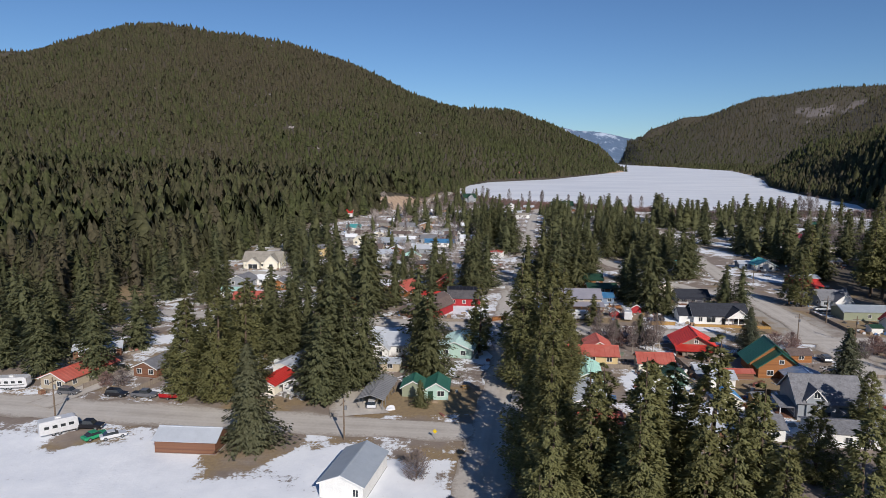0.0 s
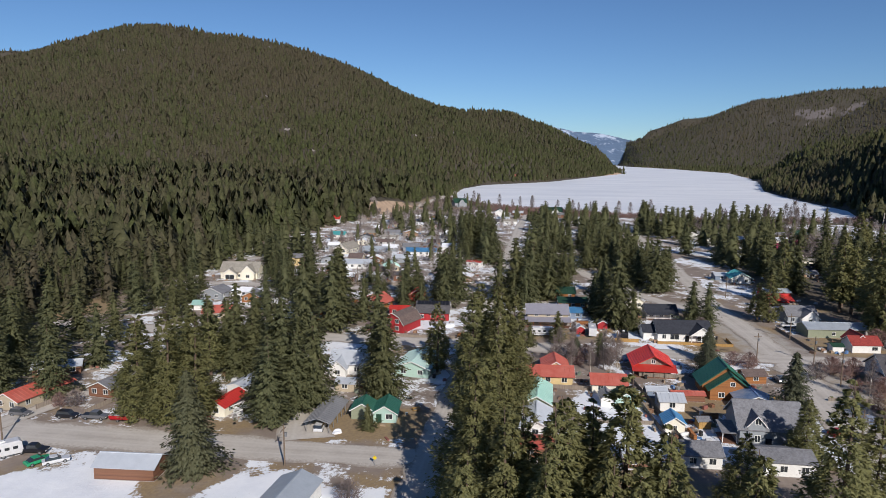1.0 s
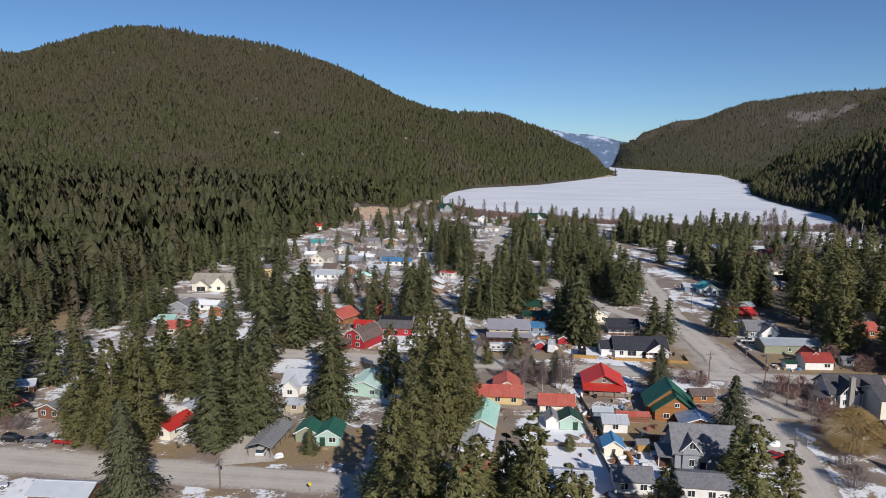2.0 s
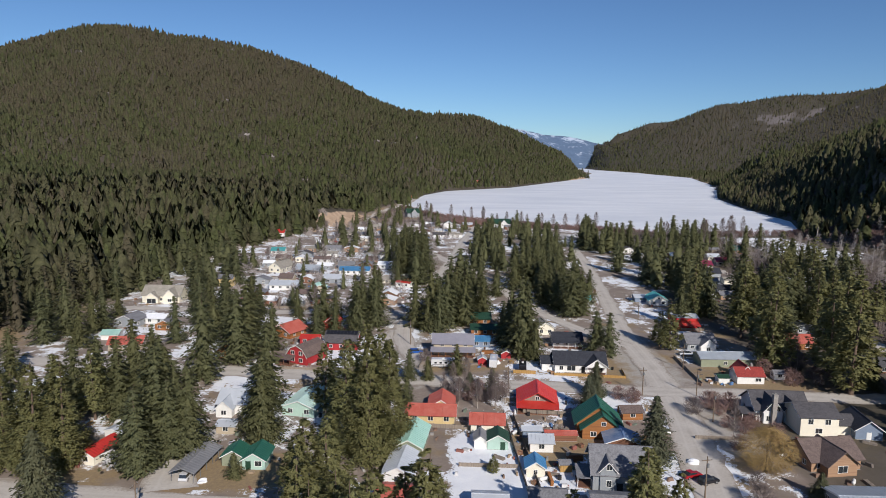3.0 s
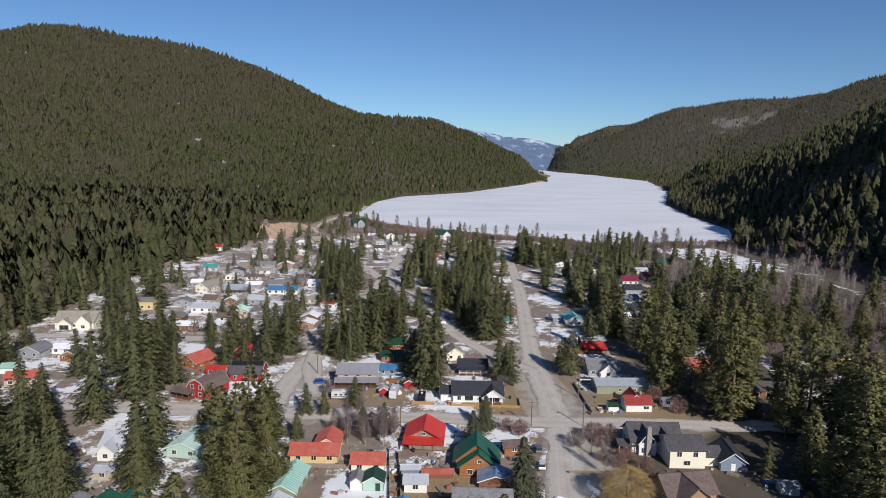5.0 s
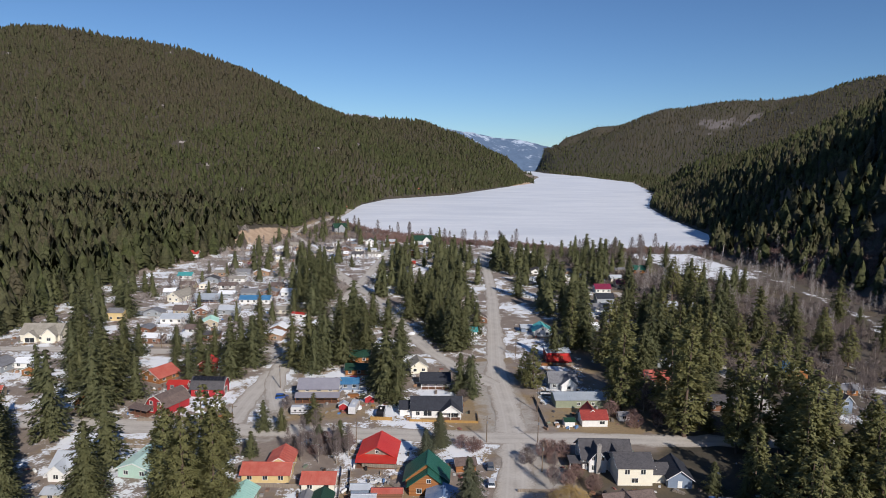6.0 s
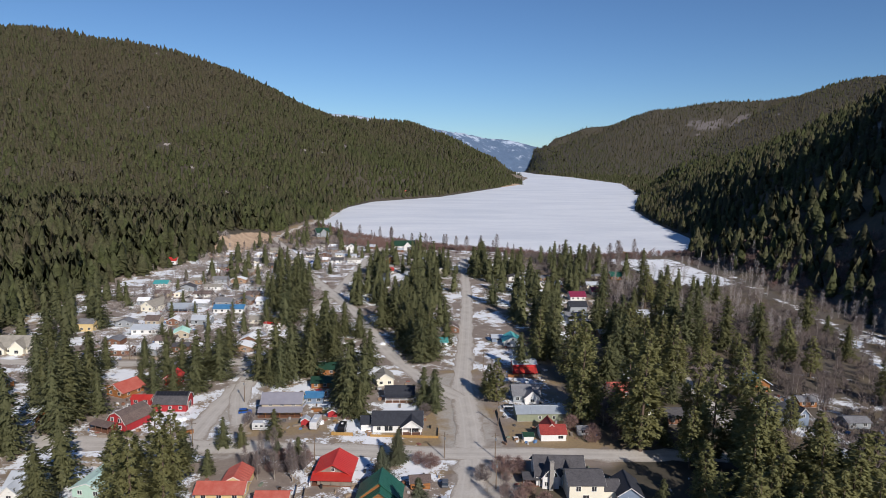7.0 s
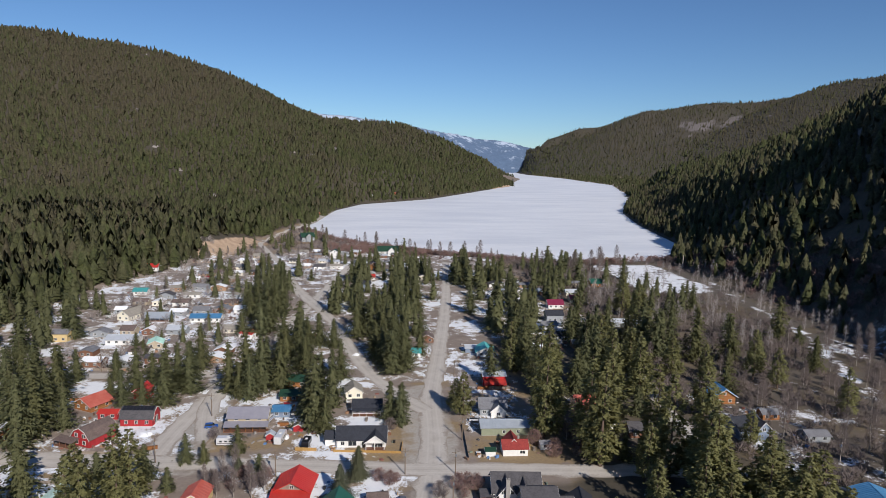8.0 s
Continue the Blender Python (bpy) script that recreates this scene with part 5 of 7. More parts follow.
house("blue_garage", "slate blue garage with white-edged dark gable roof", 143.8, 151.5, 6.2, 9.5, 2.8, 2.2, "y", -10, SLATE, S_BLACK, 0.6, category="garage", windows=[("right", 3, 1, 1, 1)], door_at=3.1, door_mat=TRIM)
h = house("brown_cabin", "brown timber house with crossed brown gables", 122.5, 134.5, 12, 9, 2.9, 3.0, "x", 6, CEDAR, S_BROWN, 0.7, trim=False)
wing(h, 2, -2.6, 7, 8, 3.0, 2.9, "y", CEDAR, S_BROWN, 0.7, trim=False, windows=(("front", 3.5, 1.0, 2.2, 1.5),))
house("flat_grey_house", "long house with low grey metal roof", 117, 111, 18, 12, 2.9, 1.2, "x", -4, GREY_SIDING, R_GREY, 0.5, 0.9)
house("green_roof_shed", "long low shed with dark green roof in the trees' shade", 168, 150.5, 13, 6, 2.5, 1.2, "x", -10, WEATHERED, R_DKGREEN, 0.5, 0.9, category="shed", windows=[])
h = house("dark_roof_garage", "grey garage with dark roof and white gable trim", 164.5, 132, 10, 8, 2.8, 1.9, "x", -12, GREY_SIDING, S_CHAR, 0.5, category="garage")
wing(h, 6, -1.4, 5, 5, 2.7, 1.7, "y", GREY_SIDING, S_CHAR, 0.5, windows=(("front", 2.5, 0.9, 1.4, 1.1),))
house("grey_shed", "small grey shed with dull roof", 152.2, 138.6, 4.2, 3.6, 2.1, 0.8, "x", -12, GREY_SIDING, S_GREY, 0.3, 0, category="shed", windows=[])
house("dark_cabin", "dark wooden cabin in the shade of tall pines", 181, 201.5, 10.5, 7, 2.8, 2.0, "x", -6, WEATHERED, S_CHAR, 0.6)
house("green_roof_shed", "little white shed with green roof", 175.5, 210, 4.2, 4, 2.1, 1.2, "y", -4, WHITE, R_TURQ, 0.3, 0, category="shed")
house("orange_roof_house", "wooden house with orange-red roof among trees", 170, 228, 9, 7.5, 2.7, 2.2, "x", -4, LOG, R_ORANGE, 0.5, 0.9)
house("teal_gable_house", "white house with teal metal roof and broad gable", 143.5, 298.5, 8.4, 9, 2.9, 2.3, "y", -5, WHITE, R_TURQ, 0.8, 0.9)
house("grey_shed", "pale shed with snow on its roof", 139, 306, 6, 6, 2.4, 1.0, "x", -4, SLATE, R_PALE, 0.4, 0, category="shed")
h = house("red_modern_house", "bright red house with low pale roof and deck", 139, 257.5, 9.6, 8, 4.6, 0.8, "x", -4, plain("bright_red_siding", (0.55, 0.03, 0.035), 0.6), R_PALE, 0.5)
lean_to(h, 0.2, -4.2, 9.2, 4.2, 2.3, 3.6, R_RED, post_mat=LOG)
house("wine_roof_house", "house with wine red metal roof", 208, 399, 10, 8, 2.9, 2.4, "x", -3, WHITE, R_PURPLE, 0.5, 0.9)
house("black_white_house", "dark-roofed house with white windows", 197, 364, 10, 8, 4.4, 2.2, "x", -3, GREY_SIDING, S_BLACK, 0.5)
house("black_roof_cottage", "low cottage with black roof", 188, 325, 10, 8, 2.6, 1.8, "x", -3, WHITE, S_BLACK, 0.5)
house("cream_gable_cottage", "cream cottage with broad front gable", 81.5, 246.5, 6.6, 8, 3.0, 2.2, "y", 4, CREAM, S_TAN, 0.5)
house("turquoise_roof_cabin", "small cabin with turquoise roof", 108, 300, 8, 6, 2.6, 1.5, "x", -4, WHITE, R_TURQ, 0.5, 0.9)
house("wine_roof_house", "house with wine red metal roof", 228, 415, 9, 8, 2.8, 2.2, "x", -3, CREAM, R_PURPLE, 0.5, 0.9)
house("green_lake_house", "lakeside house with green roof", 262, 470, 10, 9, 2.9, 2.6, "x", -3, LOG, R_GREEN, 0.6, 0.9)
house("brown_cottage", "brown wooden cottage among trees", 118, 325, 7, 7, 2.6, 2.0, "y", -3, WEATHERED, S_BROWN, 0.5)


def gambrel(name, label, x, y, w, d, wall, rise, ridge, yaw, walls, roof, windows, solar=False):
    """A barn under a gambrel roof of four slopes."""
    thing = tagged(new(name), label, "barn" if solar else "house", "houses of the town")
    thing.matrix_world = pose(x, y, -0.1, 0, 0, yaw)
    span, run = (d, w) if ridge == "x" else (w, d)
    prof = [(0, 0), (0, wall), (span * 0.2, wall + rise * 0.68), (span / 2, wall + rise), (span * 0.8, wall + rise * 0.68), (span, wall), (span, 0)]

    def spot(a, s, z):
        return (s, a, z) if ridge == "x" else (a, s, z)

    bm = bmesh.new()
    rings = [[bm.verts.new(spot(a, s, z)) for a, z in prof] for s in (0, run)]
    bm.faces.new(rings[0])
    bm.faces.new(rings[1][::-1])
    for i in range(len(prof)):
        j = (i + 1) % len(prof)
        bm.faces.new([rings[0][i], rings[1][i], rings[1][j], rings[0][j]])
    bmesh.ops.recalc_face_normals(bm, faces=bm.faces[:])
    part("wall", bm, walls, thing)
    bm = bmesh.new()
    over = 0.45
    prof2 = [(-0.35, wall - 0.35)] + prof[2:5] + [(span + 0.35, wall - 0.35)]
    for (a, za), (b, zb) in zip(prof2, prof2[1:]):
        slab(bm, [spot(a, -over, za + 0.16), spot(a, run + over, za + 0.16), spot(b, run + over, zb + 0.16), spot(b, -over, zb + 0.16)][::(-1 if ridge == "y" else -1)], 0.14)
    bmesh.ops.recalc_face_normals(bm, faces=bm.faces[:])
    part("roof", bm, roof, thing)
    for s in (-over - 0.04, run + over):
        bm = bmesh.new()
        line = [(a, z + 0.17) for a, z in prof2] + [(a, z - 0.05) for a, z in prof2[::-1]]
        rings = [[bm.verts.new(spot(a, q, z)) for a, z in line] for q in (s, s + 0.06)]
        n = len(line)
        for i in range(n):
            bm.faces.new([rings[0][i], rings[0][(i + 1) % n], rings[1][(i + 1) % n], rings[1][i]])
        for r in rings:
            for i in range(4):
                bm.faces.new([r[i], r[i + 1], r[n - 2 - i], r[n - 1 - i]])
        bmesh.ops.recalc_face_normals(bm, faces=bm.faces[:])
        part("gable_board", bm, TRIM, thing)
    for side, u, hh, ww, h2 in windows:
        window(thing, side, w, d, u, hh, ww, h2)
    if solar:
        a, za = prof2[0]
        b, zb = prof2[1]
        for i in range(9):
            for j in range(2):
                bm = bmesh.new()
                lo, hi = 0.08 + 0.45 * j, 0.5 + 0.45 * j
                s0, s1 = run * (i + 0.06) / 9, run * (i + 0.94) / 9
                pts = []
                for s, f in ((s1, lo), (s0, lo), (s0, hi), (s1, hi)):
                    q = (b + (span / 2 - b) * (f - 0.0) * 1.0, zb + (wall + rise - zb) * f + 0.4)
                    pts.append(spot(*[q[0], s, q[1]]))
                slab(bm, pts[::-1], 0.05)
                bmesh.ops.recalc_face_normals(bm, faces=bm.faces[:])
                part("solar_panel", bm, SOLAR, thing)
    return thing


gambrel("red_barn", "red barn with white trim and solar panels on its gambrel roof", 3, 226.5, 11.2, 7.2, 2.8, 3.2, "x", -5, BARN_RED, S_CHAR,
        [("front", 2.0, 1.0, 1.0, 1.1), ("front", 5.6, 1.0, 1.0, 1.1), ("front", 9.2, 1.0, 1.0, 1.1), ("right", 3.6, 0.3, 2.6, 2.4)], True)
h = gambrel("red_gambrel_house", "red gambrel-roofed house with white windows", -7.5, 212.5, 8, 11, 2.9, 3.4, "y", -28, BARN_RED, S_BROWN,
            [("front", 2.3, 3.2, 1.3, 1.2), ("front", 5.6, 3.2, 1.3, 1.2), ("front", 2.3, 0.9, 1.3, 1.2), ("front", 5.6, 0.9, 1.3, 1.2)])
lean_to(h, -4.5, -3, 8, 3, 2.2, 2.9, S_BROWN, post_mat=WEATHERED)
house("orange_roof_log_house", "log house with orange-red metal roof", -19.5, 244.5, 9, 9, 2.7, 2.4, "y", -32, LOG, R_ORANGE, 0.8, 0.9)
house("red_house", "red-painted house with red roof", -1, 253, 5.4, 6, 3.4, 1.9, "y", -5, plain("scarlet_boards", (0.5, 0.04, 0.03), 0.6), R_RED, 0.6, 0.9)
house("red_house_annex", "low red annex with white windows", -7, 233, 7, 4, 2.4, 0.9, "x", -5, BARN_RED, R_RED, 0.3, 0.9, category="shed")
house("tan_gable_house", "tan house with brown gable roof", -52, 382.5, 8.4, 14, 3.2, 2.8, "y", -22, CREAM, S_TAN, 0.6)
h = house("blue_porch_house", "low house with blue-grey roof and porch", -37, 380.5, 15, 8, 2.6, 1.6, "x", -3, SLATE, R_GREY, 0.6)
lean_to(h, 0, -2.5, 15, 2.5, 2.2, 2.7, R_GREY)
house("blue_roof_house", "long low house with pale blue roof", -10, 375, 17, 8, 2.7, 1.5, "x", -3, WHITE, R_BLUE, 0.5, 0.9)
house("pale_roof_house", "long low house with pale grey metal roof", -40, 331, 15, 9, 2.7, 1.5, "x", -4, WHITE, R_PALE, 0.5, 0.9)
house("teal_roof_cottage", "cottage with teal roof", -17, 322, 7, 8, 2.6, 1.7, "y", 10, TAN, R_TEAL, 0.5, 0.9)
house("mustard_house", "two-storey house with mustard lower wall and grey roof", -68, 338, 7.5, 7, 4.4, 1.5, "x", -4, YELLOW, S_GREY, 0.5)
house("green_roof_cottage", "cottage with green roof at the forest edge", -66, 452, 9, 7, 2.7, 1.8, "x", -3, WHITE, R_TURQ, 0.5, 0.9)
h = house("large_tan_house", "large pale house with tan hipped gables", -91, 301, 17, 10, 3.6, 3.6, "x", -2, CREAM, S_TAN, 0.6)
wing(h, 10.5, -2.5, 6, 7, 3.6, 3.0, "y", CREAM, S_TAN, 0.5, windows=(("front", 3, 1, 1.6, 1.4),))
wing(h, 2, -2, 6, 6, 2.8, 2.2, "y", CREAM, S_TAN, 0.5, windows=(("front", 3, 0.2, 4, 2.1),))
h = house("blue_grey_house", "house with pale blue-grey roof and white gable", -17, 168.5, 9.5, 8.5, 3.0, 2.4, "x", -5, WHITE, R_PALE, 0.5)
wing(h, 0.5, -2.4, 4.2, 5, 2.6, 1.9, "y", WHITE, R_PALE, 0.5, windows=(("front", 2.1, 0.9, 1.2, 1.1),))
house("tan_cabin", "small tan cabin with snow on its roof", -13.4, 155.5, 4.6, 4.4, 2.2, 0.7, "x", -5, TAN, R_PALE, 0.35, 0, category="shed")
house("blue_cabin", "small blue house with white gable boards", -7.5, 158.5, 3.6, 5.5, 3.2, 1.5, "y", -5, SLATE, R_PALE, 0.35, 0, category="shed")
h = house("green_cottage", "pale blue cottage with green metal roof", -2.2, 137, 5.0, 6.5, 2.4, 1.5, "y", -3, MINT, R_GREEN, 0.45, 0.8, door_at=1.3, door_mat=R_DKGREEN, windows=[("front", 3.5, 1.0, 1.4, 1.1)])
wing(h, -5.0, 1.5, 4.8, 5, 2.3, 1.4, "y", SAGE, R_GREEN, 0.4, 0.8)
house("mint_house", "mint green house with pale mint metal roof", 0.2, 167.5, 9.0, 13, 2.7, 1.7, "y", -14, MINT, R_MINT, 0.6, 0.9)
h = house("timber_gable_house", "timber house with steep grey gable and porch", -31.5, 216, 6.4, 9, 2.8, 3.2, "y", -4, LOG, S_GREY, 0.6, trim=False)
house("white_cottage", "white bungalow with dark roof", -33.2, 140, 5.6, 8, 2.5, 1.4, "y", -12, WHITE, S_BROWN, 0.4, windows=[("front", 3.2, 0.9, 1.6, 1.2)])
house("white_roof_trailer", "long mobile home with snowy white roof", -38.5, 152, 4.5, 15, 2.7, 0.6, "y", -20, WHITE, R_PALE, 0.2, 0)
house("red_roof_porch", "narrow building with red metal roof", -38.8, 139.8, 4.2, 9, 2.4, 1.1, "y", -14, CREAM, R_RED, 0.4, 0.8, category="shed")
h = house("plank_shed", "brown board shed with pale blue-grey metal roof", -48.5, 111, 10.9, 5.6, 2.5, 1.3, "x", -4, WEATHERED, R_PALE, 0.4, 0, category="shed", windows=[], trim=False)
h = house("white_garage", "white garage with grey metal gable roof", -16.8, 96, 7, 12, 2.7, 1.4, "y", -12, WHITE, R_GREY, 0.35, 0, category="garage",
          windows=[("front", 5.8, 1.0, 0.8, 1.1)], stack=None)
house("orange_roof_house", "tan bungalow with orange-red roof", -88, 143, 7, 15, 2.5, 1.5, "y", -17, TAN, R_ORANGE, 0.5, 1.0)
house("grey_roof_cottage", "cottage with dull grey roof", -71, 151, 6.4, 7, 2.5, 1.4, "y", -15, WEATHERED, S_GREY, 0.4)
house("pale_roof_shed", "long shed with pale metal roof", -92, 163, 11, 5, 2.4, 1.0, "x", 20, WEATHERED, R_PALE, 0.4, 0, category="shed")
h = house("grey_house_by_river", "grey-blue house with dark gables", 219, 197, 11, 10, 3.4, 3.0, "x", 10, SLATE, S_BLACK, 0.5)
wing(h, 5.5, -2.5, 5, 7, 4.4, 2.4, "y", SLATE, S_BLACK, 0.5, windows=(("front", 2.5, 3.4, 1.4, 1.2),))
house("blue_roof_cabin", "timber cabin with bright blue roof", 228, 230, 8.6, 8, 3.6, 2.8, "y", -4, LOG, R_BLUE, 0.8, 0.9)
house("blue_metal_garage", "grey garage with blue-grey metal roof", 226, 148, 11, 9, 3.0, 2.0, "y", -14, GREY_SIDING, R_BLUE, 0.5, 0.9, category="garage")
house("wood_shed", "brown wooden shed with grey roof", 238, 213, 6.4, 5, 2.4, 1.2, "x", -5, LOG, S_GREY, 0.4, 0, category="shed")
house("grey_cabin", "grey cabin with low roof", 242, 193, 8, 6, 2.4, 1.0, "x", -5, GREY_SIDING, S_GREY, 0.4, 0, category="shed")
h = house("green_lodge", "large lakeside lodge with green roofs", 22, 735, 14, 10, 5.5, 4, "x", 20, GREY_SIDING, R_DKGREEN, 0.8)
wing(h, 4, -3, 6, 8, 6, 3, "y", GREY_SIDING, R_DKGREEN, 0.6)
house("white_lake_house", "white two-storey house near the lake", 58, 615, 9, 8, 5.5, 2.6, "y", -3, WHITE, R_DKGREEN, 0.5)
house("white_cabin", "low white cabin near the lake", 57, 578, 11, 6, 2.7, 1.2, "x", -3, WHITE, R_PALE, 0.4)
h = house("lake_lodge", "broad lakeside lodge with dark green gables", 104, 632, 20, 11, 4.5, 4.0, "x", 4, WHITE, R_DKGREEN, 0.7)
wing(h, 9, -3, 7, 8, 4.5, 3.6, "y", WHITE, R_DKGREEN, 0.6)
house("orange_log_house", "orange log house near the lake", 93, 545, 10, 9, 4.0, 3.0, "y", 6, LOG, S_BROWN, 0.8)
house("red_roof_cabin", "cabin with bright red roof", 91, 502, 7, 6, 2.6, 1.6, "x", -3, WHITE, R_RED, 0.5)
house("blue_black_house", "dark blue house with black roof", 82, 472, 12, 7, 3.0, 1.8, "x", -3, SLATE, S_BLACK, 0.5)
house("hillside_red_house", "house with red roof on the forest edge", -83, 535, 9, 7, 3.2, 2.2, "x", -3, WHITE, R_RED, 0.5)
# cabins along the western shore
for i, (x, y) in enumerate(((22, 975), (30, 1040), (45, 1215), (70, 1310), (120, 1400), (175, 1465), (228, 1520), (262, 1575), (300, 1650), (340, 1740), (385, 1830), (430, 1930))):
    house("shore_cabin", "small cabin on the lake's wooded shore", x - 12, y, 9, 7, 3.2, 2.2, "x", 60, [WHITE, LOG, BARN_RED, CREAM][i % 4], [R_PALE, R_ORANGE, S_BROWN, R_RED][i % 4], 0.5)

# paved terrace behind the brown cabin
bm = bmesh.new()
box(bm, 0, 0, 0, 7.5, 6, 0.1)
terrace = tagged(new("terrace", bpy.data.meshes.new("terrace")), "terracotta paved terrace beside the brown house", "terrace")
bm.to_mesh(terrace.data)
bm.free()
terrace.data.materials.append(PAVING)
terrace.matrix_world = pose(131.5, 144.2, 0.02, 0, 0, 6)


house("red_roof_house", "tan house with faded orange-red roof among firs", -71, 224, 11, 7, 2.7, 1.7, "x", 8, TAN, R_ORANGE, 0.5, 0.9)
house("orange_log_house", "orange log cabin with grey roof among firs", -66, 252, 7, 6, 2.6, 1.6, "y", -6, LOG, S_GREY, 0.5)
house("grey_roof_house", "grey house with dull gable roof", -84, 258, 9, 8, 2.8, 1.9, "y", -14, GREY_SIDING, S_GREY, 0.5)
house("snowy_bungalow", "white bungalow under snow", -74, 262, 8, 6, 2.5, 1.1, "x", -8, WHITE, SNOW, 0.5)
house("teal_shed", "small shed with teal roof and snow beside it", -80, 238, 6, 5, 2.2, 1.1, "x", 4, WHITE, R_TEAL, 0.4, 0.8, category="shed", windows=[])
house("red_trailer_home", "white mobile home with red trim", 23.5, 340, 8, 3.6, 2.6, 0.5, "x", -24, WHITE, R_RED, 0.2, 0)

# ---- more houses along the western streets ----
rng = np.random.default_rng(41)
ROOFS = [(SNOW, "snow-covered"), (R_PALE, "pale metal"), (S_GREY, "grey shingle"), (S_TAN, "tan shingle"), (S_BROWN, "brown shingle"), (S_CHAR, "charcoal shingle"), (R_DULL, "dull metal"), (SNOW, "snow-covered")]
SIDES = [(WHITE, "white"), (CREAM, "cream"), (TAN, "tan"), (GREY_SIDING, "grey"), (WEATHERED, "brown board"), (CEDAR, "cedar")]


def free_spot(x, y, r):
    return all(math.hypot(x - a, y - b) > r + c for a, b, c in FOOTPRINTS) and bool(off_roads(np.array(x), np.array(y), r * 0.6))


for y, x0, x1 in ((296, -56, 26), (312, -50, 22), (348, -56, 40), (395, -60, 30), (418, -58, 18), (440, -46, 16), (466, -50, 14), (496, -44, 10), (524, -40, 14), (556, -30, 70), (588, -24, 84),
                  (618, -14, 130), (530, 60, 68), (640, 20, 120), (470, 180, 260), (440, 168, 240), (350, 172, 260), (310, 168, 225), (290, 206, 216), (500, 100, 136), (250, 180, 200)):
    x = x0 + rng.uniform(0, 6)
    while x < x1:
        w, d = rng.uniform(6, 11), rng.uniform(5, 8)
        cy = y + rng.uniform(-3, 3)
        if rng.uniform() < 0.82 and free_spot(x + w / 2, cy + d / 2, 0.42 * math.hypot(w, d)):
            roof_mat, roof_word = ROOFS[int(rng.integers(len(ROOFS)))]
            side_mat, side_word = SIDES[int(rng.integers(len(SIDES)))]
            small = w < 7.5
            house("cabin" if small else "bungalow", f"{side_word} {'cabin' if small else 'bungalow'} with {roof_word} roof in a snowy yard", x, cy, w, d, rng.uniform(2.3, 2.9), rng.uniform(0.9, 1.9),
                  "x" if rng.uniform() < 0.65 else "y", -4 + rng.normal(0, 4), side_mat, roof_mat, 0.45, windows=[("front", w * 0.28, 1.0, 1.2, 1.1), ("front", w * 0.7, 1.0, 1.1, 1.1)], trim=rng.uniform() < 0.4)
        x += w + rng.uniform(2, 6)

# a long open carport beside the green cottage
port = tagged(new("carport"), "long open carport with grey metal roof on posts", "carport")
port.matrix_world = pose(-15.6, 131.5, 0, 0, 0, -8)
p = part("roof", roof_slabs(5.2, 13, 2.3, 0.9, "y", 0.3, 0.1, 0.9), R_DULL, port)
for i in range(5):
    for px in (0.1, 5.0):
        bm = bmesh.new()
        box(bm, px, 0.1 + i * 2.95, 0, px + 0.1, 0.2 + i * 2.95, 2.3)
        part("post", bm, STEEL, port)


# ---- vehicles ----
def paint(name, colour):
    m = plain(name, colour, 0.3, 0.2)
    return m


def extrude_profile(line, half, inset=0.0):
    """A body from its side outline, narrower towards the top by inset."""
    bm = bmesh.new()
    zmax = max(z for _, z in line)
    rings = []
    for s in (-1, 1):
        rings.append([bm.verts.new((x, s * (half - inset * max(0, z - 0.85) / max(0.1, zmax - 0.85)), z)) for x, z in line])
    n = len(line)
    bm.faces.new(rings[0])
    bm.faces.new(rings[1][::-1])
    for i in range(n):
        bm.faces.new([rings[0][i], rings[1][i], rings[1][(i + 1) % n], rings[0][(i + 1) % n]])
    bmesh.ops.recalc_face_normals(bm, faces=bm.faces[:])
    bmesh.ops.bevel(bm, geom=bm.edges[:], offset=0.05, segments=1, affect="EDGES")
    return bm


def wheel(thing, x, y, r=0.34):
    bm = bmesh.new()
    bmesh.ops.create_cone(bm, cap_ends=True, segments=14, radius1=r, radius2=r, depth=0.22, matrix=pose(0, 0, 0, 90, 0, 0))
    ob = part("wheel", bm, RUBBER, thing)
    ob.matrix_basis = pose(x, y, r)
    bm = bmesh.new()
    bmesh.ops.create_cone(bm, cap_ends=True, segments=10, radius1=r * 0.6, radius2=r * 0.6, depth=0.235, matrix=pose(0, 0, 0, 90, 0, 0))
    part("rim", bm, STEEL, ob)


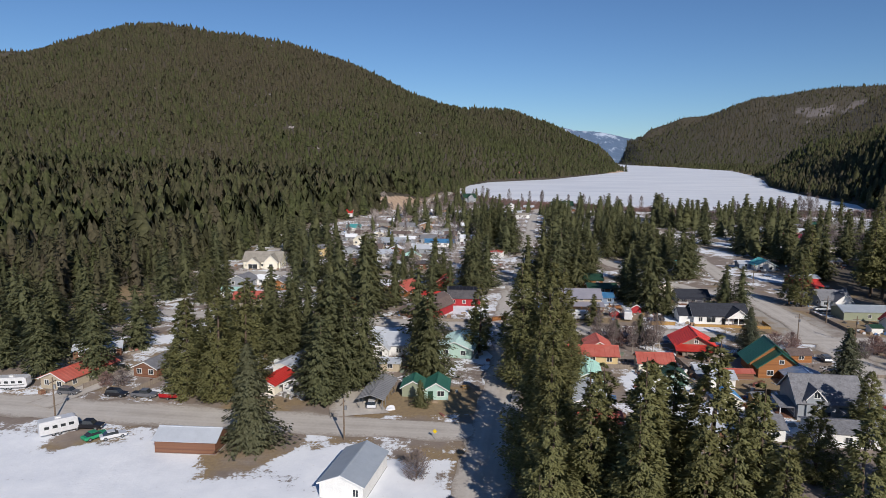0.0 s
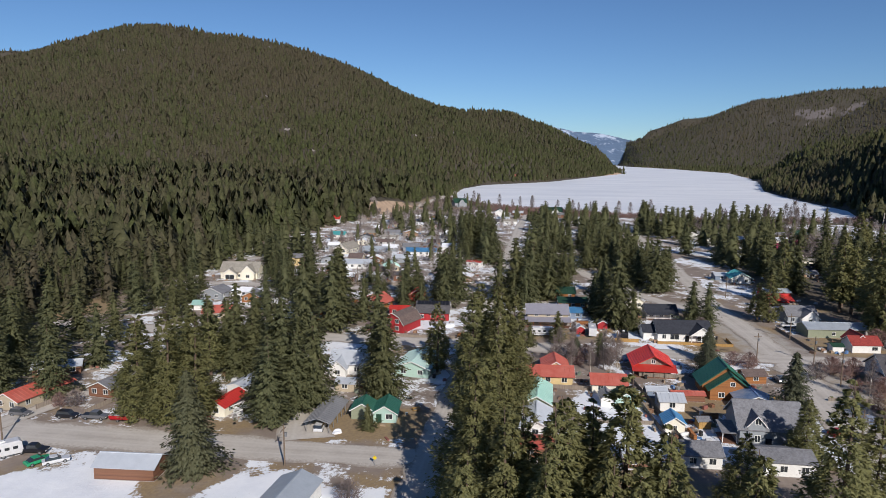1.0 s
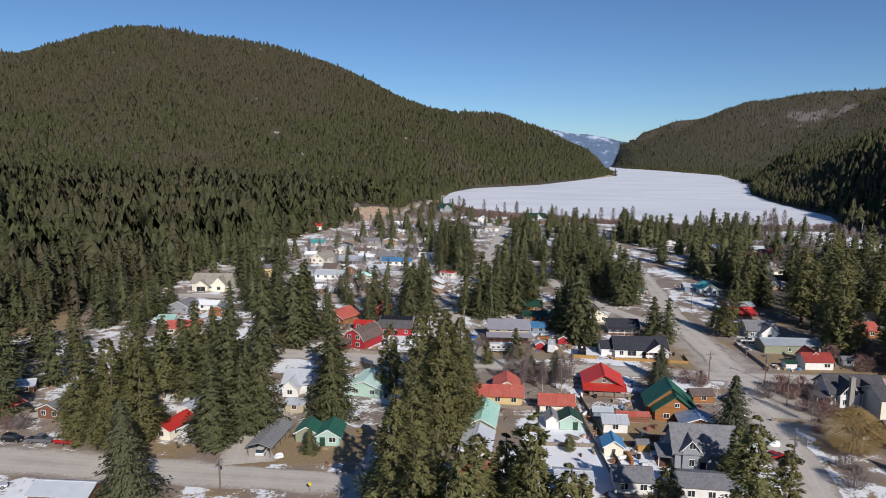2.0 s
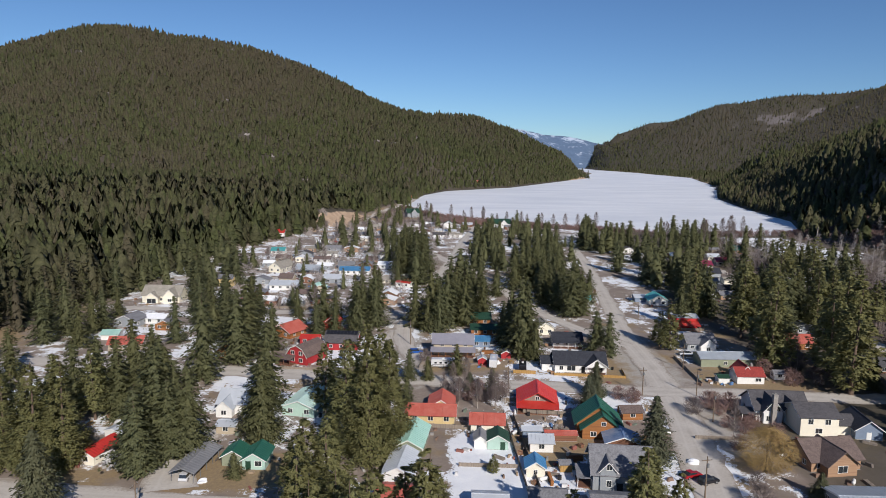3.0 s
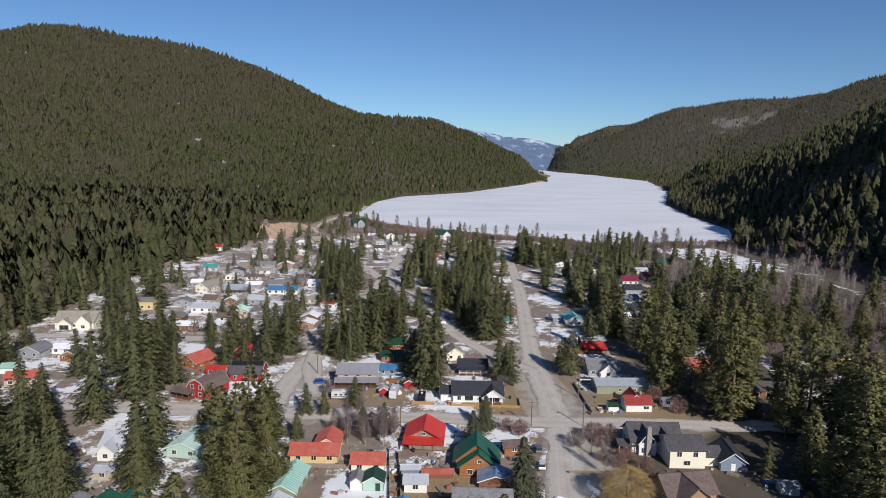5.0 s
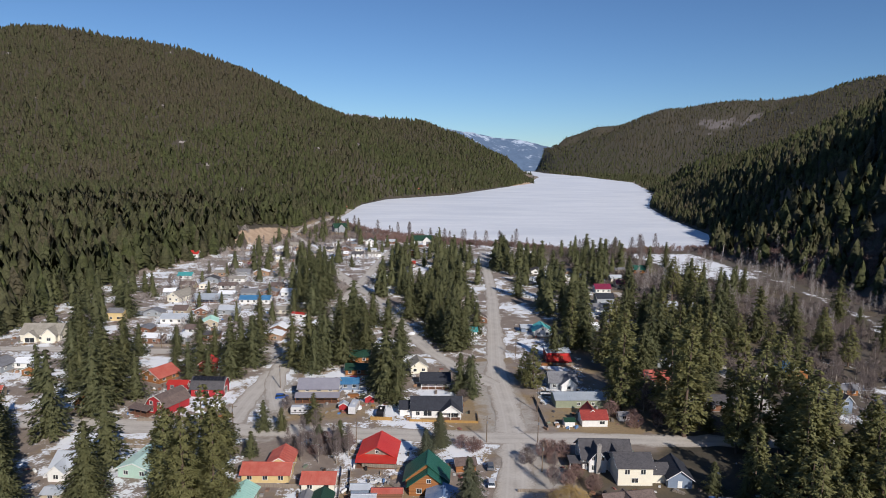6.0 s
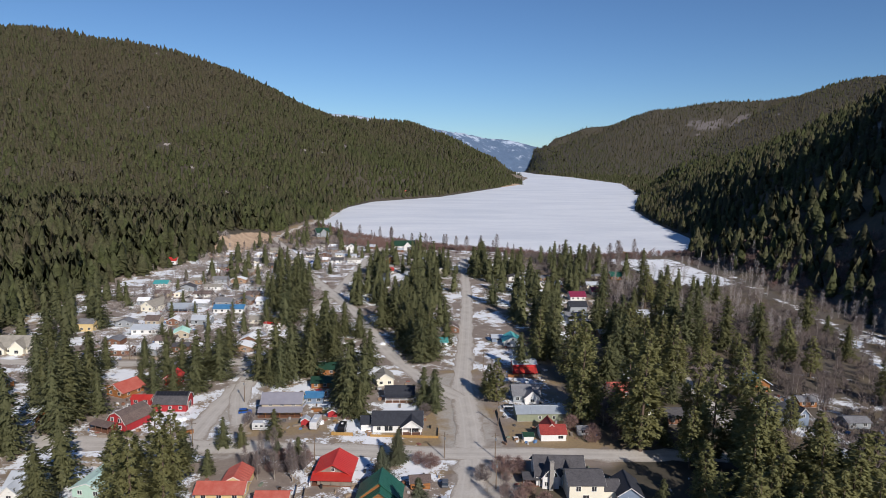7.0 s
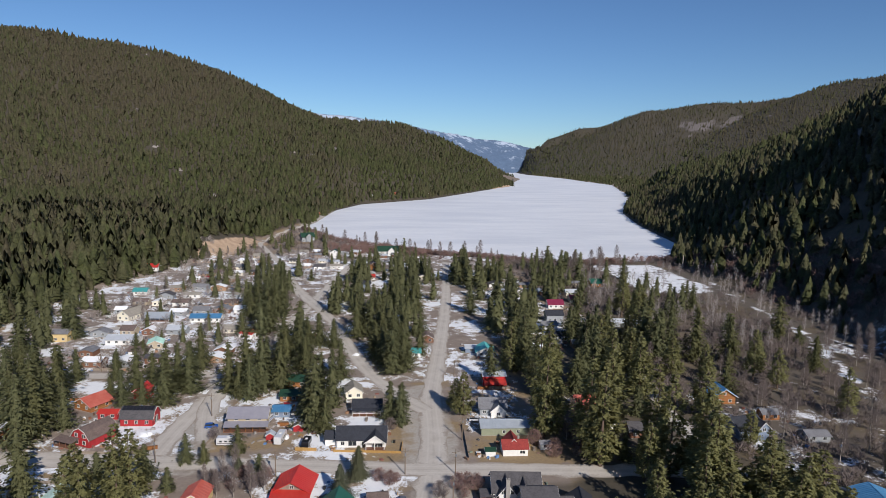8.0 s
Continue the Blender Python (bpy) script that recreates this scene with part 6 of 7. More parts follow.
def car(name, label, x, y, yaw, body, kind="suv"):
    thing = tagged(new(name), label, "car" if kind != "pickup" else "truck", "parked vehicles")
    thing.matrix_world = pose(x, y, float(height(x, y)) + 0.05, 0, 0, yaw)
    line = {"suv": [(-2.25, 0.35), (2.25, 0.35), (2.3, 0.8), (1.2, 1.0), (0.55, 1.0), (-2.15, 1.02), (-2.3, 0.7)],
            "sedan": [(-2.2, 0.32), (2.2, 0.32), (2.25, 0.7), (1.0, 0.9), (-1.4, 0.92), (-2.2, 0.88), (-2.27, 0.6)],
            "pickup": [(-2.75, 0.42), (2.7, 0.42), (2.75, 0.95), (1.5, 1.1), (-2.7, 1.1), (-2.8, 0.8)]}[kind]
    part("body", extrude_profile(line, 0.92), body, thing)
    cab = {"suv": [(1.15, 0.98), (0.45, 1.62), (-1.95, 1.66), (-2.2, 0.98)], "sedan": [(0.95, 0.88), (0.3, 1.38), (-1.0, 1.4), (-1.75, 0.9)],
           "pickup": [(1.35, 1.08), (0.75, 1.78), (-0.75, 1.8), (-0.95, 1.08)]}[kind]
    part("glass", extrude_profile(cab, 0.84, 0.12), GLASS, thing, "dark window glass")
    top = [(cab[1][0] + 0.05, cab[1][1] - 0.01), (cab[1][0] - 0.1, cab[1][1] + 0.05), (cab[2][0] + 0.1, cab[2][1] + 0.05), (cab[2][0] - 0.05, cab[2][1] - 0.01)]
    part("roof_panel", extrude_profile(top, 0.76), body, thing)
    if kind == "pickup":
        bm = bmesh.new()
        box(bm, -2.6, -0.75, 1.09, -1.05, 0.75, 1.12)
        part("bed", bm, BLACK, thing)
    k = 1.75 if kind == "pickup" else 1.4
    for sx in (-k, k):
        for sy in (-0.83, 0.83):
            wheel(thing, sx, sy, 0.38 if kind != "sedan" else 0.33)
    for s in (-0.6, 0.6):
        bm = bmesh.new()
        box(bm, line[1][0] - 0.02, s - 0.18, 0.62, line[1][0] + 0.1, s + 0.18, 0.76)
        part("headlight", bm, TRIM, thing)
    return thing


def trailer(name, label, x, y, yaw, long, wide, tall, skin, band_mat=None, category="trailer"):
    thing = tagged(new(name), label, category, "parked vehicles")
    thing.matrix_world = pose(x, y, float(height(x, y)) + 0.05, 0, 0, yaw)
    line = [(-long / 2, 0.5), (long / 2 - 0.4, 0.5), (long / 2, 1.0), (long / 2 - 0.2, tall - 0.3), (long / 2 - 0.6, tall), (-long / 2 + 0.15, tall), (-long / 2, tall - 0.2)]
    part("body", extrude_profile(line, wide / 2), skin, thing)
    for s in (-1, 1):
        for u in np.linspace(-long * 0.32, long * 0.3, 4):
            bm = bmesh.new()
            box(bm, u - 0.4, s * wide / 2 - 0.02, 1.5, u + 0.4, s * wide / 2 + 0.02, 2.05)
            part("pane", bm, GLASS, thing)
        if band_mat:
            bm = bmesh.new()
            box(bm, -long * 0.47, s * wide / 2 - 0.015, 1.0, long * 0.42, s * wide / 2 + 0.015, 1.2)
            part("stripe", bm, band_mat, thing)
        for u in (-0.5, 0.45):
            wheel(thing, u - long * 0.08, s * (wide / 2 - 0.15), 0.36)
    bm = bmesh.new()
    box(bm, -0.5, -0.35, tall + 0.003, 0.4, 0.35, tall + 0.2)
    part("roof_vent", bm, TRIM, thing)
    return thing


P_RED, P_BLACK, P_WHITE = paint("red_car_paint", (0.45, 0.015, 0.02)), paint("black_car_paint", (0.02, 0.02, 0.025)), paint("white_car_paint", (0.75, 0.75, 0.76))
P_GREY, P_GREEN, P_BLUE = paint("grey_car_paint", (0.16, 0.16, 0.17)), paint("green_car_paint", (0.03, 0.36, 0.16)), paint("blue_car_paint", (0.02, 0.11, 0.45))
car("car", "bright red car parked on the verge", 95, 132.5, 20, P_RED, "sedan")
car("car", "black car parked beside the red one", 97.5, 129.8, 20, P_BLACK, "suv")
car("car", "dark grey car parked by the gravel street", 99.2, 165.5, 83, P_GREY, "suv")
car("car", "white car with black windows parked by the gravel street", 97.8, 156, 83, P_WHITE, "suv")
car("pickup", "white pickup truck beside the workshop", 129.8, 220.5, -8, P_WHITE, "pickup")
car("car", "black car parked along the wide street", -68.6, 138, -5, P_BLACK, "suv")
car("pickup", "grey pickup truck parked along the wide street", -62.3, 137.5, -5, P_GREY, "pickup")
car("car", "grey car on the wide street's edge", -79.5, 139, -8, P_GREY, "suv")
car("car", "green old car standing in the snow", -62, 116.8, 55, P_GREEN, "sedan")
car("car", "white old car standing in the snow", -58.8, 117, 35, P_WHITE, "sedan")
car("pickup", "dark flatbed truck at the snow field's edge", -65.5, 121, 0, P_BLACK, "pickup")
car("car", "white car under the carport", -12.8, 133.2, 87, P_WHITE, "suv")
car("car", "dark car in the shade of the pines", 17.3, 137, 82, P_GREY, "suv")
car("car", "blue car in the drive of the log lodge", 35, 222.5, 10, P_BLUE, "suv")
car("car", "red car beside the cabin with the blue roof", 60, 240, 10, P_RED, "suv")
car("car", "white car in a yard near the lake road", 152, 300, -5, P_WHITE, "suv")
for i in range(15):
    r = np.random.default_rng(500 + i)
    for _ in range(30):
        x, y = r.uniform(-50, 70), r.uniform(290, 620)
        if free_spot(x, y, 2.6):
            car("car", "car parked in a snowy yard", x, y, r.uniform(0, 180), [P_WHITE, P_GREY, P_BLACK, P_RED, P_BLUE][i % 5], ["suv", "sedan", "pickup"][i % 3])
            FOOTPRINTS.append((x, y, 2.5))
            break
trailer("camper", "white travel trailer with wrap-round windows", 44, 207.5, -2, 8, 2.4, 2.9, P_WHITE, P_GREY)
trailer("camper", "white motorhome parked in a yard", 60.5, 209, 80, 7.5, 2.4, 3.0, P_WHITE, P_GREY)
trailer("cargo_trailer", "black enclosed cargo trailer", 69.5, 205, 82, 5.5, 2.3, 2.4, P_BLACK)
trailer("camper", "white camper truck at the snow field", -70, 119, 40, 6.5, 2.3, 3.0, P_WHITE)
trailer("camper", "white travel trailer beside the wide street", -94, 142.5, 8, 7, 2.4, 2.8, P_WHITE, P_GREY)
trailer("camper", "white travel trailer in a yard", 37, 355, 30, 6, 2.3, 2.7, P_WHITE, P_RED)
trailer("camper", "white travel trailer in a yard", 54, 226, 75, 5, 2.2, 2.5, P_WHITE, P_BLUE)

boat = tagged(new("boat_on_trailer"), "red and white motor boat on a road trailer", "boat", "parked vehicles")
boat.matrix_world = pose(-56, 136.6, 0.05, 0, 0, -5)
part("hull", extrude_profile([(-2.6, 0.9), (-2.4, 0.55), (1.6, 0.55), (2.8, 1.25), (2.7, 1.35), (-2.6, 1.3)], 0.95), P_RED, boat, "red hull")
part("deck", extrude_profile([(-2.4, 1.28), (2.3, 1.33), (0.9, 1.75), (0.4, 1.4), (-2.3, 1.36)], 0.8), P_WHITE, boat)
bm = bmesh.new()
box(bm, -2.4, -0.06, 0.35, 3.6, 0.06, 0.47)
part("trailer_beam", bm, STEEL, boat)
for s in (-0.85, 0.85):
    wheel(boat, -0.6, s, 0.32)


# ---- poles, fences, small yard things ----
def utility_pole(x, y, tall, arm_turn, arm=True):
    ob = tagged(new("utility_pole"), "weathered wooden utility pole with crossarm", "utility pole", "utility poles")
    ob.matrix_world = pose(x, y, float(height(x, y)) - 0.3, 0, 0, arm_turn)
    bm = bmesh.new()
    bmesh.ops.create_cone(bm, cap_ends=True, segments=10, radius1=0.17, radius2=0.11, depth=tall + 0.3, matrix=pose(0, 0, (tall + 0.3) / 2))
    part("pole", bm, POLE_WOOD, ob)
    if arm:
        bm = bmesh.new()
        box(bm, -1.2, 0.1, tall - 0.7, 1.2, 0.2, tall - 0.56)
        cross = part("crossarm", bm, POLE_WOOD, ob)
        for u in (-1.05, -0.4, 0.4, 1.05):
            bm = bmesh.new()
            bmesh.ops.create_cone(bm, cap_ends=True, segments=8, radius1=0.06, radius2=0.04, depth=0.16, matrix=pose(u, 0.15, tall - 0.48))
            part("insulator", bm, STEEL, cross)
    bm = bmesh.new()
    bmesh.ops.create_cone(bm, cap_ends=True, segments=10, radius1=0.24, radius2=0.24, depth=0.75, matrix=pose(0, -0.38, tall - 1.5))
    part("transformer", bm, STEEL, ob)


for x, y, tall, turn in ((-16.2, 116.6, 8, 80), (-74.5, 125.5, 8.5, 80), (100.9, 182, 8.3, 10), (116.3, 180.8, 8, 10), (113, 162.4, 8.5, 10), (32.9, 233, 9, 0), (23.8, 196, 8.5, 0), (94.1, 123.7, 9, 10),
                         (122, 205, 8.5, 10), (128, 268, 8.5, 10), (-26, 288, 8.5, 90), (12, 176, 8.5, 0), (62, 184, 8, 80)):
    utility_pole(x, y, tall, turn)


def fence(label, ax, ay, bx, by, tall, material, gap=2.4):
    """A board fence: posts, and a panel of boards between each two."""
    ob = tagged(new("fence"), label, "fence", "fences")
    turn = math.atan2(by - ay, bx - ax)
    ob.matrix_world = Matrix.Translation((ax, ay, float(height(ax, ay)) - 0.05)) @ Matrix.Rotation(turn, 4, "Z")
    long = math.hypot(bx - ax, by - ay)
    n = max(1, round(long / gap))
    for i in range(n + 1):
        bm = bmesh.new()
        box(bm, i * long / n - 0.06, -0.06, 0, i * long / n + 0.06, 0.06, tall + 0.08)
        part("post", bm, material, ob)
    bm = bmesh.new()
    wide, m = long / n, 12
    line = []
    for k in range(m):
        u0, u1 = 0.07 + (wide - 0.14) * k / m, 0.07 + (wide - 0.14) * (k + 1) / m
        line += [(u0, 0.012), (u0 + 0.015, -0.012), (u1 - 0.015, -0.012)]
    line.append((wide - 0.07, 0.012))
    rows = [[bm.verts.new((u, y + off, z)) for u, y in line] for off, z in ((0, 0.08), (0, tall), (0.035, tall), (0.035, 0.08))]
    for r in range(4):
        for i in range(len(line) - 1):
            bm.faces.new([rows[r][i], rows[r][i + 1], rows[(r + 1) % 4][i + 1], rows[(r + 1) % 4][i]])
    for i in (0, -1):
        bm.faces.new([rows[r][i] for r in range(4)])
    bmesh.ops.recalc_face_normals(bm, faces=bm.faces[:])
    data = bpy.data.meshes.new("panel")
    bm.to_mesh(data)
    bm.free()
    data.materials.append(material)
    for i in range(n):
        part("panel", data, None, ob).matrix_basis = pose(i * wide, 0, 0)


NEW_FENCE, GREY_FENCE = "new yellow board fence", "grey weathered board fence"
for a in ((78.6, 199.4, 100.5, 196.4, 0.9, PLANK), (100.5, 196.4, 101.5, 204, 0.9, PLANK), (78.6, 199.4, 79, 201.5, 0.9, PLANK), (66, 201.5, 73, 200.5, 1.2, PLANK)):
    fence(NEW_FENCE, *a)
for a in ((61.2, 120, 61.0, 166, 1.3, OLD_PLANK), (37.5, 159.5, 49, 158, 1.1, OLD_PLANK), (58.5, 120, 58.6, 168, 1.2, OLD_PLANK), (45, 138, 58, 137, 1.0, OLD_PLANK), (64, 168.5, 75, 166.5, 1.3, OLD_PLANK),
          (-78, 142, -66, 176, 1.4, OLD_PLANK), (-66, 140, -62, 152, 1.2, OLD_PLANK), (23, 145, 29.5, 143.5, 1.1, OLD_PLANK), (-8, 205.5, 16, 203, 0.9, OLD_PLANK), (122, 190, 124, 218, 1.0, OLD_PLANK),
          (-30, 290, -4, 289, 1.1, OLD_PLANK), (140, 254, 150, 253, 1.2, OLD_PLANK), (104, 152, 118, 150.5, 1.0, OLD_PLANK), (-10, 186, 8, 184, 1.0, OLD_PLANK), (36, 206, 38, 216, 1.0, OLD_PLANK)):
    fence(GREY_FENCE, *a)

sign = tagged(new("road_sign"), "yellow diamond road sign on a post", "sign")
sign.matrix_world = pose(0.4, 117.1, 0, 0, 0, -10) @ Matrix.Scale(0.75, 4)
bm = bmesh.new()
box(bm, -0.04, -0.04, 0, 0.04, 0.04, 2.0)
part("post", bm, STEEL, sign)
bm = bmesh.new()
box(bm, -0.42, -0.06, -0.42, 0.42, -0.042, 0.42)
plate = part("plate", bm, plain("sign_yellow", (0.75, 0.55, 0.02), 0.5), sign)
plate.matrix_basis = pose(0, 0, 2.1, 0, 45, 0)


def woodpile(x, y, yaw, long, label="stacked split firewood under the sky"):
    r = np.random.default_rng(int(abs(x * 7 + y)))
    bm = bmesh.new()
    for row in range(6):
        for i in range(int(long / 0.28)):
            bmesh.ops.create_cone(bm, cap_ends=True, segments=6, radius1=0.13, radius2=0.13, depth=0.6, matrix=pose(i * 0.28 + 0.14 * (row % 2), r.uniform(-0.05, 0.05), 0.13 + row * 0.22, 90, 0, 0))
    ob = tagged(part("woodpile", bm, LOG, None), label, "woodpile", kind="stuff")
    ob.matrix_world = pose(x, y, float(height(x, y)), 0, 0, yaw)


for x, y, yaw, long in ((64, 129, 90, 4), (69.5, 140, 10, 4), (29, 157, 80, 5), (-24, 252, 0, 5), (136, 254, 0, 5), (17, 205, 20, 5), (58, 222, 0, 4), (123, 146, 0, 4)):
    woodpile(x, y, yaw, long)


def tarp_heap(x, y, size, material, label):
    """A heap of things under a sheet."""
    bm = bmesh.new()
    bmesh.ops.create_icosphere(bm, subdivisions=3, radius=1)
    for v in bm.verts:
        k = 1 + 0.22 * math.sin(4 * v.co.x + 3 * v.co.y) * math.cos(3 * v.co.z + x)
        v.co = Vector((v.co.x * size * k, v.co.y * size * 0.7 * k, max(-0.1, v.co.z * size * 0.55 * k)))
    ob = new("covered_heap", bpy.data.meshes.new("covered_heap"))
    bm.to_mesh(ob.data)
    bm.free()
    ob.data.materials.append(material)
    ob.matrix_world = pose(x, y, float(height(x, y)), 0, 0, x * 13 % 180)
    tagged(ob, label, "heap")


for x, y, s, m, t in ((57.5, 214, 1.6, TARP, "heap under a blue tarpaulin"), (-67, 158, 1.5, TARP, "heap under a blue tarpaulin"), (52.5, 152, 1.0, TARP, "heap under a blue tarpaulin"),
                      (124.5, 232, 0.9, TARP, "heap under a blue tarpaulin"), (10, 212, 1.6, SNOW, "ploughed heap of old snow"), (14, 218, 2.2, SNOW, "ploughed heap of old snow"),
                      (94, 213, 1.5, SNOW, "ploughed heap of old snow"), (39.5, 262, 2.0, SNOW, "ploughed heap of old snow"), (62, 212, 1.6, SNOW, "ploughed heap of old snow"), (85, 305, 1.8, SNOW, "ploughed heap of old snow"),
                      (98, 139, 1.6, SNOW, "ploughed heap of old snow"), (-9, 131.5, 1.2, SNOW, "ploughed heap of old snow")):
    tarp_heap(x, y, s, m, t)


# ---- clutter in the yards ----
def clutter(kind, x, y, yaw, r):
    """Small things left lying in the yards."""
    label, category = {"barrel": ("rusty steel barrel standing in a yard", "barrel"), "plank_stack": ("stack of grey planks lying in a yard", "planks"), "garden_table": ("wooden garden table standing outdoors", "table"),
                       "gas_tank": ("white gas tank on short feet", "tank"), "crate": ("wooden crate standing in a yard", "crate"), "wheelie_bin": ("dark plastic wheeled bin", "bin")}[kind]
    ob = tagged(new(kind), label, category, "yard clutter")
    ob.matrix_world = pose(x, y, float(height(x, y)) + 0.02, 0, 0, yaw)
    if kind == "barrel":
        bm = bmesh.new()
        bmesh.ops.create_cone(bm, cap_ends=True, segments=12, radius1=0.3, radius2=0.3, depth=0.88, matrix=pose(0, 0, 0.44))
        part("drum", bm, RUST, ob)
        for z in (0.3, 0.6, 0.86):
            bm = bmesh.new()
            bmesh.ops.create_cone(bm, cap_ends=True, segments=12, radius1=0.325, radius2=0.325, depth=0.04, matrix=pose(0, 0, z))
            part("hoop", bm, RUST, ob)
    elif kind == "plank_stack":
        for k in range(4):
            for u in range(3):
                bm = bmesh.new()
                box(bm, -1.5 + r.uniform(-0.2, 0.2), -0.45 + u * 0.31, k * 0.13, 1.5 + r.uniform(-0.2, 0.2), -0.17 + u * 0.31, k * 0.13 + 0.11)
                part("plank", bm, OLD_PLANK, ob)
    elif kind == "garden_table":
        bm = bmesh.new()
        box(bm, -0.9, -0.4, 0.7, 0.9, 0.4, 0.75)
        part("tabletop", bm, PLANK, ob)
        for u in (-0.75, 0.67):
            for v in (-0.35, 0.27):
                bm = bmesh.new()
                box(bm, u, v, 0, u + 0.08, v + 0.08, 0.7)
                part("leg", bm, PLANK, ob)
        for v in (-0.85, 0.6):
            bm = bmesh.new()
            box(bm, -0.9, v, 0.38, 0.9, v + 0.25, 0.44)
            part("bench", bm, PLANK, ob)
    elif kind == "gas_tank":
        bm = bmesh.new()
        bmesh.ops.create_uvsphere(bm, u_segments=14, v_segments=8, radius=0.4)
        for v in bm.verts:
            v.co = Vector((v.co.x + (0.7 if v.co.x > 0 else -0.7), v.co.y, v.co.z + 0.62))
        part("tank", bm, TRIM, ob)
        for u in (-0.6, 0.5):
            bm = bmesh.new()
            box(bm, u, -0.3, 0, u + 0.1, 0.3, 0.32)
            part("foot", bm, CONCRETE, ob)
    elif kind == "crate":
        for k in range(5):
            for v in (-0.5, 0.46):
                bm = bmesh.new()
                box(bm, -0.6, v, 0.02 + k * 0.17, 0.6, v + 0.04, 0.15 + k * 0.17)
                part("slat", bm, CEDAR, ob)
        bm = bmesh.new()
        box(bm, -0.56, -0.46, 0, 0.56, 0.46, 0.7)
        part("box", bm, WEATHERED, ob)
    else:
        bm = bmesh.new()
        box(bm, -0.28, -0.32, 0.06, 0.28, 0.32, 1.0)
        part("body", bm, BLACK, ob)
        bm = bmesh.new()
        box(bm, -0.31, -0.36, 1.0, 0.31, 0.35, 1.06)
        part("lid", bm, BLACK, ob)


RUST = surface("rusty_steel", (0.17, 0.09, 0.06), (0.09, 0.055, 0.04), 2, 0.8, 0.3)
r = np.random.default_rng(77)
near_homes = [q for q in FOOTPRINTS if 110 < q[1] < 320]
placed = []
for i in range(900):
    cx, cy, rad = near_homes[int(r.integers(len(near_homes)))]
    a = r.uniform(0, 6.28)
    x, y = cx + math.cos(a) * (rad + r.uniform(0.8, 4.5)), cy + math.sin(a) * (rad + r.uniform(0.8, 4.5))
    if len(placed) < 170 and free_spot(x, y, 0.7) and all(math.hypot(x - px, y - py) > 1.8 for px, py in placed):
        clutter(["barrel", "plank_stack", "garden_table", "gas_tank", "crate", "wheelie_bin", "plank_stack", "crate"][i % 8], x, y, r.uniform(0, 180), r)
        placed.append((x, y))

def jumble_material():
    """Odd boxes, boards, tubs and sheets in many faded colours."""
    m, t, b = nodes_of("yard_jumble")
    ramp_node = t.nodes.new("ShaderNodeValToRGB")
    ramp_node.color_ramp.interpolation = "CONSTANT"
    tones = [(0.12, 0.1, 0.085), (0.3, 0.29, 0.28), (0.55, 0.55, 0.55), (0.2, 0.12, 0.08), (0.06, 0.06, 0.065), (0.08, 0.2, 0.42), (0.34, 0.25, 0.16), (0.26, 0.08, 0.06), (0.7, 0.7, 0.7), (0.16, 0.2, 0.15)]
    for i, c in enumerate(tones):
        e = ramp_node.color_ramp.elements[0] if i == 0 else ramp_node.color_ramp.elements.new(i / len(tones))
        e.position, e.color = i / len(tones), (*c, 1)
    t.links.new(t.nodes.new("ShaderNodeNewGeometry").outputs["Random Per Island"], ramp_node.inputs[0])
    stain = ramp(t, noise_at(t, 1.2, 5, 0.7, source=t.nodes.new("ShaderNodeNewGeometry").outputs["Position"]), 0.3, 0.7)
    t.links.new(mixed(t, calc(t, "MULTIPLY", stain, 0.4), ramp_node.outputs[0], (0.16, 0.13, 0.11)), b.inputs["Base Color"])
    b.inputs["Roughness"].default_value = 0.8
    return m


def jumble(name, label, count, y0, y1, seed):
    """Many small leaning boxes, boards and tubs strewn round the houses, joined."""
    r = np.random.default_rng(seed)
    homes = [q for q in FOOTPRINTS if y0 < q[1] < y1]
    V, T = [], []
    corners = np.array([(x, y, z) for z in (0, 1) for x, y in ((-1, -1), (1, -1), (1, 1), (-1, 1))], float)
    faces = np.array([(3, 2, 1, 0), (4, 5, 6, 7), (0, 1, 5, 4), (1, 2, 6, 5), (2, 3, 7, 6), (3, 0, 4, 7)])
    for _ in range(count * 4):
        if len(V) >= count:
            break
        cx, cy, rad = homes[int(r.integers(len(homes)))]
        a, far = r.uniform(0, 6.28), rad + abs(r.normal(0, 4)) + 0.4
        x, y = cx + math.cos(a) * far, cy + math.sin(a) * far
        if not free_spot(x, y, 0.4):
            continue
        size = np.array([r.uniform(0.2, 0.9), r.uniform(0.15, 0.5), r.uniform(0.2, 0.9)])
        P = corners * size
        P[4:, :2] = P[4:, :2] * r.uniform(0.7, 1.0) + r.normal(0, 0.06, 2)
        k = r.uniform(0, 3.14)
        P = np.stack([P[:, 0] * math.cos(k) - P[:, 1] * math.sin(k) + x, P[:, 0] * math.sin(k) + P[:, 1] * math.cos(k) + y, P[:, 2] + float(height(x, y)) - 0.03], -1)
        T.append(faces + 8 * len(V))
        V.append(P)
    data = mesh_from(name, np.concatenate(V), np.concatenate(T), [jumble_material()])
    data.polygons.foreach_set("use_smooth", np.zeros(len(data.polygons), bool))
    return tagged(new(name, data), label, "clutter", kind="stuff")


jumble("yard_jumble", "boxes, boards, tubs and scrap strewn round the houses", 1500, 120, 660, 78)

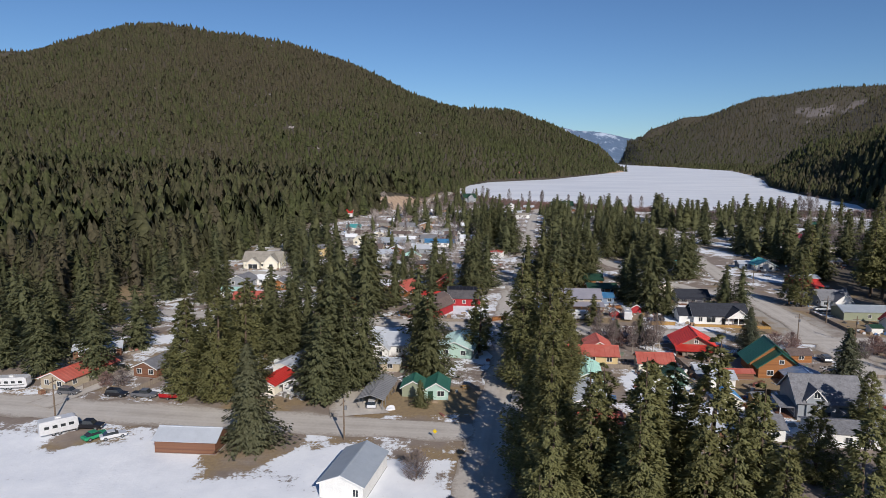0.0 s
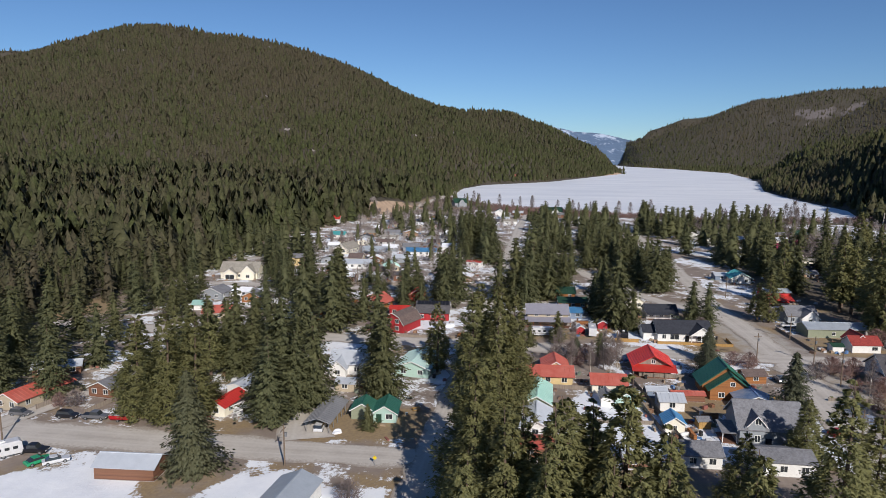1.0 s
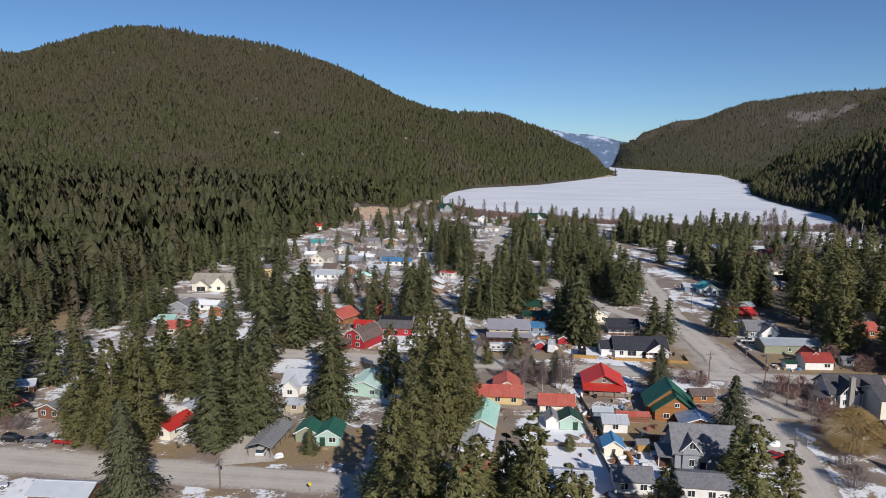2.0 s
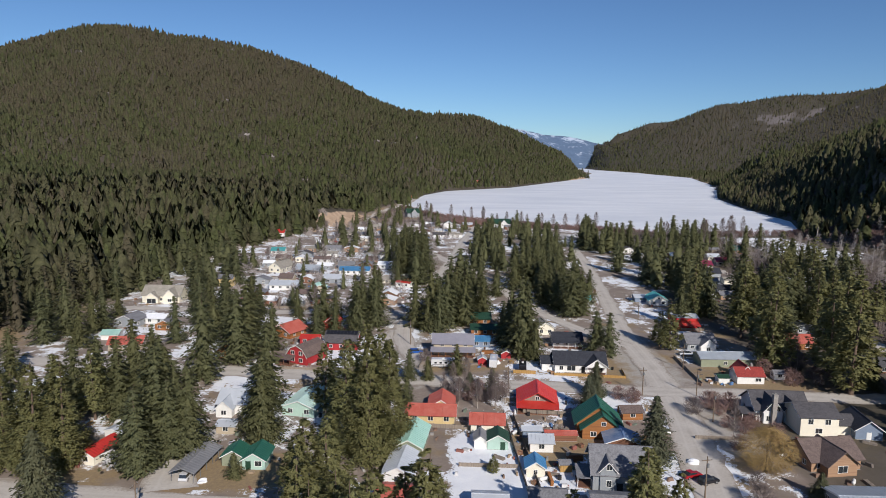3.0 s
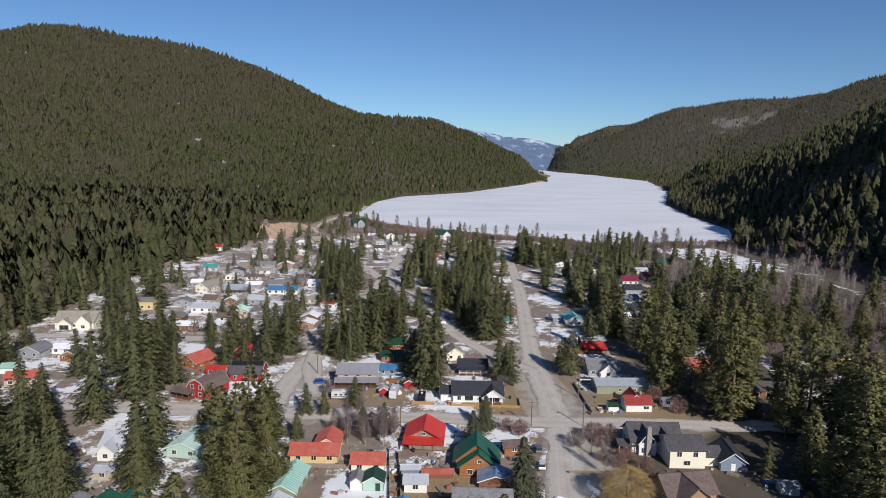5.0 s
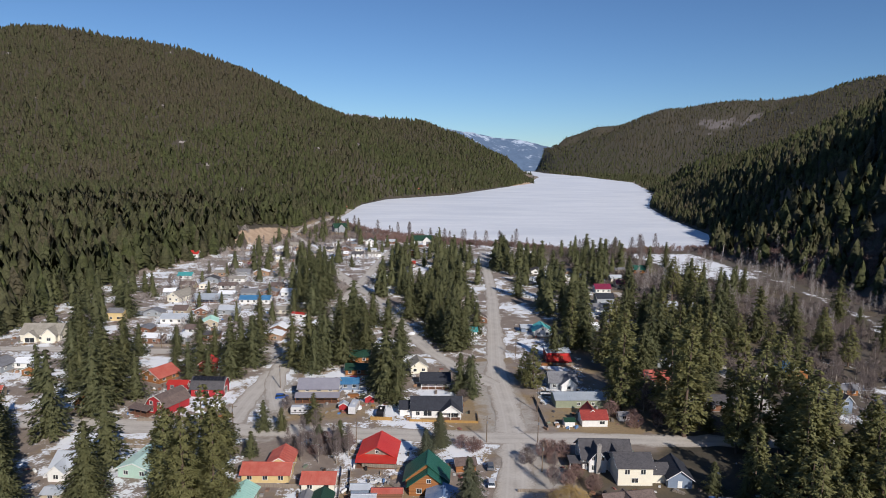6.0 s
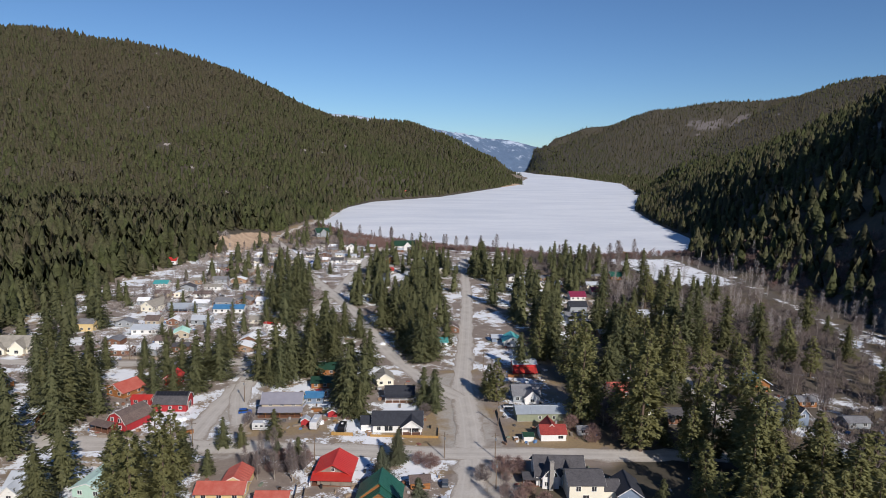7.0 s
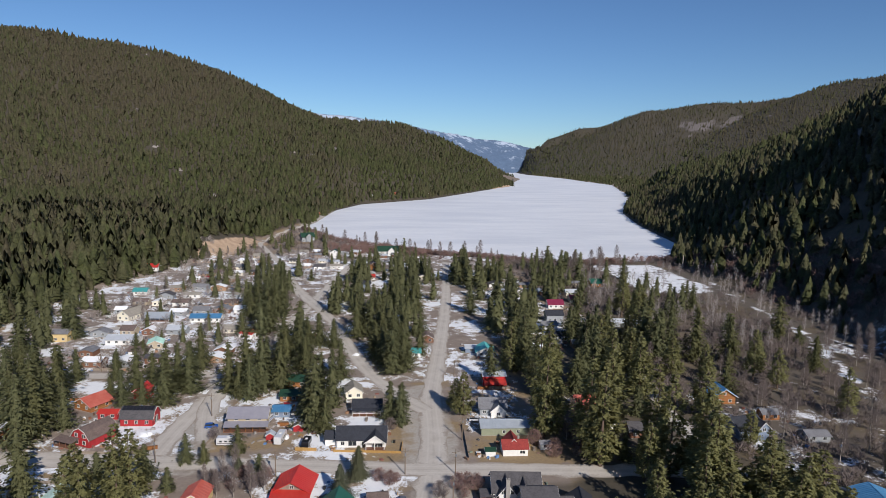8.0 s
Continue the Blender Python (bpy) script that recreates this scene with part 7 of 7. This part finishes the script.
# ---- bare trees and bushes ----
def twigs(rng, tall, wide, low, count, thin, long, up=0.7):
    """Thin twigs spreading through a crown: narrow blades."""
    P, F = [], []
    for _ in range(count):
        f = rng.uniform(0, 1)
        a = rng.uniform(0, 6.28)
        r = wide * math.sqrt(rng.uniform(0, 1)) * math.sin(math.pi * min(1, 0.12 + 0.84 * f)) ** 0.7
        c = np.array([r * math.cos(a), r * math.sin(a), tall * (low + (1 - low) * f)])
        d = np.array([math.cos(a) * rng.uniform(0.2, 1), math.sin(a) * rng.uniform(0.2, 1), up + rng.normal(0, 0.45)])
        d /= np.linalg.norm(d)
        s = np.cross(d, rng.normal(0, 1, 3))
        s /= np.linalg.norm(s)
        l = long * rng.uniform(0.6, 1.4)
        i = len(P)
        P += [c - d * l * 0.5 - s * thin, c - d * l * 0.5 + s * thin, c + d * l * 0.5]
        F += [(i, i + 1, i + 2)]
    return np.array(P), np.array(F)


BARE = {}
for v in range(4):
    r = np.random.default_rng(70 + v)
    s = stem(13, 0.19, 0.5, r, 9, 2.8)
    c = twigs(r, 14.5, 2.2, 0.25, 700, 0.05, 1.6)
    BARE.setdefault("aspen", []).append((mesh_from("trunk", s[0], s[1], [PALE_BARK], soft=True), mesh_from("crown", c[0], c[1], [TWIG])))
    s = stem(2.2, 0.09, 0.2, r, 6, 1.4)
    c = twigs(r, 3.4, 2.1, 0.05, 620, 0.04, 1.0, 0.5)
    BARE.setdefault("bush", []).append((mesh_from("trunk", s[0], s[1], [BARK]), mesh_from("crown", c[0], c[1], [TWIG if v % 2 else RED_TWIG])))
    s = stem(6.5, 0.25, 0.3, r, 14, 4)
    c = twigs(r, 8.4, 5.2, 0.1, 5600, 0.026, 1.2, 0.0)
    BARE.setdefault("willow", []).append((mesh_from("trunk", s[0], s[1], [BARK]), mesh_from("crown", c[0], c[1], [WILLOW])))
BARE_LABEL = {"aspen": "bare pale-stemmed aspen with fine grey twigs", "bush": "leafless tangled bush with fine twigs", "willow": "broad weeping willow with yellow twigs"}


def bare(kind, x, y, k, rng):
    tr, tw = BARE[kind][int(rng.integers(4))]
    ob = tagged(new({"aspen": "aspen_tree", "bush": "bush", "willow": "willow_tree"}[kind]), BARE_LABEL[kind], "bush" if kind == "bush" else "tree", "bare trees" if kind != "bush" else "bare bushes")
    part("trunk", tr, None, ob)
    part("crown", tw, None, ob)
    ob.matrix_world = Matrix.LocRotScale((x, y, float(height(x, y)) - 0.05), Euler((0, 0, rng.uniform(0, 6.28))), (k * rng.uniform(0.85, 1.15),) * 2 + (k,))


rng = np.random.default_rng(9)
bare("willow", 112.5, 134.5, 1.2, rng)
bare("willow", 318, 585, 0.7, rng)
for x, y in ((-2.3, 102.5), (46, 176), (50, 178), (54, 177), (58, 178), (48, 182), (53, 183), (60, 183), (44, 181), (116, 172), (119, 175), (121, 171), (117, 167), (115, 159), (96, 176), (98, 178), (118, 155),
             (-74, 144), (-71, 145), (124, 152), (121, 158), (99, 229), (98, 216), (38, 213), (110, 168), (160, 205), (158, 212), (163, 208), (166, 202), (160, 196), (93, 179), (150, 190), (146, 200), (152, 196), (148, 212), (155, 226), (168, 222), (172, 232), (166, 228), (158, 190), (104, 120), (107, 128), (112, 146)):
    bare("bush", x, y, rng.uniform(0.8, 1.5), rng)
for x, y in ((47, 173), (52, 172), (56, 174), (60, 175), (43, 177), (50, 186), (57, 171), (46, 186), (113, 151), (158, 202), (164, 214), (170, 206), (-30, 560), (-26, 552), (-22, 566), (-12, 520), (-8, 528), (0, 540)):
    bare("aspen", x, y, rng.uniform(0.5, 0.75), rng)
FAR_ASPENS = []
for _ in range(400):
    x, y = rng.uniform(212, 400), rng.uniform(120, 520)
    if free_spot(x, y, 1) and lake_distance(np.array(x), np.array(y)) > 25 and rng.uniform() < 0.5 + 0.5 * (x > 235):
        if y > 300:
            FAR_ASPENS.append((x, y))
            continue
        bare("aspen", x, y, rng.uniform(0.5, 1.05), rng)
for _ in range(110):
    x = rng.uniform(20, 330)
    y = float(np.interp(x, [20, 61, 124, 168, 217, 267, 342], [800, 760, 690, 648, 628, 582, 600])) - rng.uniform(2, 45)
    if free_spot(x, y, 1):
        bare("bush" if rng.uniform() < 0.6 else "aspen", x, y, rng.uniform(0.5, 1.3) if rng.uniform() < 0.6 else rng.uniform(0.35, 0.7), rng)


for x, y, k in ((164, 628, 1.0), (172, 612, 1.15), (190, 638, 1.1), (201, 630, 0.8), (214, 622, 0.7), (256, 505, 1.25), (262, 512, 1.45), (279, 520, 1.5), (287, 522, 1.65), (284, 512, 1.3), (268, 516, 1.1), (293, 530, 1.2), (329, 571, 0.6), (338, 571, 0.6),
                (58, 640, 0.8), (66, 652, 0.75), (50, 628, 0.8), (44, 600, 0.7), (36, 590, 0.75), (40, 612, 0.7), (30, 604, 0.7)):
    bare("aspen", x, y, k, rng)
for _ in range(130):
    x, y = rng.uniform(-62, 60), rng.uniform(290, 640)
    if free_spot(x, y, 1):
        bare("aspen" if rng.uniform() < 0.6 else "bush", x, y, rng.uniform(0.45, 0.8), rng)


def thicket(name, label, spots, seed, material, tall):
    """One mesh of many leafless shrubs."""
    r = np.random.default_rng(seed)
    shapes = [twigs(r, 1.0, 0.62, 0.03, 48, 0.031, 0.48, 0.8) for _ in range(6)]
    V, T, base = [], [], 0
    for i, (x, y) in enumerate(spots):
        P, F = shapes[i % 6]
        k = tall * r.uniform(0.6, 1.3)
        a = r.uniform(0, 6.28)
        z = float(height(x, y))
        V.append(np.stack([(P[:, 0] * math.cos(a) - P[:, 1] * math.sin(a)) * k + x, (P[:, 0] * math.sin(a) + P[:, 1] * math.cos(a)) * k + y, P[:, 2] * k + z], -1))
        T.append(F + base)
        base += len(P)
    return tagged(new(name, mesh_from(name, np.concatenate(V), np.concatenate(T), [material])), label, "shrubs", kind="stuff")


r = np.random.default_rng(12)
GREY_TWIG = surface("grey_aspen_twigs", (0.4, 0.36, 0.335), (0.23, 0.195, 0.18), 0.3, 0.9, coord="World")
V, T, base = [], [], 0
for i, (x, y) in enumerate(FAR_ASPENS):
    q = np.random.default_rng(800 + i)
    for P, F in (stem(12, 0.17, 0.5, q, 4, 2.4), twigs(q, 13, 2.1, 0.2, 160, 0.06, 1.7)):
        V.append(P * q.uniform(0.6, 1.0) + np.array([x, y, float(height(x, y))]))
        T.append(F + base)
        base += len(P)
tagged(new("aspen_wood", mesh_from("aspen_wood", np.concatenate(V), np.concatenate(T), [GREY_TWIG])), "bare grey aspens on the river flats", "trees", kind="stuff")
spots = []
while len(spots) < 4300:
    x, y = r.uniform(212, 430), r.uniform(110, 620)
    if r.uniform() < 0.35 + 0.65 * smooth((ripple(np.array(x), np.array(y), 22) + 0.35) / 0.7) and lake_distance(np.array(x), np.array(y)) > 5 and free_spot(x, y, 1.5) and line_distance(np.array(x), np.array(y), RIVER) > 8 and not (290 < x < 362 and 440 < y < 575):
        spots.append((x, y))
thicket("shrub_thicket", "leafless brown shrubs along the river flats", spots, 13, TWIG, 3.4)
spots = []
while len(spots) < 700:
    s = r.uniform(0, 1)
    x, y = np.interp(s, [0, 0.25, 0.5, 0.75, 1], [372, 400, 398, 402, 395]), np.interp(s, [0, 0.25, 0.5, 0.75, 1], [610, 560, 470, 380, 280])
    spots.append((x + r.normal(0, 11), y + r.normal(0, 11)))
thicket("shrub_thicket", "reddish leafless willow scrub below the slope", spots, 14, RED_TWIG, 4.2)
spots = []
while len(spots) < 900:
    x = r.uniform(10, 340)
    y = float(np.interp(x, [10, 61, 124, 168, 217, 267, 342], [880, 766, 695, 653, 634, 587, 607])) - abs(r.normal(0, 9)) - 6
    spots.append((x, y))
for _ in range(420):
    x = r.uniform(52, 150)
    spots.append((x, float(np.interp(x, [52, 61, 124, 168], [690, 672, 655, 628])) + r.normal(0, 11)))
thicket("shrub_thicket", "reddish leafless scrub along the lake shore", spots, 15, RED_TWIG, 4.4)

spots = []
while len(spots) < 420:
    y = r.uniform(600, 900)
    x = r.uniform(-30, 75)
    if lake_distance(np.array(x), np.array(y)) > 5 and free_spot(x, y, 1.5):
        spots.append((x, y))
thicket("shrub_thicket", "brown leafless scrub on the bank above the lake", spots, 16, TWIG, 3.0)

spots = []
while len(spots) < 520:
    x, y = r.uniform(-70, 70), r.uniform(286, 660)
    if free_spot(x, y, 0.6):
        spots.append((x, y))
thicket("shrub_thicket", "grey-brown leafless brush in the snowy yards", spots, 18, GREY_TWIG, 4.2)

# ---- more conifers between the houses, and unseen ones added for shade ----
rng = np.random.default_rng(17)


def grove(kind, count, x0, x1, y0, y1, lo, hi, apart=4.6, slope=0.0):
    made = 0
    for _ in range(count * 12):
        if made >= count:
            break
        y = rng.uniform(y0, y1)
        x = rng.uniform(x0, x1) + slope * (y - y0)
        seen = line_distance(np.array(x), np.array(y), [(2, 2), (-83, 300), (57, -2)]) > 6.5
        hidden = any(hy - 80 < y < hy and line_distance(np.array(x), np.array(y), [(57, -2), (hx, hy), (88, -8)]) < 5.5 for hx, hy in OPEN_TO_VIEW)
        if not hidden and (seen or y < 185 or y > 302) and free_spot(x, y, 1.6 if y < 330 else 0.6) and all(math.hypot(x - a, y - b) > apart for a, b in STANDING) and lake_distance(np.array(x), np.array(y)) > 12:
            if y < 325:
                plant(kind, x, y, rng.uniform(lo, hi), rng)
            else:
                FAR_SPOTS.append((x, y, float(height(x, y)) - 0.1))
                FAR_TALLS.append(rng.uniform(lo, hi))
            STANDING.append((x, y))
            made += 1


OPEN_TO_VIEW = [(213, 402), (202, 367), (193, 328), (147, 302), (144, 260), (267, 474), (174, 231), (104, 500), (233, 418)]
FAR_SPOTS, FAR_TALLS = [], []
STANDING = [(x, y) for x, y, _ in FIRS + PINES + SPRUCES]
grove("fir", 46, -120, -62, 152, 430, 13, 23)
grove("fir", 16, -60, -24, 150, 285, 13, 22)
grove("fir", 12, 14, 40, 395, 520, 16, 24)
grove("fir", 12, 38, 64, 250, 330, 15, 24)
grove("fir", 28, 92, 116, 285, 420, 14, 21, 4.2, 0.05)
grove("fir", 20, 66, 88, 380, 520, 14, 22, 4.2, 0.1)
grove("fir", 18, 100, 140, 420, 540, 14, 24)
grove("fir", 30, 158, 200, 330, 530, 16, 25)
grove("fir", 16, 165, 210, 240, 330, 18, 25)
grove("fir", 26, 205, 300, 320, 560, 14, 23)
grove("fir", 3, 150, 200, 175, 235, 8, 14, 6)
grove("pine", 10, 205, 290, 140, 320, 14, 22, 7)
grove("fir", 14, 60, 130, 540, 640, 10, 20, 8)
grove("fir", 14, -40, 12, 440, 600, 12, 22, 7)
grove("fir", 10, 60, 150, 470, 600, 8, 14, 6)
grove("fir", 16, 160, 260, 430, 560, 12, 24, 6)
# Unseen pines below the view, added to darken the near trees and street.
grove("pine", 18, 10, 62, 46, 73, 15, 19, 4.5)
# Two groves, mostly out of view, thickened to shade the ground behind them.
grove("pine", 16, 160, 235, 92, 130, 18, 24, 5)
grove("pine", 12, 160, 194, 116, 150, 17, 24, 4.5)
grove("fir", 14, -64, 20, 288, 480, 7, 13, 7)
grove("fir", 30, -30, 60, 620, 880, 9, 18, 6)
FULL_T = []
for v in range(5):
    FULL_T.append(spray_tree(300 + v, 6.2 + 0.4 * v, 17, 7, 9, 1.7))
far_trees = woods("distant_conifers", "firs standing between the far houses", np.array(FAR_SPOTS), np.array(FAR_TALLS), FULL_T, 31, 1.15)
far_trees.data.materials.clear()
far_trees.data.materials.append(FIR)

plant("fir", 619, 2289, 30, rng, "trees by the lake")
dead = tagged(new("dead_trunk"), "grey broken tree trunk standing on the river flats", "tree")
dead.matrix_world = pose(376, 550, float(height(376, 550)) - 0.2)
P, F = stem(14, 0.9, 0.3, np.random.default_rng(5), 3, 1.5)
P[:, 2] = np.minimum(P[:, 2], 11.5)
part("trunk", mesh_from("trunk", P, F, [PALE_BARK], soft=True), None, dead)
